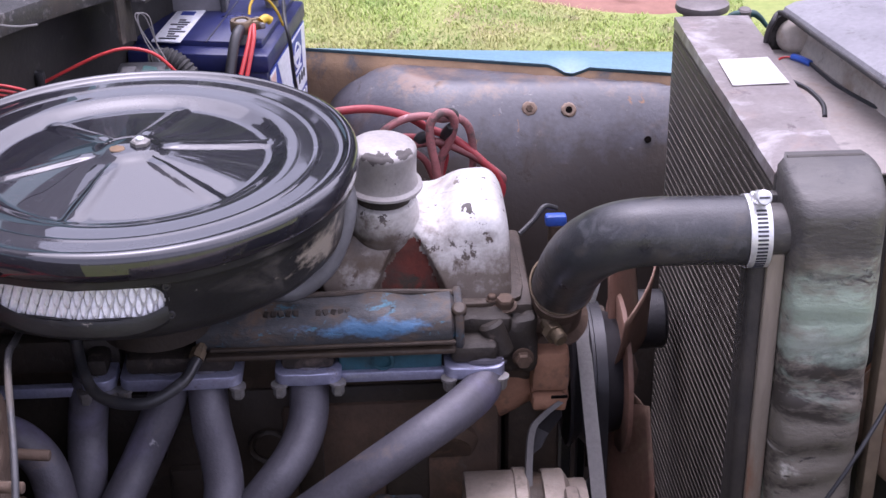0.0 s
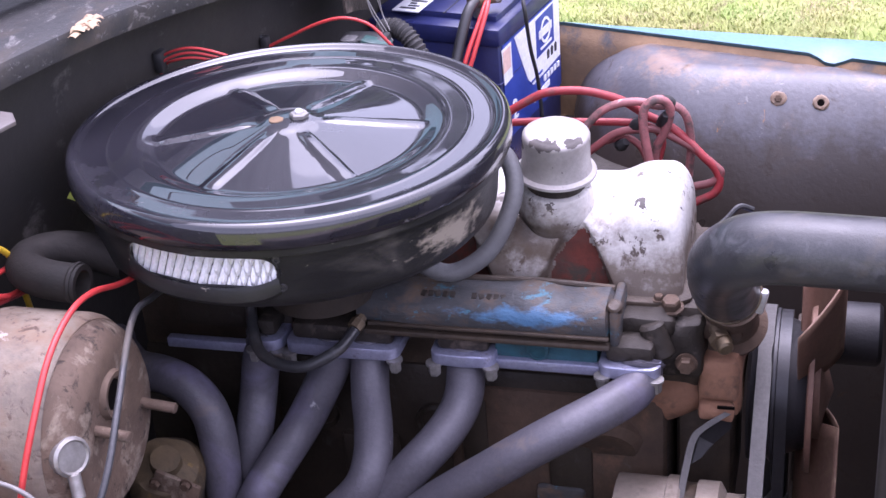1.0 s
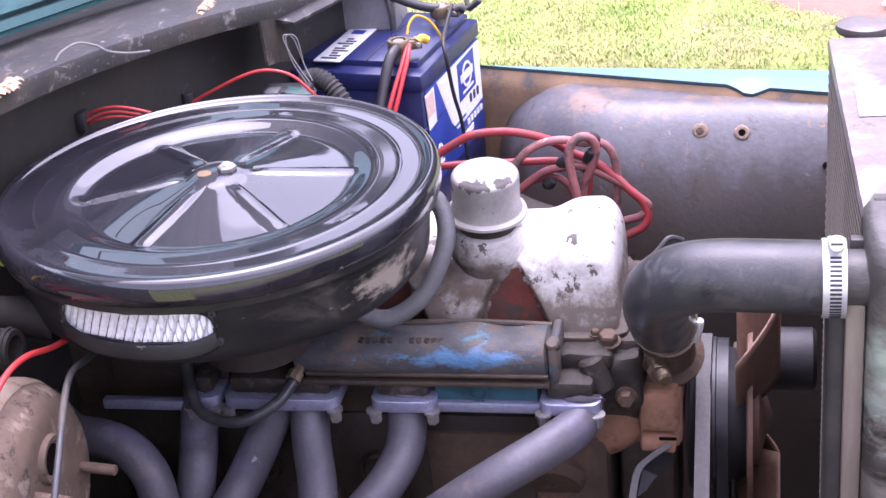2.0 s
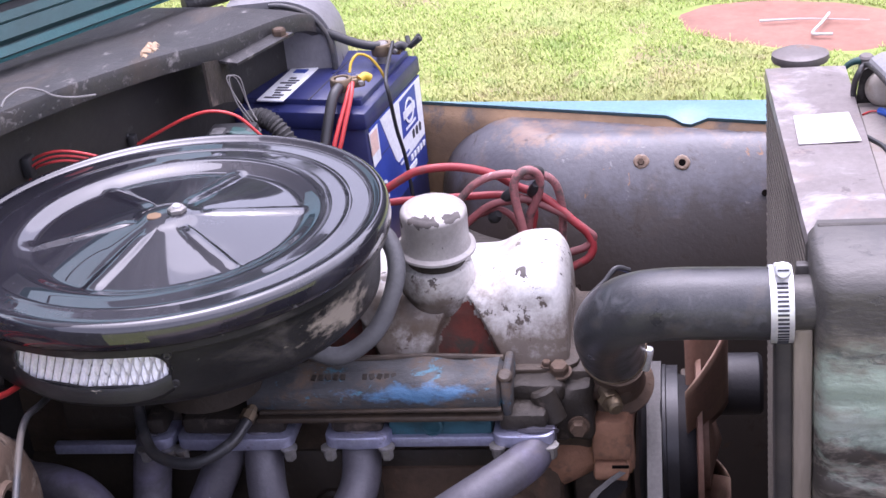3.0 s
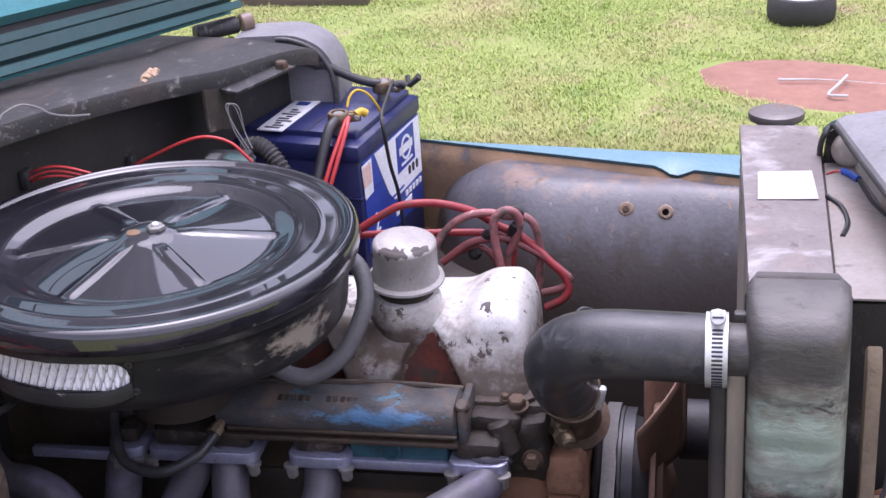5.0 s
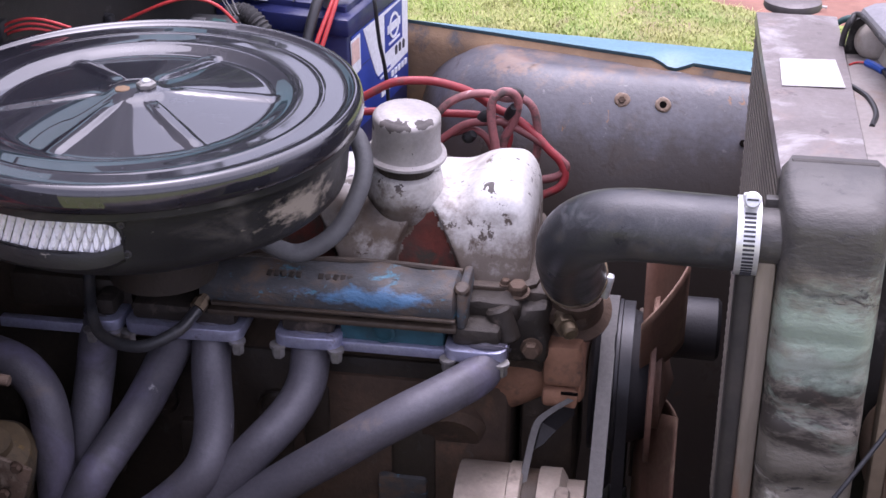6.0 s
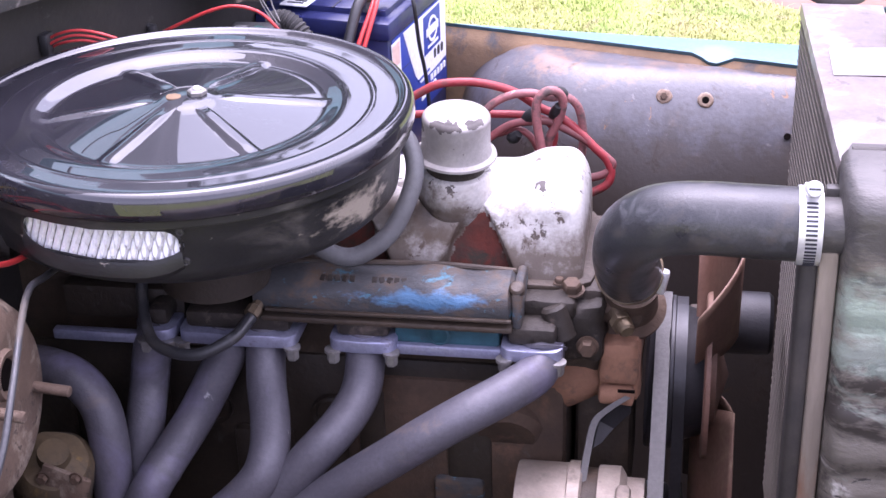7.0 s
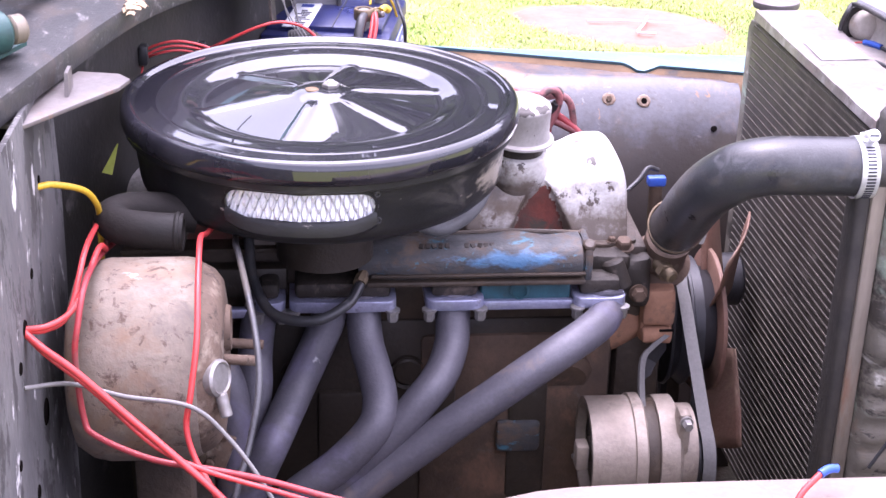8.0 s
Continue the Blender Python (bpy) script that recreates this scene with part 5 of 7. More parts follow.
def cast(bm, amount, size=70):
    """Rounds a boxy casting into an uneven, sand-cast one."""
    bmesh.ops.subdivide_edges(bm, edges=[e for e in bm.edges if e.calc_length() > 0.012], cuts=3, use_grid_fill=True)
    bmesh.ops.smooth_vert(bm, verts=bm.verts, factor=0.5, use_axis_x=True, use_axis_y=True, use_axis_z=True)
    for v in bm.verts:
        v.co += amount * noise.noise_vector(v.co * size)
    return bm


def head_and_block():
    bm = box((0.04, 0.150, 0.838), (0.62, 0.160, 0.088), 0.006)
    head = part("cylinder_head", bm, "greasy_iron", engine, "greasy cast-iron cylinder head")
    bm = box((0.30, 0.062, 0.872), (0.055, 0.035, 0.022), 0.006)
    box((0.330, 0.072, 0.845), (0.045, 0.045, 0.06), 0.008, bm=bm)
    part("head_boss", cast(bm, 0.004), "header_boss", head)
    shared("bolt", DARK_BOLT, pose(0.322, 0.066, 0.884, 12) @ Matrix.Scale(1.1, 4), head)
    shared("bolt", DARK_BOLT, pose(0.338, 0.046, 0.836, 90), head)
    bm = rod((0.318, 0.040, 0.845), (0.306, 0.045, 0.878), 0.012, 16, bevel=0.003)
    part("drain_boss", bm, "header_boss", head)
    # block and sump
    # block coloured near-black for shade under the bowl, front web lit brown
    block = part("block", box((0.02, 0.150, 0.67), (0.60, 0.17, 0.26), 0.012), "oily_black", engine, "near-black engine block with shade in its colour")
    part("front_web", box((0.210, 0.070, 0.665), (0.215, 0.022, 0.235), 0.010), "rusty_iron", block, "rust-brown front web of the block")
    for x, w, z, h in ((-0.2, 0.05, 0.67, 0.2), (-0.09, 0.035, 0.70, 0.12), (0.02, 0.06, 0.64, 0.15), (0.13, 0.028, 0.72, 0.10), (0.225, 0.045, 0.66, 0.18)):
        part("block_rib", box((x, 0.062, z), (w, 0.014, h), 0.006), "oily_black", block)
    for x, z in ((-0.03, 0.735), (0.09, 0.735), (0.19, 0.725)):
        part("core_plug", lathe([(0, 0.003), (0.014, 0.003), (0.017, 0.0), (0.020, 0.004), (0.021, -0.003), (0, -0.003)], pose(x, 0.0645, z, 90), 28), "oily_black", block)
    bm = rod((0.262, 0.055, 0.725), (0.262, 0.10, 0.745), 0.035, 28, bevel=0.008)
    part("fuel_pump_boss", bm, "rusty_iron", block, "rust-stained round casting boss")
    part("sump", box((0.0, 0.150, 0.46), (0.58, 0.16, 0.16), 0.02), "greasy_iron", engine)
    part("side_plate", box((0.215, 0.056, 0.655), (0.05, 0.012, 0.04), 0.006), "blue_enamel", engine, "grimy side plate")
    part("blue_strip", box((0.212, 0.040, 0.853), (0.096, 0.026, 0.028), 0.003), "teal_enamel", head, "chipped teal head casting")
    part("head_step", box((-0.10, 0.055, 0.856), (0.12, 0.02, 0.034), 0.003), "oily_black", head)
    bm = lathe([(0, 0), (0.009, 0), (0.0105, 0.002), (0.0105, 0.004), (0.008, 0.005)], pose(0.205, 0.0275, 0.853, 90), 24)
    part("core_plug", bm, "teal_enamel", head)
    # timing cover, water pump and thermostat housing
    bm = box((0.366, 0.125, 0.800), (0.040, 0.12, 0.070), 0.006)
    box((0.366, 0.070, 0.812), (0.036, 0.03, 0.045), 0.006, bm=bm)
    box((0.365, 0.066, 0.778), (0.034, 0.03, 0.018), 0.005, bm=bm)
    pump = part("water_pump", cast(bm, 0.0025, 60), "orange_rust", engine, "rust-orange water pump casting")
    part("pump_slot", box((0.374, 0.0505, 0.788), (0.016, 0.002, 0.003), 0.0005), "pit", pump)
    part("timing_cover", box((0.352, 0.145, 0.70), (0.055, 0.13, 0.15), 0.012), "greasy_iron", engine, "oily timing cover")
    bm = tube([(0.36, 0.12, 0.785), (0.335, 0.098, 0.785), (0.305, 0.092, 0.772), (0.28, 0.12, 0.75)], 0.030, 20, 6)
    part("pump_inlet", bm, "orange_rust", engine, "rust-brown pump inlet")
    bm = lathe([(0, 0), (0.034, 0), (0.035, 0.006), (0.027, 0.012), (0.025, 0.03), (0.026, 0.05), (0, 0.05)], along((0.372, 0.105, 0.845), (0.376, 0.066, 0.905)), 28)
    box((0.362, 0.095, 0.858), (0.05, 0.055, 0.02), 0.006, bm=bm)
    part("thermostat_housing", bm, "rusty_iron", engine, "corroded thermostat housing")
    bm = rod((0.362, 0.072, 0.862), (0.374, 0.044, 0.855), 0.0075, 16, bevel=0.002)
    lathe([(0, 0), (0.0105, 0), (0.0105, 0.008), (0, 0.008)], along((0.366, 0.060, 0.858), (0.374, 0.040, 0.855)), 6, bm=bm)
    part("sender", bm, "brass", engine, "brass temperature sender")


head_and_block()


def intake_log():
    bm = bmesh.new()
    rows = []
    for i in range(41):
        x = 0.035 + 0.240 * i / 40
        e = min(1.0, (0.275 - x) / 0.006 + 0.55)
        k = (0.80 + 0.20 * min(1.0, (x - 0.03) / 0.05)) * e
        hump = 0.003 * math.exp(-((x - 0.20) / 0.02) ** 2) - 0.002 * math.exp(-((x - 0.235) / 0.02) ** 2)
        row = []
        for a in range(0, 361, 15):
            c, s = math.cos(radians(a)), math.sin(radians(a))
            yy = 0.045 + 0.030 * k * math.copysign(abs(c) ** 0.75, c)
            zz = 0.883 + 0.003 * (x - 0.035) / 0.24 + 0.0205 * k * math.copysign(abs(s) ** 0.75, s) + hump * (s > 0)
            row.append((x, yy, zz))
        rows.append(row)
    grid = [[bm.verts.new(q) for q in r[:-1]] for r in rows]
    n = len(grid[0])
    for a, b in zip(grid, grid[1:]):
        for k in range(n):
            bm.faces.new((a[k], a[(k + 1) % n], b[(k + 1) % n], b[k]))
    bm.faces.new(grid[0][::-1])
    bm.faces.new(grid[-1])
    log = part("intake_log", bm, "blue_enamel", engine, "grimy intake casting with worn blue enamel")
    part("lower_ledge", box((0.158, 0.026, 0.866), (0.230, 0.024, 0.006), 0.002), "greasy_iron", log)
    part("end_flange", box((0.2765, 0.047, 0.8835), (0.009, 0.056, 0.039), 0.004), "blue_enamel", log)
    part("end_lug", rod((0.2765, 0.030, 0.898), (0.2765, 0.024, 0.907), 0.007, 12, bevel=0.002), "greasy_iron", log)
    part("parting_ridge", box((0.160, 0.0150, 0.8760), (0.225, 0.005, 0.0035), 0.0012), "greasy_iron", log)
    part("top_ridge", tube([(0.05, 0.060, 0.9015), (0.12, 0.060, 0.9040), (0.20, 0.060, 0.9060), (0.272, 0.060, 0.9030)], 0.003, 8, 6), "greasy_iron", log)
    # cast lettering too worn to read
    bar = bpy.data.meshes.new("cast_bar")
    bm = box((0, 0, 0), (0.0048, 0.0062, 0.0016), 0.0004)
    bm.to_mesh(bar)
    bm.free()
    bar.materials.append(M["header_boss"])
    for k in range(18):
        if k in (5, 6, 12, 13):
            continue
        shared("cast_bar", bar, pose(0.100 + 0.0068 * k, 0.0290, 0.9036, 33, 0, 18 * ((k * 7) % 3 - 1)), log)
    q = part("hose_fitting", lathe([(0, 0), (0.008, 0), (0.008, 0.006), (0.0055, 0.008), (0.0055, 0.02), (0.0075, 0.021), (0.0075, 0.03), (0, 0.03)], along((0.045, 0.035, 0.884), (0.033, 0.005, 0.868)), 8), "brass", log, "corroded brass fitting")
    part("vacuum_hose", tube([(0.036, 0.010, 0.870), (0.022, -0.012, 0.858), (-0.012, -0.022, 0.845), (-0.055, -0.005, 0.846), (-0.075, 0.03, 0.87), (-0.08, 0.06, 0.91)], 0.0056, 12, 8), "rubber", log, "dusty rubber vacuum hose")
    part("mustard_bracket", box((0.005, 0.05, 0.902), (0.05, 0.03, 0.016), 0.003), "mustard", engine, "mustard-yellow bracket")
    part("carburettor", lathe([(0, 0), (0.05, 0), (0.05, 0.05), (0.06, 0.055), (0.06, 0.075), (0, 0.075)], pose(0.0, 0.03, 0.897), 32), "oily_black", engine)
    part("breather_hose", tube([(0.150, 0.095, 1.028), (0.170, 0.095, 1.012), (0.178, 0.083, 0.988), (0.171, 0.068, 0.960), (0.154, 0.055, 0.933), (0.123, 0.045, 0.917), (0.092, 0.045, 0.928), (0.078, 0.052, 0.950)], 0.0086, 16, 8), "breather", engine, "dusty grey breather hose")


intake_log()


# ---- exhaust header ----
def header():
    t = thing("exhaust_header", (0.05, 0.0, 0.45), "satin grey tubular exhaust header with six pipes", "exhaust")
    ears = [(0.2900, 0.028), (0.1355, 0.031), (0.0180, 0.056), (-0.058, 0.016)]
    for x0, x1, z in ((0.166, 0.262, 0.837), (-0.165, -0.076, 0.832)):
        part("flange_rail", box(((x0 + x1) / 2, 0.026, z), (x1 - x0, 0.010, 0.0105), 0.0015), "bare_steel", t, "bare steel flange rail")
    for c, w in ears:
        out = [(c - w, 0.060), (c + w, 0.060)]
        for k in range(9):
            a = radians(10 + 20 * k)
            out.append((c + (w - 0.012) * (1 if k < 4 else -1 if k > 4 else 0) + 0.012 * math.cos(a), 0.022 - 0.012 * math.sin(a)))
        part("port_flange", plate(out, "z", 0.837, 0.849, 0.0012), "bare_steel", t, "bare steel port flange")
        part("port_boss", box((c, 0.046, 0.858), (2 * w - 0.012, 0.056, 0.0185), 0.006), "header_boss", t)
        for s in (-1, 1):
            shared("bolt", STEEL_BOLT, pose(c + s * (w - 0.004), 0.0135, 0.836, 180), t)
    pipes = [
        [(0.300, 0.034, 0.846), (0.300, 0.026, 0.834), (0.294, 0.008, 0.827), (0.273, -0.020, 0.825), (0.241, -0.042, 0.815), (0.207, -0.052, 0.796), (0.169, -0.054, 0.768), (0.128, -0.055, 0.737), (0.059, -0.056, 0.681), (0.023, -0.060, 0.652), (-0.03, -0.07, 0.61)],
        [(0.136, 0.036, 0.846), (0.135, 0.029, 0.824), (0.134, 0.018, 0.803), (0.129, 0.003, 0.788), (0.118, -0.020, 0.776), (0.099, -0.036, 0.758), (0.06, -0.045, 0.715), (-0.02, -0.05, 0.64)],
        [(0.040, 0.036, 0.846), (0.040, 0.028, 0.822), (0.043, 0.012, 0.797), (0.051, -0.012, 0.775), (0.055, -0.037, 0.756), (0.047, -0.054, 0.734), (0.011, -0.063, 0.698), (-0.036, -0.068, 0.662), (-0.07, -0.07, 0.62)],
        [(0.004, 0.036, 0.846), (0.002, 0.029, 0.820), (-0.010, 0.020, 0.793), (-0.028, 0.004, 0.759), (-0.044, -0.025, 0.736), (-0.059, -0.050, 0.713), (-0.080, -0.058, 0.668), (-0.10, -0.06, 0.61)],
        [(-0.062, 0.036, 0.846), (-0.070, 0.029, 0.822), (-0.075, 0.020, 0.785), (-0.075, 0.000, 0.759), (-0.079, -0.010, 0.732), (-0.090, -0.02, 0.66)],
        [(-0.230, 0.030, 0.826), (-0.205, 0.010, 0.815), (-0.187, 0.000, 0.812), (-0.158, -0.010, 0.815), (-0.128, -0.020, 0.810), (-0.106, -0.030, 0.790), (-0.097, -0.040, 0.758), (-0.097, -0.045, 0.715), (-0.10, -0.045, 0.64)],
    ]
    for p in pipes:
        pipe = part("pipe", tube(p, 0.0185, 28, 8), "header_grey", t)
        q, r = Vector(p[0]), Vector(p[1])
        part("weld", lathe([(0.018, -0.001), (0.0215, 0.0), (0.0205, 0.003), (0.018, 0.004)], along(q.lerp(r, 0.25), r), 28), "header_grey", pipe)
    part("collector", tube([(-0.05, -0.07, 0.62), (-0.12, -0.07, 0.55), (-0.2, -0.06, 0.47)], 0.04, 24, 6), "header_grey", t)


header()


# ---- alternator, belts, fan ----
def alternator():
    t = thing("alternator", (0.31, -0.01, 0.62), "grimy alloy alternator with a dark adjusting arm", "alternator")
    c = Vector((0.0, -0.008, 0.675))
    m = along((0.279, c.y, c.z), (0.40, c.y, c.z))
    part("rear_housing", lathe([(0.044, 0.010), (0.050, 0.0), (0.0575, 0.0), (0.058, 0.002), (0.058, 0.046), (0.0605, 0.047), (0.0605, 0.058), (0.0585, 0.060), (0, 0.060)], m, 48), "alt_alloy", t)
    part("rear_cover", lathe([(0, 0.004), (0.014, 0.004), (0.016, 0.010), (0.045, 0.012)], m, 40), "greasy_iron", t, "dark recessed rear cover")
    part("stator", lathe([(0, 0.060), (0.0545, 0.060), (0.055, 0.062), (0.055, 0.072), (0.054, 0.074), (0, 0.074)], m, 40), "greasy_iron", t, "laminated iron stator ring")
    part("front_housing", lathe([(0, 0.074), (0.0575, 0.074), (0.058, 0.077), (0.058, 0.094), (0.052, 0.098), (0.048, 0.100), (0.048, 0.116), (0.03, 0.120), (0, 0.120)], m, 40), "alt_alloy", t)
    for a in (200, 262, 320):
        q = m @ Vector((0.059 * math.cos(radians(a)), 0.059 * math.sin(radians(a)), 0.03))
        part("through_bolt", rod(q - Vector((0.034, 0, 0)), q + Vector((0.074, 0, 0)), 0.0032, 10, bevel=0.001), "dull_zinc", t)
    part("terminal_block", box((0.271, -0.035, 0.685), (0.014, 0.02, 0.030), 0.003), "alt_alloy", t)
    part("lug", box((0.377, -0.040, 0.714), (0.014, 0.026, 0.055), 0.005), "alt_alloy", t)
    shared("bolt", STEEL_BOLT, pose(0.377, -0.057, 0.734, 90) @ Matrix.Scale(0.9, 4), t)
    arm = [Vector(q) for q in [(0.338, -0.012, 0.725), (0.341, 0.015, 0.742), (0.346, 0.035, 0.762), (0.358, 0.045, 0.771), (0.375, 0.055, 0.779)]]
    rows = [[q + o for q in spline(arm, 4)] for o in (Vector((-0.003, 0, 0.001)), Vector((0.003, 0, -0.001)))]
    part("adjusting_arm", sheet(rows, 0.005), "belt", t, "bent grey steel adjusting arm")
    part("gusset", sheet([[arm[1] + Vector((0.004, 0.006, 0)), arm[2] + Vector((0.003, 0.006, -0.002)), arm[4] + Vector((0, 0.006, -0.004))], [arm[1] + Vector((0.012, 0.010, 0.004)), arm[2] + Vector((0.016, 0.010, -0.012)), arm[4] + Vector((0.002, 0.010, -0.022))]], 0.003), "pulley_black", t, "dark gusset of the arm")
    part("pulley", lathe([(0, 0), (0.036, 0), (0.036, 0.002), (0.026, 0.009), (0.036, 0.016), (0.036, 0.018), (0, 0.018)], along((0.396, -0.022, 0.672), (0.43, -0.022, 0.672)), 40), "pulley_black", t)


alternator()

PUMP, CRANK, ALT = (0.155, 0.748), (0.15, 0.52), (-0.022, 0.672)


def belt_loop(wheels, x, width, thick):
    """A belt round wheels of (y, z, r), given in order round the loop."""
    pts = []
    n = len(wheels)
    for i in range(n):
        (y0, z0, r0), (y1, z1, r1), (y2, z2, r2) = wheels[i - 1], wheels[i], wheels[(i + 1) % n]

        def leave(ya, za, ra, yb, zb, rb):
            d = math.hypot(yb - ya, zb - za)
            return math.atan2(zb - za, yb - ya) - math.pi / 2 + math.asin((ra - rb) / d) * -1
        a0 = leave(y0, z0, r0, y1, z1, r1)
        a1 = leave(y1, z1, r1, y2, z2, r2)
        while a1 < a0:
            a1 += 2 * math.pi
        for k in range(13):
            a = a0 + (a1 - a0) * k / 12
            pts.append((y1 + r1 * math.cos(a), z1 + r1 * math.sin(a), a))
    bm = bmesh.new()
    rings = []
    for y, z, a in pts:
        ring = []
        for dx, dr in ((-0.5, thick), (0.5, thick), (0.34, 0), (-0.34, 0)):
            ring.append(bm.verts.new((x + dx * width, y + dr * math.cos(a), z + dr * math.sin(a))))
        rings.append(ring)
    for i in range(len(rings)):
        a, b = rings[i], rings[(i + 1) % len(rings)]
        for k in range(4):
            bm.faces.new((a[k], a[(k + 1) % 4], b[(k + 1) % 4], b[k]))
    return bm


def fan_drive():
    t = thing("cooling_fan", (0.42, PUMP[0], 0.5), "dull red engine-driven cooling fan on a black pulley", "fan")
    m = along((0.385, *PUMP), (0.5, *PUMP))
    part("pulley", lathe([(0, 0.005), (0.074, 0.005), (0.076, 0.008), (0.066, 0.018), (0.076, 0.028), (0.076, 0.031), (0.070, 0.034), (0.060, 0.060), (0.03, 0.062), (0, 0.062)], m, 64), "pulley_black", t, "black water pump pulley")
    part("hub", lathe([(0, 0.058), (0.048, 0.058), (0.05, 0.062), (0.05, 0.072), (0.03, 0.076), (0, 0.085)], m, 36), "fan_red", t)
    part("spider", lathe([(0, 0.060), (0.082, 0.060), (0.084, 0.0615), (0.084, 0.066), (0, 0.066)], m, 48), "fan_red", t, "dull red fan spider plate")
    blade = bmesh.new()
    rows = []
    for i in range(9):
        r = 0.035 + 0.118 * i / 8
        w = 0.022 + 0.016 * min(1, i / 5)
        row = []
        for k in range(7):
            s = k / 6 - 0.5
            row.append((0.006 * (1 - 4 * s * s) + 0.040 * s, s * w * 2, r - 0.02 * s * s * (i / 8)))
        rows.append(row)
    sheet(rows, 0.002, blade)
    me = bpy.data.meshes.new("blade")
    blade.to_mesh(me)
    blade.free()
    me.materials.append(M["fan_red"])
    for p in me.polygons:
        p.use_smooth = True
    for turn in (26, 154, 206, 334):
        shared("blade", me, Matrix.Translation((0.457, *PUMP)) @ Matrix.Rotation(radians(turn), 4, "X"), t)
    t = thing("fan_belt", (0.4, 0.15, 0.45), "dark oily rubber fan belt", "belt", "fan belts")
    part("belt", belt_loop([(*CRANK, 0.074), (*PUMP, 0.066)], 0.4225, 0.011, 0.009), "pulley_black", t)
    t = thing("fan_belt", (0.41, 0.05, 0.45), "worn grey rubber alternator belt", "belt", "fan belts")
    part("belt", belt_loop([(*CRANK, 0.074), (*PUMP, 0.070), (*ALT, 0.034)], 0.405, 0.014, 0.009), "belt", t)
    t = thing("crank_pulley", (0.40, 0.15, 0.45), "black crankshaft pulley below the fan", "pulley")
    part("wheel", lathe([(0, 0), (0.08, 0), (0.08, 0.004), (0.070, 0.012), (0.08, 0.02), (0.070, 0.03), (0.08, 0.038), (0.05, 0.042), (0, 0.042)], along((0.392, *CRANK), (0.5, *CRANK)), 48), "pulley_black", t)


fan_drive()


# ---- radiator and hose ----
def radiator():
    t = thing("radiator", (0.56, 0.14, 0.45), "old brass crossflow radiator with corroded end tank", "radiator")
    turn = Matrix.Translation((0.526, 0.345, 0)) @ Matrix.Rotation(radians(1.7), 4, "Z") @ Matrix.Translation((-0.526, -0.345, 0))
    bm = box((0.556, 0.148, 0.765), (0.060, 0.41, 0.575), 0.002)
    bmesh.ops.transform(bm, matrix=turn, verts=bm.verts)
    core = part("core", bm, "fin", t, "dark finned radiator core")
    # slanting rows of fins on the engine side
    fin = bpy.data.meshes.new("fin")
    bm = box((0, 0, 0), (0.004, 0.40, 0.0020), 0.0)
    bm.to_mesh(fin)
    bm.free()
    fin.materials.append(M["fin_edge"])
    for k in range(56):
        shared("fin", fin, turn @ pose(0.5268, 0.146, 0.487 + 0.0102 * k, 0), core)
    water = bpy.data.meshes.new("water_tube")
    bm = box((0, 0, 0), (0.003, 0.0015, 0.57), 0.0)
    bm.to_mesh(water)
    bm.free()
    water.materials.append(M["fin"])
    for k in range(36):
        shared("water_tube", water, turn @ pose(0.5290, -0.045 + 0.011 * k, 0.765), core)
    rows = [[(x, y, 1.0655 + 0.0015 * noise.noise(Vector((x * 20, y * 20, 0)))) for y in np.linspace(-0.062, 0.345, 24)] for x in np.linspace(0.5255, 0.602, 6)]
    rows = [[(max(q[0], q[0] + 0.0118 * (0.345 - q[1]) / 0.407 * (0.605 - q[0]) / 0.08), q[1], q[2]) for q in row] for row in rows]
    rows = [[(q[0] - 0.0005, q[1], 1.056) for q in rows[0]]] + rows + [[(0.6025, q[1], 1.040) for q in rows[-1]]]
    part("top_plate", sheet(rows, 0.0015), "tank_top", t, "stained bare metal top plate")
    part("paper_label", sheet([[(0.5425, 0.212, 1.0682), (0.5425, 0.143, 1.0684)], [(0.593, 0.216, 1.0682), (0.597, 0.146, 1.0684)]], 0.0004), "paper", t, "faded blank paper label")
    # near end tank, rounded and dented
    out = []
    for k in range(91):
        z = 0.455 + 0.625 * k / 90
        row = []
        e = min(1.0, (1.083 - z) / 0.024)
        e = math.sqrt(max(0.02, 1 - (1 - e) ** 2))
        for a in range(0, 181, 12):
            c, s = math.cos(radians(a)), math.sin(radians(a))
            x = 0.5740 - 0.0385 * math.copysign(abs(c) ** 0.35, c)
            y = -0.062 - 0.062 * (abs(s) ** 0.45) * e
            dent = (0.004 * noise.noise(Vector((x * 16, 3, z * 26))) + 0.003 * noise.noise(Vector((x * 40, 5, z * 60)))) * min(1.0, max(0.2, (1.06 - z) / 0.05)) + 0.0020 * math.sin(z * 190 + 2.0 * noise.noise(Vector((x * 10, 1, z * 9)))) * min(1.0, max(0.0, (1.0 - z) / 0.04))
            row.append((x, y + dent * s, z))
        out.append(row)
    out.append([(q[0] * 0.9 + 0.0568, -0.062 + (q[1] + 0.062) * 0.5, 1.0845) for q in out[-1]])
    out.append([(q[0] * 0.9 + 0.0568, -0.052, 1.0850) for q in out[-1]])
    tank = part("end_tank", sheet(out, -0.002), "brass_tank", t, "corroded brass end tank with verdigris")
    part("tank_seam", tube([(0.535, -0.061, 0.46), (0.535, -0.061, 1.070), (0.542, -0.061, 1.085), (0.604, -0.061, 1.085), (0.613, -0.061, 1.070), (0.613, -0.061, 0.46)], 0.0032, 10, raw=True), "tank_rim", tank, "dark soldered rim")
    part("side_strip", box((0.5270, -0.094, 0.742), (0.015, 0.030, 0.56), 0.003), "strip", t, "pale galvanised side strip")
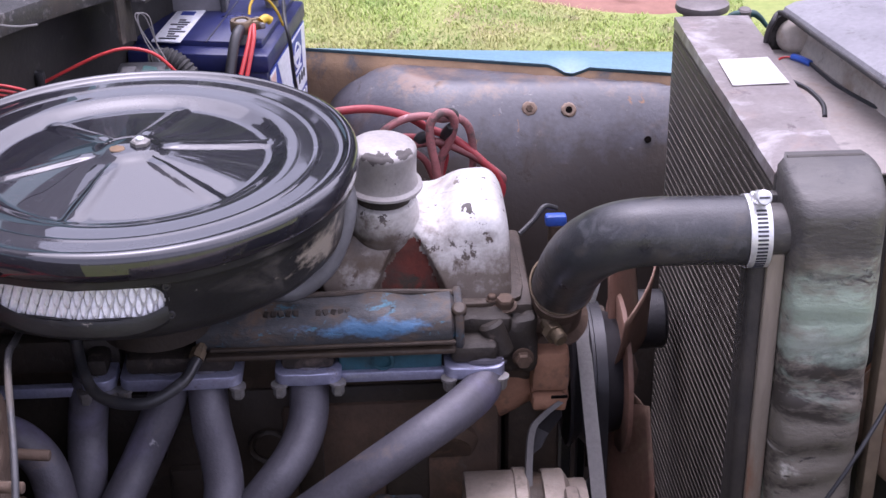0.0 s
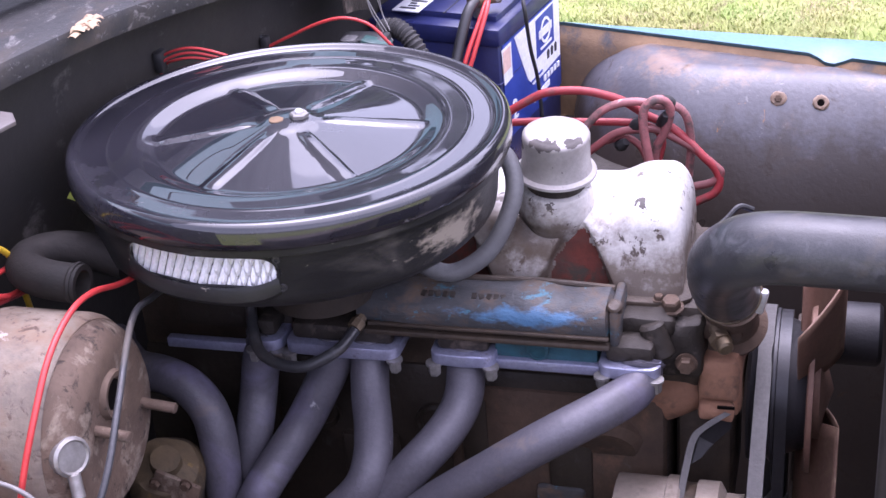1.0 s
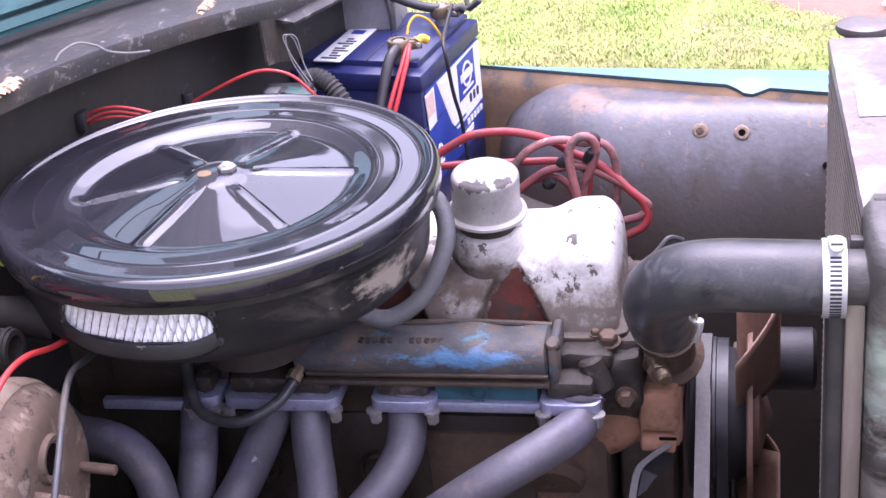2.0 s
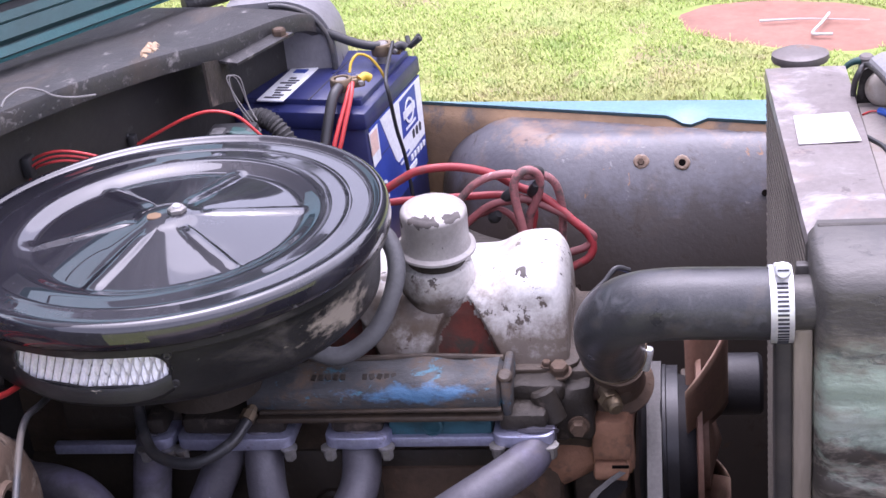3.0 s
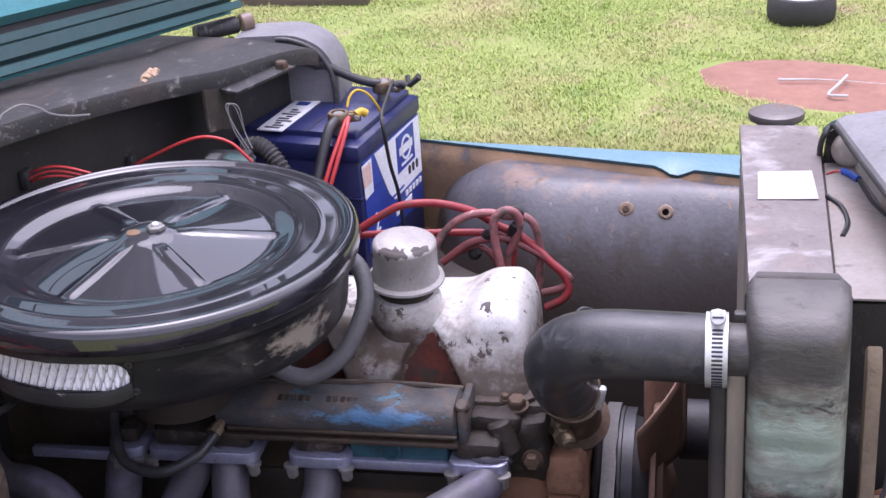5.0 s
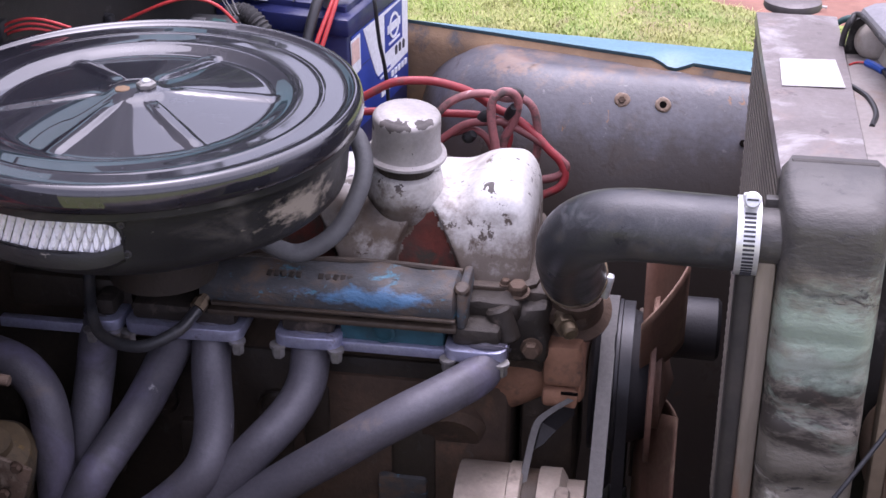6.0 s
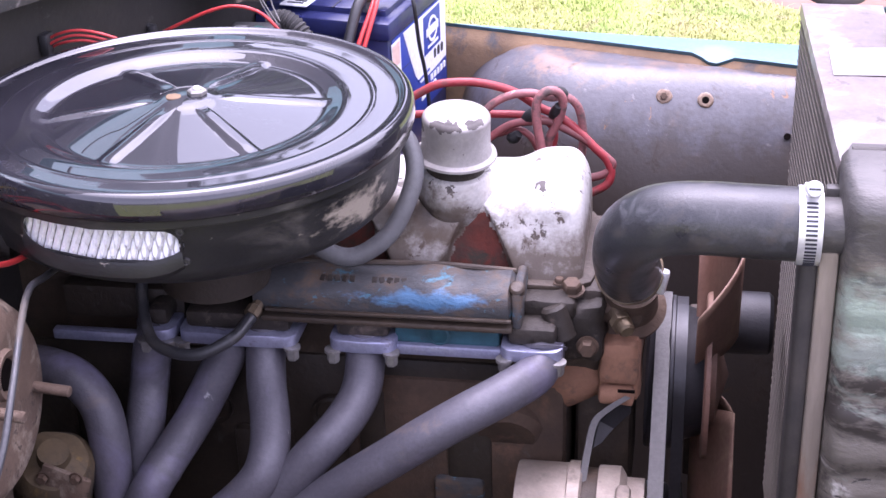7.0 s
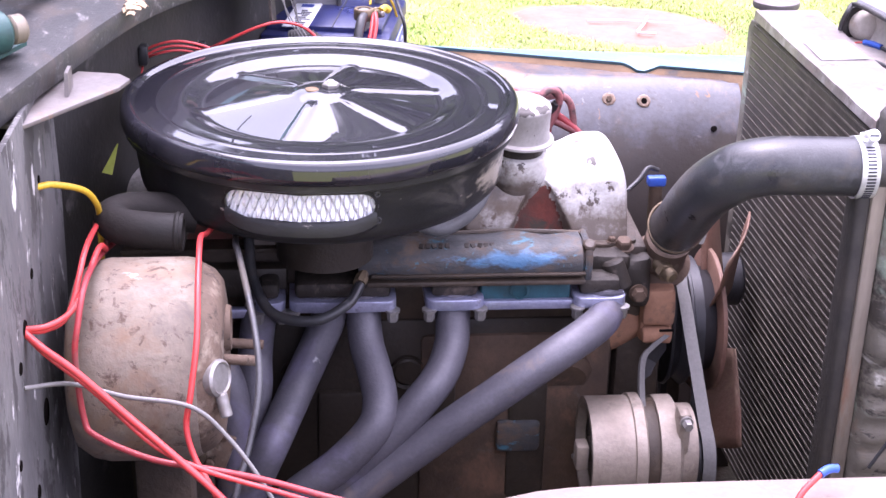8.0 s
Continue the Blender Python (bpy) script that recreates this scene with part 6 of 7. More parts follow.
    # darker rounded half to the left of the pale strip
    part("side_strip_dark", box((0.5135, -0.090, 0.742), (0.015, 0.034, 0.56), 0.006, seg=4), "tank_rim", t, "dark rounded left half of the side strip")
    part("outlet", rod((0.540, -0.090, 1.035), (0.496, -0.090, 1.035), 0.022, 28), "brass_tank", tank)
    part("tank_cheek", box((0.531, -0.066, 0.765), (0.014, 0.010, 0.585), 0.002), "brass_tank", tank)
    part("far_tank", box((0.571, 0.382, 0.74), (0.068, 0.075, 0.60), 0.012), "brass_tank", t)
    neck = part("filler_neck", lathe([(0, 0), (0.020, 0), (0.020, 0.026), (0.0, 0.026)], pose(0.562, 0.385, 1.036), 32), "brass_tank", t)
    bm = lathe([(0, 0.011), (0.012, 0.011), (0.018, 0.0105), (0.022, 0.0098), (0.0262, 0.008), (0.0268, 0.003), (0.0255, 0.0), (0, 0.0)], pose(0.562, 0.385, 1.060), 48)
    for v in bm.verts:
        a = math.atan2(v.co.y - 0.385, v.co.x - 0.562)
        k = 1 + 0.10 * max(0.0, math.cos(2 * a)) if math.hypot(v.co.x - 0.562, v.co.y - 0.385) > 0.021 else 1
        v.co.x, v.co.y = 0.562 + (v.co.x - 0.562) * k, 0.385 + (v.co.y - 0.385) * k
    part("cap", bm, "tab_steel", neck, "dull metal radiator cap")


radiator()


def top_hose():
    line = [(0.518, -0.090, 1.035), (0.47, -0.090, 1.0365), (0.425, -0.089, 1.0365), (0.397, -0.081, 1.028), (0.379, -0.056, 1.003), (0.373, -0.015, 0.966), (0.373, 0.025, 0.931), (0.375, 0.062, 0.905)]
    t = thing("radiator_hose", (0.45, -0.09, 1.0), "thick black rubber radiator top hose", "hose")
    part("hose", tube(line, 0.0283, 40, 10), "rubber", t)
    part("hose_mouth", tube([(0.519, -0.090, 1.035), (0.512, -0.090, 1.035)], 0.0288, 36, raw=True), "rubber", t)
    clamp = thing("hose_clamp", (0.512, -0.09, 1.035), "bright worm-drive hose clamp on the radiator hose", "hose clamp", "hose clamps")
    part("band", lathe([(0.0288, -0.001), (0.0303, -0.001), (0.0303, 0.0165), (0.0288, 0.0165)], along((0.519, -0.090, 1.035), (0.49, -0.0900, 1.035)), 64, close=True), "zinc", clamp)
    slot = bpy.data.meshes.new("slot")
    b = box((0, 0, 0), (0.0085, 0.0018, 0.0008), 0.0)
    b.to_mesh(slot)
    b.free()
    slot.materials.append(M["label_dark"])
    for k in range(22):
        a = radians(32 + 6.6 * k)
        shared("slot", slot, Matrix.Translation((0.5118, -0.090 - 0.0304 * math.sin(a), 1.035 + 0.0304 * math.cos(a))) @ Matrix.Rotation(a, 4, "X"), clamp)
    part("worm_housing", box((0.512, -0.094, 1.0668), (0.0125, 0.014, 0.005), 0.002, Matrix.Rotation(radians(10), 4, "X")), "zinc", clamp)
    screw = part("screw", rod((0.512, -0.111, 1.0745), (0.512, -0.096, 1.0675), 0.0064, 24, bevel=0.0012), "zinc", clamp)
    part("screw_slot", box((0.512, -0.1112, 1.0746), (0.0085, 0.0012, 0.0016), 0.0, Matrix.Rotation(radians(-25), 4, "X")), "label_dark", screw)
    clamp = thing("hose_clamp", (0.375, 0.055, 0.91), "shiny wire hose clamp at the thermostat", "hose clamp", "hose clamps")
    ring = []
    m = along((0.3735, 0.050, 0.914), (0.3755, 0.068, 0.899))
    for k in range(49):
        a = 2 * math.pi * k / 48
        ring.append(m @ Vector((0.0295 * math.cos(a), 0.0295 * math.sin(a), 0)))
    part("band", tube(ring, 0.0013, 8, raw=True), "brass", clamp)
    part("ear", box((0.4035, 0.050, 0.905), (0.008, 0.010, 0.024), 0.003, Matrix.Rotation(radians(12), 4, "Y")), "zinc", clamp, "bright spring clip")


top_hose()


def radiator_surround():
    rows = [[(x, y, z) for y in np.linspace(-0.035, 0.266, 16)] for x, z in ((0.6045, 0.90), (0.605, 1.048), (0.608, 1.0550), (0.70, 1.0545), (0.80, 1.04), (0.95, 1.0), (0.96, 0.6))]
    t = thing("front_panel", (0.7, 0.2, 0.9), "grey-brown stained front panel ahead of the radiator", "body panel", kind="structure")
    part("panel_skin", sheet(rows, 0.002), "panel_pale", t)
    for x, y in ((0.6135, 0.21), (0.69, 0.02)):
        part("panel_hole", lathe([(0, 0.0006), (0.0042, 0.0006), (0.0042, -0.001), (0, -0.001)], pose(x, y, 1.0555), 16), "pit", t)
    bm = plate([(-0.100, 0.55), (-0.086, 0.55), (-0.080, 1.035), (-0.094, 1.045), (-0.106, 1.030)], "x", 0.626, 0.638, 0.002)
    tagged(finish("side_bracket", bm, "bracket_brown"), "rusty upright strip beside the radiator tank", "bracket", kind="structure")
    bm = plate([(-0.6, 0.3), (0.7, 0.3), (0.7, 0.88), (-0.6, 0.88)], "x", 0.90, 0.905)
    plate([(0.612, 0.35), (0.90, 0.35), (0.90, 1.02), (0.78, 1.040), (0.70, 1.0515), (0.612, 1.0515)], "y", -0.034, -0.028, bm=bm)
    tagged(finish("grille_panel", bm, "firewall"), "dark back of the front grille panel", "grille", kind="structure")
    # rolled nose panel ahead of the radiator, open at its far end
    t = thing("nose_panel", (0.72, 0.12, 1.05), "grey rolled nose panel with a dark hollow end", "body panel", kind="structure")

    def across(k):
        return Vector((0.615 + 0.056 * k, 0.256 - 0.27 * k, 0.0)), Vector((0.636 + 0.056 * k, 0.262 - 0.27 * k, 0.0))
    top, wall, lip = [], [], []
    for i in range(13):
        p, q = across(i / 12)
        top.append([p + Vector((dx, 0.12 * dx, z)) for dx, z in ((0.0, 1.098), (0.003, 1.104), (0.012, 1.108), (0.05, 1.112), (0.12, 1.112), (0.30, 1.095), (0.32, 0.9))])
        wall.append([q + Vector((dx, 0, z)) for dx, z in ((-0.006, 1.050), (0.0, 1.056), (0.005, 1.075), (0.004, 1.095), (-0.004, 1.106))])
        lip.append(p + Vector((0, 0, 1.099)))
    part("nose_top", sheet(top, 0.002), "cowl_pale", t)
    part("inner_wall", sheet(wall, 0.002), "inner_beige", t, "pale stained inner wall")
    part("rolled_lip", tube([(0.603, 0.262, 1.050), (0.602, 0.260, 1.072), (0.605, 0.254, 1.090)] + lip[::3], 0.0030, 10, 4), "cowl_grey", t, "dark rolled lip")
    part("hollow_back", sheet([[(0.604, 0.268, 1.045), (0.640, 0.276, 1.045), (0.80, 0.30, 1.045)], [(0.609, 0.262, 1.090), (0.640, 0.268, 1.104), (0.80, 0.285, 1.104)]], 0.002), "firewall", t)
    part("lamp_bucket", lathe([(0, 0.010), (0.010, 0.0095), (0.016, 0.006), (0.0185, 0.0)], along((0.631, 0.262, 1.072), (0.622, 0.20, 1.078)), 28), "inner_beige", t, "pale round back of a lamp")
    t = thing("tap_hook", (0.648, 0.548, 0.90), "dark green cast hook with two curved arms", "hook")
    part("stem", rod((0.646, 0.546, 0.895), (0.646, 0.532, 0.998), 0.0062, 14, bevel=0.002), "green_plastic", t)
    part("collar", rod((0.646, 0.533, 0.992), (0.646, 0.531, 1.010), 0.0085, 14, bevel=0.002), "tab_steel", t, "pale worn collar")
    part("arm", tube([(0.646, 0.531, 1.002), (0.637, 0.530, 1.004), (0.628, 0.530, 1.001), (0.619, 0.530, 0.993)], 0.0048, 10, 6, radius=lambda q: 1.1 - 0.55 * q), "green_plastic", t)
    part("arm", tube([(0.646, 0.531, 1.002), (0.656, 0.530, 1.004), (0.665, 0.530, 0.998), (0.674, 0.530, 0.987)], 0.0048, 10, 6, radius=lambda q: 1.1 - 0.55 * q), "green_plastic", t)
    for pts, r, ma, lab in (
            ([(0.604, 0.182, 1.0575), (0.609, 0.172, 1.0580), (0.618, 0.152, 1.0580), (0.622, 0.118, 1.0575), (0.616, 0.088, 1.0570)], 0.0024, "black_wire", "thin black wire across the front panel"),
            ([(0.637, 0.218, 1.0590), (0.642, 0.190, 1.0580), (0.648, 0.160, 1.0580), (0.668, 0.105, 1.0580), (0.690, 0.06, 1.0575)], 0.0019, "black_wire", "thin black wire with a blue joiner"),
            ([(0.608, 0.234, 1.0575), (0.615, 0.240, 1.0580), (0.624, 0.238, 1.0590)], 0.0010, "red_wire", "thin red wire into a blue joiner"),
            ([(0.624, 0.238, 1.0590), (0.630, 0.228, 1.0600), (0.637, 0.218, 1.0590)], 0.0036, "blue_plastic", "blue crimp joiner on a wire"),
            ([(0.652, -0.10, 1.03), (0.648, -0.112, 0.98), (0.640, -0.125, 0.92), (0.600, -0.155, 0.86), (0.56, -0.17, 0.80), (0.53, -0.175, 0.75)], 0.0020, "black_wire", "thin dark wire hanging past the radiator"),
            ([(0.665, -0.10, 0.99), (0.675, -0.11, 0.93), (0.67, -0.12, 0.88)], 0.0020, "black_wire", "thin dark wire hanging past the radiator")):
        tagged(finish("wire", tube(pts, r, 8, 8), ma), lab, "wire")
    t = thing("horn", (0.68, -0.10, 0.78), "rusty round horn body beside the radiator", "horn")
    part("shell", lathe([(0, 0), (0.048, 0.0), (0.060, 0.006), (0.064, 0.02), (0.064, 0.10), (0, 0.10)], along((0.648, -0.115, 0.845), (0.75, -0.05, 0.845)), 40), "drum_paint", t)
    part("rim", lathe([(0.062, 0.016), (0.0665, 0.018), (0.0665, 0.024), (0.062, 0.026)], along((0.648, -0.115, 0.845), (0.75, -0.05, 0.845)), 40, close=True), "orange_rust", t, "rusty rolled rim")
    part("mount", box((0.72, -0.055, 0.80), (0.02, 0.05, 0.02), 0.003), "rusty_iron", t)


radiator_surround()


# ---- battery and its leads ----
def battery():
    t = thing("battery", (0.03, 0.53, 0.81), "dark blue car battery with a white and blue label", "battery")
    R = Matrix.Translation((0.086, 0.437, 0)) @ Matrix.Rotation(radians(-10), 4, "Z")
    W, L, top, bot = 0.165, 0.196, 1.005, 0.812

    def bx(name, c, s, ma, parent, bevel=0.003, label=""):
        bm = box(c, s, bevel)
        bmesh.ops.transform(bm, matrix=R, verts=bm.verts)
        return part(name, bm, ma, parent, label)
    bx("case", (-W / 2, L / 2, (bot + top - 0.022) / 2), (W - 0.006, L - 0.006, top - 0.022 - bot), "battery_blue", t)
    bx("case_rib", (-W / 2, L / 2, top - 0.070), (W - 0.003, L - 0.003, 0.003), "battery_blue", t, 0.001)
    lid = bx("lid", (-W / 2, L / 2, top - 0.013), (W, L, 0.022), "battery_blue", t, 0.004)
    bx("lid_step", (-W / 2 - 0.004, L / 2 + 0.01, top - 0.005), (W * 0.90, L * 0.86, 0.020), "battery_blue", lid, 0.002)
    bx("cell_bar", (-W * 0.74, L * 0.52, top + 0.0055), (0.034, L * 0.90, 0.002), "label_white", lid, 0.001, "white warning strip on the lid")
    bx("vent_seam", (-W * 0.46, L * 0.52, top + 0.0052), (0.0016, L * 0.84, 0.0012), "label_dark", lid, 0.0)
    bx("hand_notch", (-W * 0.86, 0.002, top - 0.012), (0.012, 0.002, 0.008), "label_dark", lid, 0.0)
    for k in range(9):
        bx("warning_bar", (-W * 0.74 + 0.004 * (k % 2), 0.022 + 0.008 * k, top + 0.0068), (0.020 - 0.006 * (k % 3), 0.004, 0.0006), "label_dark", lid, 0.0)
    for k in range(3):
        bx("warning_bar", (-W * 0.74, 0.110 + 0.022 * k, top + 0.0068), (0.016, 0.012, 0.0006), "label_blue", lid, 0.0)
    # printed label on the long side
    lab = bx("label", (-0.0022, L / 2 + 0.004, top - 0.085), (0.0012, L * 0.92, 0.118), "label_blue", t, 0.0003, "white and blue printed label")

    def print_shape(name, outline, ma, lift):
        bm = plate([(u, top - v) for u, v in outline], "x", -0.0018, -0.0016 + lift)
        bmesh.ops.transform(bm, matrix=R, verts=bm.verts)
        return part(name, bm, ma, lab)
    print_shape("label_panel", [(0.046, 0.028), (0.190, 0.028), (0.190, 0.104), (0.098, 0.108), (0.082, 0.094), (0.066, 0.066)], "label_white", 0.0006)
    print_shape("label_panel", [(0.008, 0.030), (0.036, 0.029), (0.036, 0.072), (0.012, 0.074)], "label_white", 0.0006)
    print_shape("label_swatch", [(0.010, 0.033), (0.032, 0.032), (0.032, 0.058), (0.010, 0.059)], "label_peach", 0.0010)
    print_shape("emblem", [(0.112, 0.032), (0.170, 0.030), (0.170, 0.078), (0.112, 0.080)], "label_blue", 0.0010)
    m = R @ Matrix.Translation((-0.0002, 0.141, top - 0.053)) @ Matrix.Rotation(radians(90), 4, "Y")
    part("emblem_ring", lathe([(0.0125, 0), (0.0160, 0), (0.0160, 0.0008), (0.0125, 0.0008)], m, 28, close=True), "label_white", lab)
    print_shape("emblem_bar", [(0.120, 0.049), (0.162, 0.048), (0.162, 0.058), (0.120, 0.059)], "label_white", 0.0018)
    print_shape("emblem_bar", [(0.124, 0.071), (0.160, 0.070), (0.160, 0.073), (0.124, 0.074)], "label_white", 0.0018)
    for k in range(3):
        u = 0.145 + 0.0125 * k
        print_shape("icon", [(u, 0.084), (u + 0.004, 0.081), (u + 0.008, 0.084), (u + 0.007, 0.093), (u + 0.001, 0.093)], "label_dark", 0.0012)
    for k in range(5):
        u = 0.132 + 0.0115 * k
        print_shape("icon", [(u, 0.110), (u + 0.007, 0.110), (u + 0.007, 0.117), (u, 0.117)], "label_white", 0.0012)
    print_shape("text_bar", [(0.090, 0.101), (0.128, 0.099), (0.128, 0.102), (0.090, 0.104)], "label_blue", 0.0012)
    print_shape("text_bar", [(0.098, 0.124), (0.150, 0.121), (0.150, 0.128), (0.098, 0.131)], "label_white", 0.0012)
    cu = bpy.data.curves.new("numeral", "FONT")
    cu.body, cu.size, cu.extrude = "2", 0.036, 0.0004
    tmp = bpy.data.objects.new("numeral", cu)
    scene.collection.objects.link(tmp)
    me = bpy.data.meshes.new_from_object(tmp)
    bpy.data.objects.remove(tmp)
    me.materials.clear()
    me.materials.append(M["label_white"])
    shared("numeral", me, R @ Matrix.Translation((-0.0008, 0.030, top - 0.126)) @ Euler((radians(90), 0, radians(90))).to_matrix().to_4x4(), lab)
    for c in ((-0.036, 0.030, top + 0.016), (-0.030, L - 0.045, top + 0.018)):
        q = R @ Vector(c)
        post = part("terminal_post", rod(q - Vector((0, 0, 0.016)), q + Vector((0, 0, 0.012)), 0.008, 20, bevel=0.002), "dull_zinc", t, "lead terminal post")
    for u, v, turn in ((-0.036, 0.030, 20), (-0.030, L - 0.045, -10)):
        c = R @ Vector((u, v, top + 0.022))
        k = Matrix.Translation(c) @ Matrix.Rotation(radians(turn), 4, "Z")
        bm = lathe([(0.0085, -0.007), (0.0125, -0.007), (0.0132, -0.005), (0.0132, 0.005), (0.0120, 0.007), (0.0085, 0.007)], k, 24, close=True)
        box(c + k.to_3x3() @ Vector((0.017, 0.004, 0)), (0.018, 0.006, 0.011), 0.002, k.to_3x3().to_4x4(), bm)
        box(c + k.to_3x3() @ Vector((0.017, -0.005, 0)), (0.018, 0.006, 0.011), 0.002, k.to_3x3().to_4x4(), bm)
        clamp = part("clamp", bm, "brass", t, "corroded brass battery clamp")
        part("clamp_bolt", rod(c + k.to_3x3() @ Vector((0.021, -0.013, 0.001)), c + k.to_3x3() @ Vector((0.021, 0.013, 0.001)), 0.0034, 10, bevel=0.001), "dull_zinc", clamp)
        part("tape_wrap", tube([c + k.to_3x3() @ Vector(q) for q in ((0.020, -0.008, 0.004), (0.027, -0.004, 0.006), (0.033, -0.003, 0.002))], 0.0050, 10, 5), "yellow_wire" if turn > 0 else "black_wire", clamp)
    for dx, dy, dz in ((0.012, 0.010, 0.012), (0.016, -0.006, 0.013), (-0.004, 0.012, 0.010)):
        c = R @ Vector((0.006, L - 0.045, top + 0.024))
        part("wire_end", rod(c, c + Vector((dx, dy, dz)), 0.0032, 8, bevel=0.001), "black_wire", t)
    part("tray", box((0.020, 0.545, 0.806), (0.20, 0.23, 0.010), 0.003), "arch_rust", t)


battery()


def leads():
    def lead(name, pts, r, ma, label, cat="cable", n=8):
        tagged(finish(name, tube(pts, r, 10, n), ma), label, cat)
    lead("battery_lead", [(0.056, 0.466, 1.028), (0.050, 0.444, 1.020), (0.043, 0.420, 0.985), (0.036, 0.396, 0.940), (0.03, 0.38, 0.88)], 0.0062, "black_wire", "thick black battery lead")
    lead("red_lead", [(0.070, 0.466, 1.030), (0.070, 0.446, 1.018), (0.062, 0.420, 0.985), (0.050, 0.402, 0.94), (0.045, 0.39, 0.88)], 0.0026, "red_wire", "thin red lead beside the battery")
    lead("red_lead", [(0.067, 0.467, 1.028), (0.064, 0.444, 1.014), (0.055, 0.418, 0.985), (0.043, 0.398, 0.94), (0.03, 0.39, 0.88)], 0.0026, "red_wire", "thin red lead beside the battery")
    lead("earth_lead", [(0.082, 0.585, 1.032), (0.068, 0.584, 1.034), (0.050, 0.582, 1.040), (0.029, 0.580, 1.050), (0.003, 0.576, 1.064), (-0.022, 0.568, 1.066), (-0.045, 0.55, 1.058)], 0.0056, "black_wire", "thick black earth lead to the cowl")
    lead("yellow_lead", [(0.064, 0.484, 1.036), (0.066, 0.492, 1.046), (0.073, 0.500, 1.052), (0.084, 0.506, 1.046), (0.094, 0.510, 1.030), (0.100, 0.512, 1.012)], 0.0016, "yellow_wire", "thin yellow lead arched over the battery")
    lead("black_lead", [(0.098, 0.585, 1.036), (0.100, 0.54, 1.030), (0.104, 0.490, 1.024), (0.1085, 0.478, 1.005), (0.1100, 0.49, 0.96), (0.113, 0.51, 0.91), (0.116, 0.52, 0.82)], 0.0023, "black_wire", "twisted black lead down the battery side")
    # red jumper cable coiled behind the rocker cover
    loops = [
        ([(0.085, 0.34, 0.925), (0.112, 0.338, 0.946), (0.138, 0.337, 0.963), (0.158, 0.337, 0.973), (0.186, 0.338, 0.976), (0.211, 0.338, 0.974), (0.239, 0.342, 0.964), (0.263, 0.346, 0.947), (0.285, 0.344, 0.938), (0.307, 0.340, 0.922), (0.324, 0.336, 0.906), (0.336, 0.335, 0.894), (0.341, 0.333, 0.880), (0.336, 0.330, 0.867), (0.316, 0.330, 0.855)], "red_cable", 0.0046),
        ([(0.090, 0.345, 0.930), (0.136, 0.345, 0.935), (0.168, 0.345, 0.936), (0.216, 0.347, 0.937), (0.247, 0.347, 0.937), (0.271, 0.347, 0.931), (0.279, 0.347, 0.918), (0.277, 0.345, 0.902), (0.268, 0.345, 0.870)], "red_cable", 0.0042),
        ([(0.190, 0.322, 0.915), (0.198, 0.326, 0.934), (0.205, 0.329, 0.944), (0.217, 0.331, 0.956), (0.233, 0.333, 0.964), (0.255, 0.335, 0.967), (0.276, 0.337, 0.962), (0.292, 0.340, 0.962), (0.304, 0.342, 0.951), (0.309, 0.343, 0.931), (0.310, 0.343, 0.912), (0.308, 0.343, 0.880)], "pink_cable", 0.0044),
        ([(0.272, 0.318, 0.880), (0.268, 0.320, 0.912), (0.263, 0.322, 0.940), (0.263, 0.324, 0.962), (0.272, 0.327, 0.972), (0.283, 0.331, 0.971), (0.289, 0.334, 0.961), (0.287, 0.337, 0.945), (0.282, 0.339, 0.930), (0.274, 0.340, 0.912), (0.270, 0.340, 0.880)], "pink_cable", 0.0048),
        ([(0.200, 0.335, 0.905), (0.231, 0.338, 0.928), (0.256, 0.340, 0.933), (0.272, 0.342, 0.933), (0.284, 0.341, 0.929), (0.312, 0.338, 0.915), (0.336, 0.336, 0.896), (0.342, 0.335, 0.888), (0.333, 0.333, 0.878), (0.312, 0.332, 0.872)], "dirty_cable", 0.0044),
        ([(0.218, 0.345, 0.915), (0.240, 0.345, 0.921), (0.256, 0.343, 0.912), (0.266, 0.342, 0.890)], "dirty_cable", 0.0038)]
    t = thing("jumper_cable", (0.25, 0.34, 0.85), "coiled red and grimy jumper cable", "cable")
    for pts, ma, r in loops:
        part("strand", tube(pts, r, 12, 8), ma, t)
    part("strand", tube([(0.308, 0.343, 0.88), (0.302, 0.33, 0.86), (0.28, 0.27, 0.82), (0.25, 0.236, 0.79)], 0.0042, 12, 8), "dirty_cable", t)
    for pts in ([(0.281, 0.330, 0.973), (0.287, 0.338, 0.966), (0.292, 0.343, 0.958)], [(0.285, 0.333, 0.955), (0.282, 0.340, 0.945), (0.276, 0.346, 0.938)], [(0.262, 0.336, 0.945), (0.253, 0.341, 0.938), (0.246, 0.344, 0.929)], [(0.242, 0.338, 0.919), (0.236, 0.342, 0.913), (0.230, 0.344, 0.914)]):
        part("tape_wrap", tube(pts, 0.0056, 10, 4, radius=lambda q: 0.75 + 0.5 * math.sin(math.pi * q)), "black_wire", t, "wrap of dark insulating tape")
    # red wire across the firewall
    lead("red_wire", [(-0.190, 0.30, 1.015), (-0.160, 0.30, 1.020), (-0.136, 0.30, 1.031), (-0.107, 0.30, 1.045), (-0.073, 0.30, 1.060), (-0.046, 0.30, 1.066), (-0.020, 0.30, 1.060), (-0.001, 0.30, 1.042), (0.010, 0.305, 1.022), (0.016, 0.31, 0.99)], 0.0018, "red_wire", "thin red wire looping along the firewall", "wire")
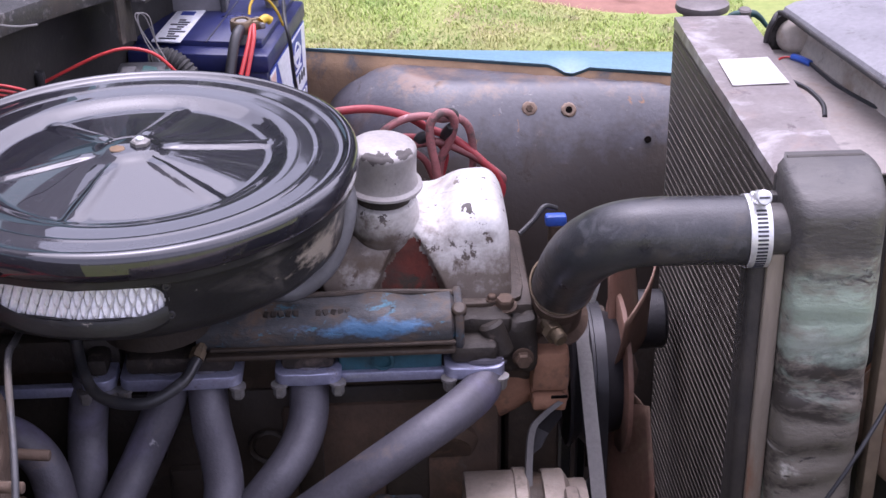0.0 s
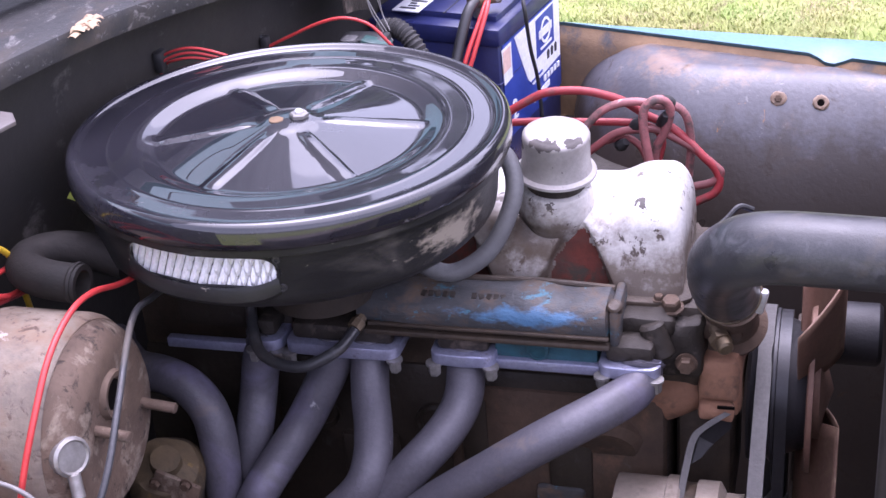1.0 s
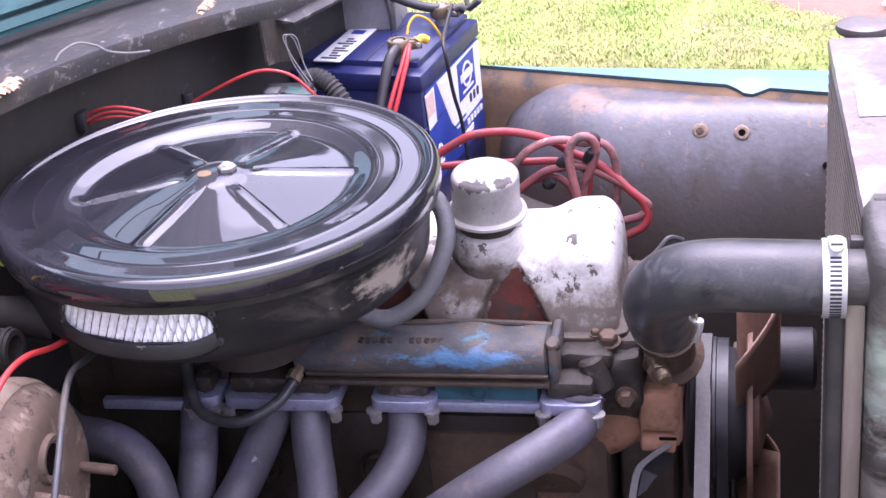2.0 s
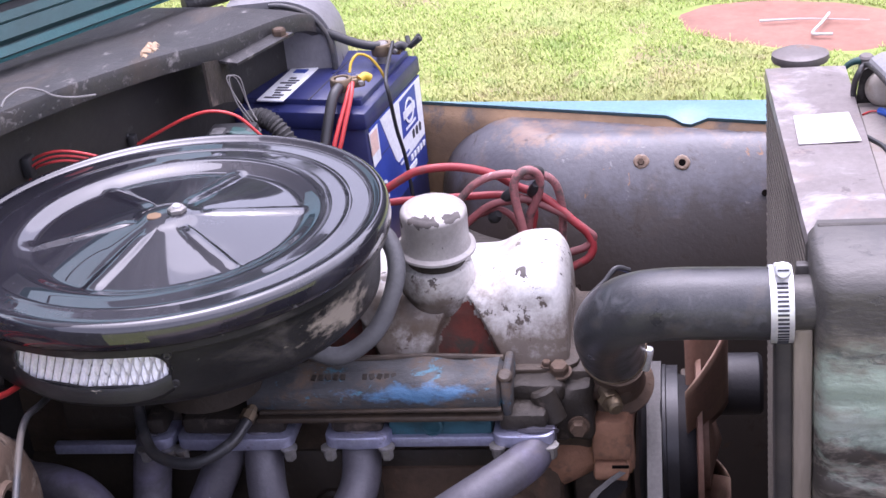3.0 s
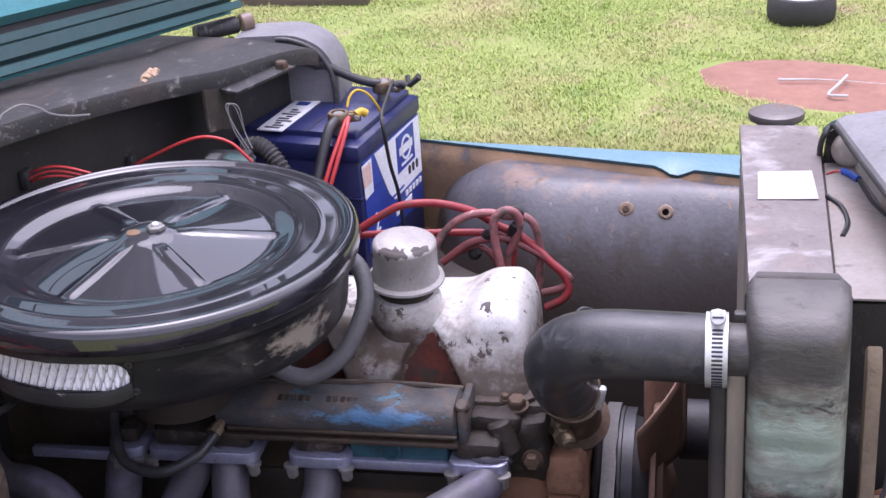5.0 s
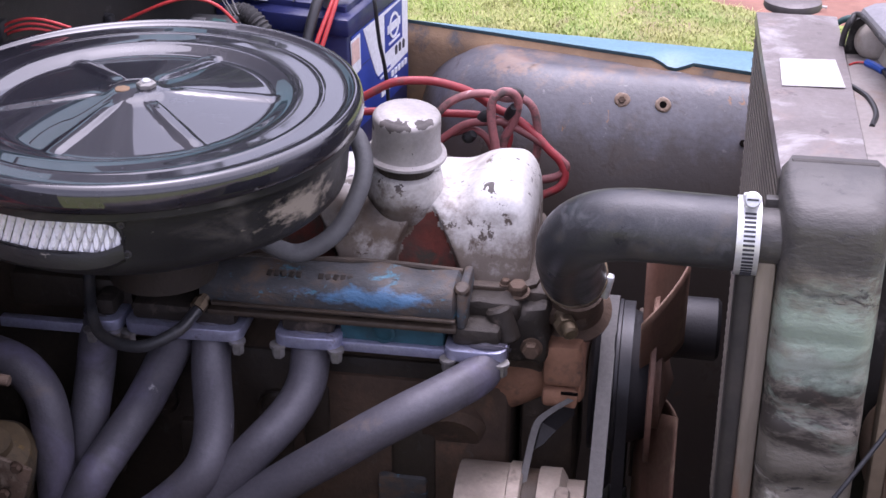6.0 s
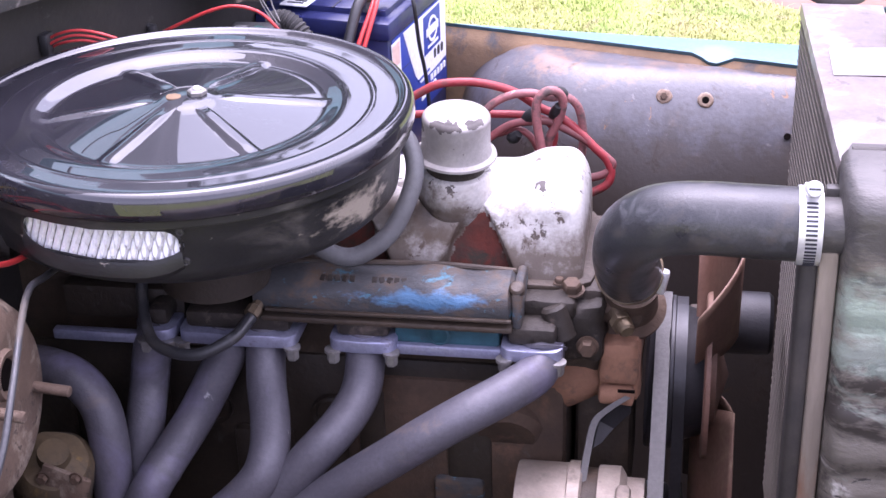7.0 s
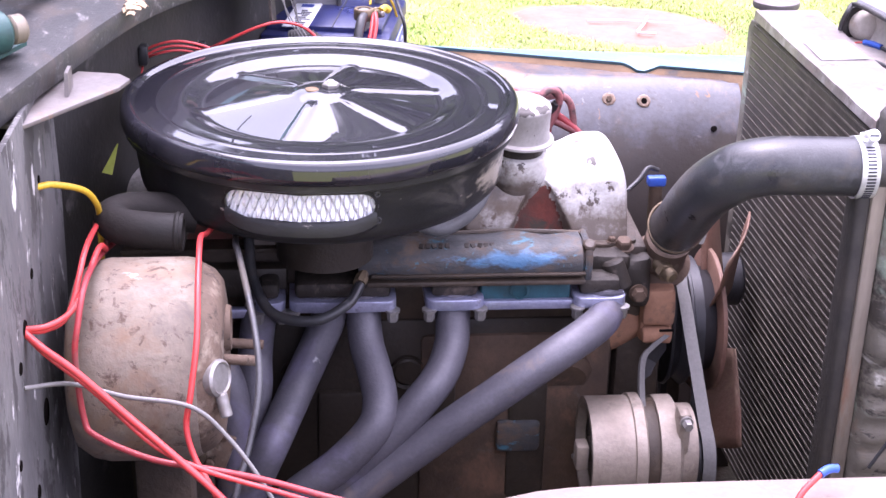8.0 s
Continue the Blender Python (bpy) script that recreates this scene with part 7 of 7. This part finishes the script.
    for k, (dz, r) in enumerate(((0.0, 0.0016), (0.005, 0.0016), (-0.005, 0.0016))):
        lead("red_wire", [(-0.212, 0.15 + 0.003 * k, 1.020), (-0.199 + 0.003 * k, 0.15, 1.054 + dz), (-0.186, 0.15 + 0.003 * k, 1.072 + dz), (-0.166, 0.15, 1.082 + dz), (-0.146, 0.152, 1.083 + dz), (-0.122, 0.156, 1.076 + dz), (-0.10, 0.17, 1.06 + dz), (-0.09, 0.19, 1.03 + dz)], r - 0.0002, "red_wire", "bundle of thin red wires clipped to the firewall", "wire")
    t = thing("wire_clip", (-0.187, 0.15, 1.07), "small dark wire clip on the firewall", "clip")
    part("strap", box((-0.187, 0.152, 1.074), (0.010, 0.016, 0.022), 0.003), "black_wire", t)
    part("stem", rod((-0.187, 0.152, 1.08), (-0.225, 0.152, 1.09), 0.003, 10), "black_wire", t)
    t = thing("wire_clip", (-0.137, 0.30, 1.03), "small dark wire clip on the firewall", "clip")
    part("strap", box((-0.137, 0.300, 1.034), (0.009, 0.012, 0.020), 0.003), "black_wire", t)
    part("stem", rod((-0.137, 0.300, 1.04), (-0.155, 0.300, 1.05), 0.003, 10), "black_wire", t)
    t = thing("firewall_bracket", (-0.06, 0.37, 1.05), "rust-stained folded bracket on the firewall", "bracket")
    part("web", sheet([[(-0.062, 0.345, 1.104), (-0.062, 0.380, 1.094), (-0.060, 0.418, 1.084)], [(-0.060, 0.342, 1.055), (-0.058, 0.378, 1.046), (-0.056, 0.412, 1.034)]], 0.003), "header_boss", t)
    t = thing("regulator", (-0.03, 0.36, 1.0), "dark green voltage regulator on the firewall", "regulator")
    part("base", box((-0.040, 0.345, 1.010), (0.052, 0.03, 0.040), 0.004), "black_wire", t)
    part("plug", box((-0.024, 0.332, 1.022), (0.032, 0.02, 0.016), 0.003, Matrix.Rotation(radians(12), 4, "Y")), "green_plastic", t, "dark green connector plug")
    part("plug", box((-0.052, 0.330, 1.026), (0.016, 0.02, 0.014), 0.003), "grey_rubber", t, "grey connector plug")
    part("corrugated_hose", tube([(-0.036, 0.392, 1.018), (-0.020, 0.388, 1.023), (-0.004, 0.382, 1.016), (0.010, 0.376, 0.998), (0.018, 0.372, 0.972)], 0.0100, 16, 14, radius=lambda q: 1 + 0.13 * math.sin(110 * q)), "tyre", t, "black corrugated hose")
    for k in range(2):
        part("bare_wire", tube([(-0.012 - 0.004 * k, 0.355, 1.02), (-0.034 - 0.003 * k, 0.365, 1.05), (-0.046 + 0.003 * k, 0.372, 1.076), (-0.036 + 0.004 * k, 0.375, 1.074), (-0.026, 0.37, 1.045), (-0.016, 0.36, 1.03)], 0.0008, 6, 6), "grey_wire", t)


leads()


# ---- brake booster and wiring beside it ----
def booster():
    t = thing("brake_booster", (-0.15, -0.23, 0.82), "rusty cream-coloured brake booster canister", "booster")
    m = along((-0.219, -0.225, 0.916), (0.1, -0.225, 0.916)) @ Matrix.Diagonal((0.925, 0.925, 1.0, 1.0))
    part("shell", lathe([(0, 0), (0.066, 0.0), (0.082, 0.005), (0.092, 0.018), (0.0955, 0.032), (0.0955, 0.098), (0.0945, 0.104), (0.091, 0.110), (0.0, 0.110)], m, 72), "booster_rust", t)
    part("front_plate", lathe([(0, 0.100), (0.0905, 0.107), (0.0895, 0.112), (0.084, 0.121), (0.074, 0.128), (0.055, 0.131), (0.03, 0.129), (0, 0.132)], m, 72), "booster_face", t, "pitted rust-brown front plate")
    part("port", lathe([(0, 0.0005), (0.011, 0.0005), (0.0125, 0.003), (0.016, 0.0035), (0.018, -0.002)], along((-0.0880, -0.222, 0.943), (0.1, -0.222, 0.943)) @ Matrix.Scale(1.2, 4), 24), "booster_face", t)
    part("port_hole", lathe([(0, 0.0012), (0.0105, 0.0012), (0.0108, -0.001), (0, -0.001)], along((-0.0880, -0.222, 0.943), (0.1, -0.222, 0.943)) @ Matrix.Scale(1.2, 4), 20), "pit", t)
    part("stud", rod((-0.094, -0.254, 0.930), (-0.060, -0.256, 0.928), 0.0046, 14, bevel=0.001), "booster_face", t)
    part("stud", rod((-0.094, -0.178, 0.905), (-0.058, -0.180, 0.903), 0.0046, 14, bevel=0.001), "booster_face", t)
    k = part("vacuum_valve", lathe([(0, 0), (0.015, 0.0), (0.016, 0.003), (0.016, 0.016), (0.0135, 0.018), (0.012, 0.0165), (0, 0.0165)], along((-0.104, -0.286, 0.930), (-0.078, -0.300, 0.936)), 28), "dull_zinc", t, "dull alloy vacuum valve")
    part("valve_spout", rod((-0.090, -0.297, 0.920), (-0.085, -0.304, 0.902), 0.0052, 14, bevel=0.001), "dull_zinc", k)
    part("foot", box((-0.15, -0.20, 0.82), (0.07, 0.05, 0.012), 0.003), "stained_rust", t)
    part("mount", box((-0.15, -0.2, 0.60), (0.05, 0.05, 0.44), 0.004), "greasy_iron", t)
    box_thing = thing("steering_box", (-0.13, -0.07, 0.66), "rusty mustard-stained steering box below the booster", "steering box")
    bm = lathe([(0, -0.045), (0.030, -0.045), (0.036, -0.036), (0.037, 0.020), (0.030, 0.032), (0.016, 0.036), (0.014, 0.048), (0, 0.048)], pose(-0.142, -0.070, 0.735, 24, 18, 0), 28)
    for v in bm.verts:
        v.co += 0.0025 * noise.noise_vector(v.co * 60)
    part("casting", bm, "stained_rust", box_thing)
    part("cover_plate", box((-0.118, -0.104, 0.748), (0.046, 0.006, 0.040), 0.003, Matrix.Rotation(radians(20), 4, "Y")), "booster_face", box_thing, "rusty cover plate")
    for dx, dz in ((-0.016, 0.012), (0.015, 0.014), (0.0, -0.016)):
        shared("bolt", DARK_BOLT, pose(-0.118 + dx, -0.107, 0.748 + dz, 90) @ Matrix.Scale(0.6, 4), box_thing)
    part("mount", box((-0.142, -0.070, 0.54), (0.05, 0.05, 0.34), 0.006), "oily_black", box_thing)
    bm = tube([(-0.118, -0.108, 1.000), (-0.148, -0.110, 1.007), (-0.176, -0.118, 1.011), (-0.190, -0.137, 1.013), (-0.182, -0.158, 1.013), (-0.155, -0.169, 1.013), (-0.125, -0.171, 1.012)], 0.0165, 24, 8, hollow=0.03)
    elbow = thing("elbow_hose", (-0.17, -0.14, 0.99), "open-ended dusty grey rubber elbow hose", "hose")
    part("hose", bm, "soot_rubber", elbow)
    part("mouth_bead", lathe([(0.0150, 0.0), (0.0176, 0.0005), (0.0180, 0.003), (0.0168, 0.005)], along((-0.128, -0.1708, 1.0121), (-0.15, -0.1695, 1.013)), 24), "soot_rubber", elbow)

    def wire(pts, r, ma, label):
        tagged(finish("wire", tube(pts, r, 10, 8), ma), label, "wire")
    hole = (-0.239, -0.335, 1.003)
    wire([hole, (-0.222, -0.328, 0.999), (-0.207, -0.300, 1.000), (-0.199, -0.250, 1.031), (-0.203, -0.150, 1.011), (-0.212, -0.10, 0.99), (-0.215, -0.06, 0.96)], 0.0025, "red_wire", "red wire from the bulkhead")
    wire([hole, (-0.218, -0.328, 1.003), (-0.202, -0.300, 1.006), (-0.192, -0.225, 1.021), (-0.194, -0.170, 0.996), (-0.20, -0.12, 0.985), (-0.19, -0.06, 0.98)], 0.0026, "red_wire", "red wire from the bulkhead")
    wire([(-0.19, -0.08, 0.97), (-0.196, -0.16, 0.99), (-0.194, -0.24, 1.015), (-0.194, -0.300, 1.022), (-0.197, -0.325, 1.002), (-0.200, -0.333, 0.976), (-0.196, -0.340, 0.926), (-0.185, -0.350, 0.914), (-0.140, -0.370, 0.904), (-0.091, -0.380, 0.899), (-0.048, -0.390, 0.894), (0.011, -0.400, 0.880), (0.08, -0.41, 0.87)], 0.0026, "red_cable", "dull red wire looping round the booster")
    wire([hole, (-0.222, -0.345, 0.992), (-0.197, -0.352, 0.974), (-0.159, -0.362, 0.940), (-0.123, -0.380, 0.914), (-0.084, -0.400, 0.884), (-0.06, -0.415, 0.855), (-0.04, -0.42, 0.80)], 0.0030, "red_wire", "red wire sagging below the booster")
    wire([hole, (-0.220, -0.342, 0.984), (-0.186, -0.348, 0.955), (-0.139, -0.372, 0.919), (-0.100, -0.385, 0.903), (-0.045, -0.396, 0.889), (0.03, -0.41, 0.87)], 0.0022, "red_wire", "red wire sagging below the booster")
    wire([(-0.100, -0.08, 0.985), (-0.107, -0.14, 0.997), (-0.109, -0.185, 1.014), (-0.108, -0.225, 1.019), (-0.107, -0.268, 1.006), (-0.107, -0.305, 0.975), (-0.112, -0.328, 0.938), (-0.116, -0.335, 0.912), (-0.110, -0.345, 0.890), (-0.097, -0.362, 0.873), (-0.080, -0.380, 0.848), (-0.06, -0.40, 0.80)], 0.0026, "red_wire", "red wire over the booster")
    wire([(-0.085, -0.08, 0.97), (-0.082, -0.14, 0.985), (-0.076, -0.190, 0.994), (-0.062, -0.260, 0.961), (-0.058, -0.300, 0.929), (-0.066, -0.330, 0.891), (-0.078, -0.360, 0.856), (-0.085, -0.38, 0.80)], 0.0029, "rubber", "black cable hanging beside the booster")
    wire([(-0.236, -0.36, 0.965), (-0.204, -0.342, 0.958), (-0.163, -0.336, 0.942), (-0.112, -0.337, 0.932), (-0.083, -0.342, 0.906), (-0.055, -0.362, 0.874), (-0.03, -0.38, 0.83)], 0.0020, "grey_wire", "pale grey wire across the booster")
    wire([(-0.238, -0.228, 1.079), (-0.226, -0.215, 1.076), (-0.207, -0.190, 1.061), (-0.200, -0.170, 1.042), (-0.200, -0.150, 1.020), (-0.202, -0.140, 0.985), (-0.205, -0.13, 0.95)], 0.0028, "yellow_wire", "yellow wire out of the bulkhead")
    wire([(0.330, -0.51, 0.930), (0.340, -0.50, 0.943), (0.356, -0.49, 0.953)], 0.0024, "red_wire", "red wire on the wing top")
    wire([(0.356, -0.49, 0.953), (0.363, -0.487, 0.955), (0.370, -0.485, 0.954)], 0.0034, "blue_plastic", "blue crimp joiner on a red wire")
    bm = sheet([[(-0.214, -0.022, 1.010), (-0.208, -0.020, 1.020), (-0.198, -0.018, 1.038)], [(-0.204, -0.024, 1.008), (-0.201, -0.022, 1.020), (-0.197, -0.018, 1.038)]], 0.0006)
    tagged(finish("fallen_leaf", bm, "leaf"), "small yellow-green fallen leaf", "leaf")
    t = thing("ignition_bits", (0.39, 0.17, 0.85), "blue-capped wire fitting behind the engine", "fitting")
    part("cap", box((0.385, 0.20, 0.905), (0.022, 0.012, 0.012), 0.003), "blue_plastic", t)
    part("tail", tube([(0.345, 0.17, 0.905), (0.36, 0.18, 0.915), (0.372, 0.19, 0.925), (0.385, 0.195, 0.92)], 0.0028, 8, 6), "black_wire", t)
    part("stalk", rod((0.385, 0.20, 0.85), (0.385, 0.20, 0.90), 0.008, 12), "greasy_iron", t)
    t = thing("oil_filter", (0.48, 0.22, 0.72), "black cylindrical canister behind the fan", "canister")
    part("can", rod((0.465, 0.26, 0.748), (0.515, 0.26, 0.748), 0.033, 28, bevel=0.004), "pulley_black", t)
    part("mount", box((0.44, 0.26, 0.66), (0.02, 0.03, 0.20), 0.003), "greasy_iron", t)


booster()
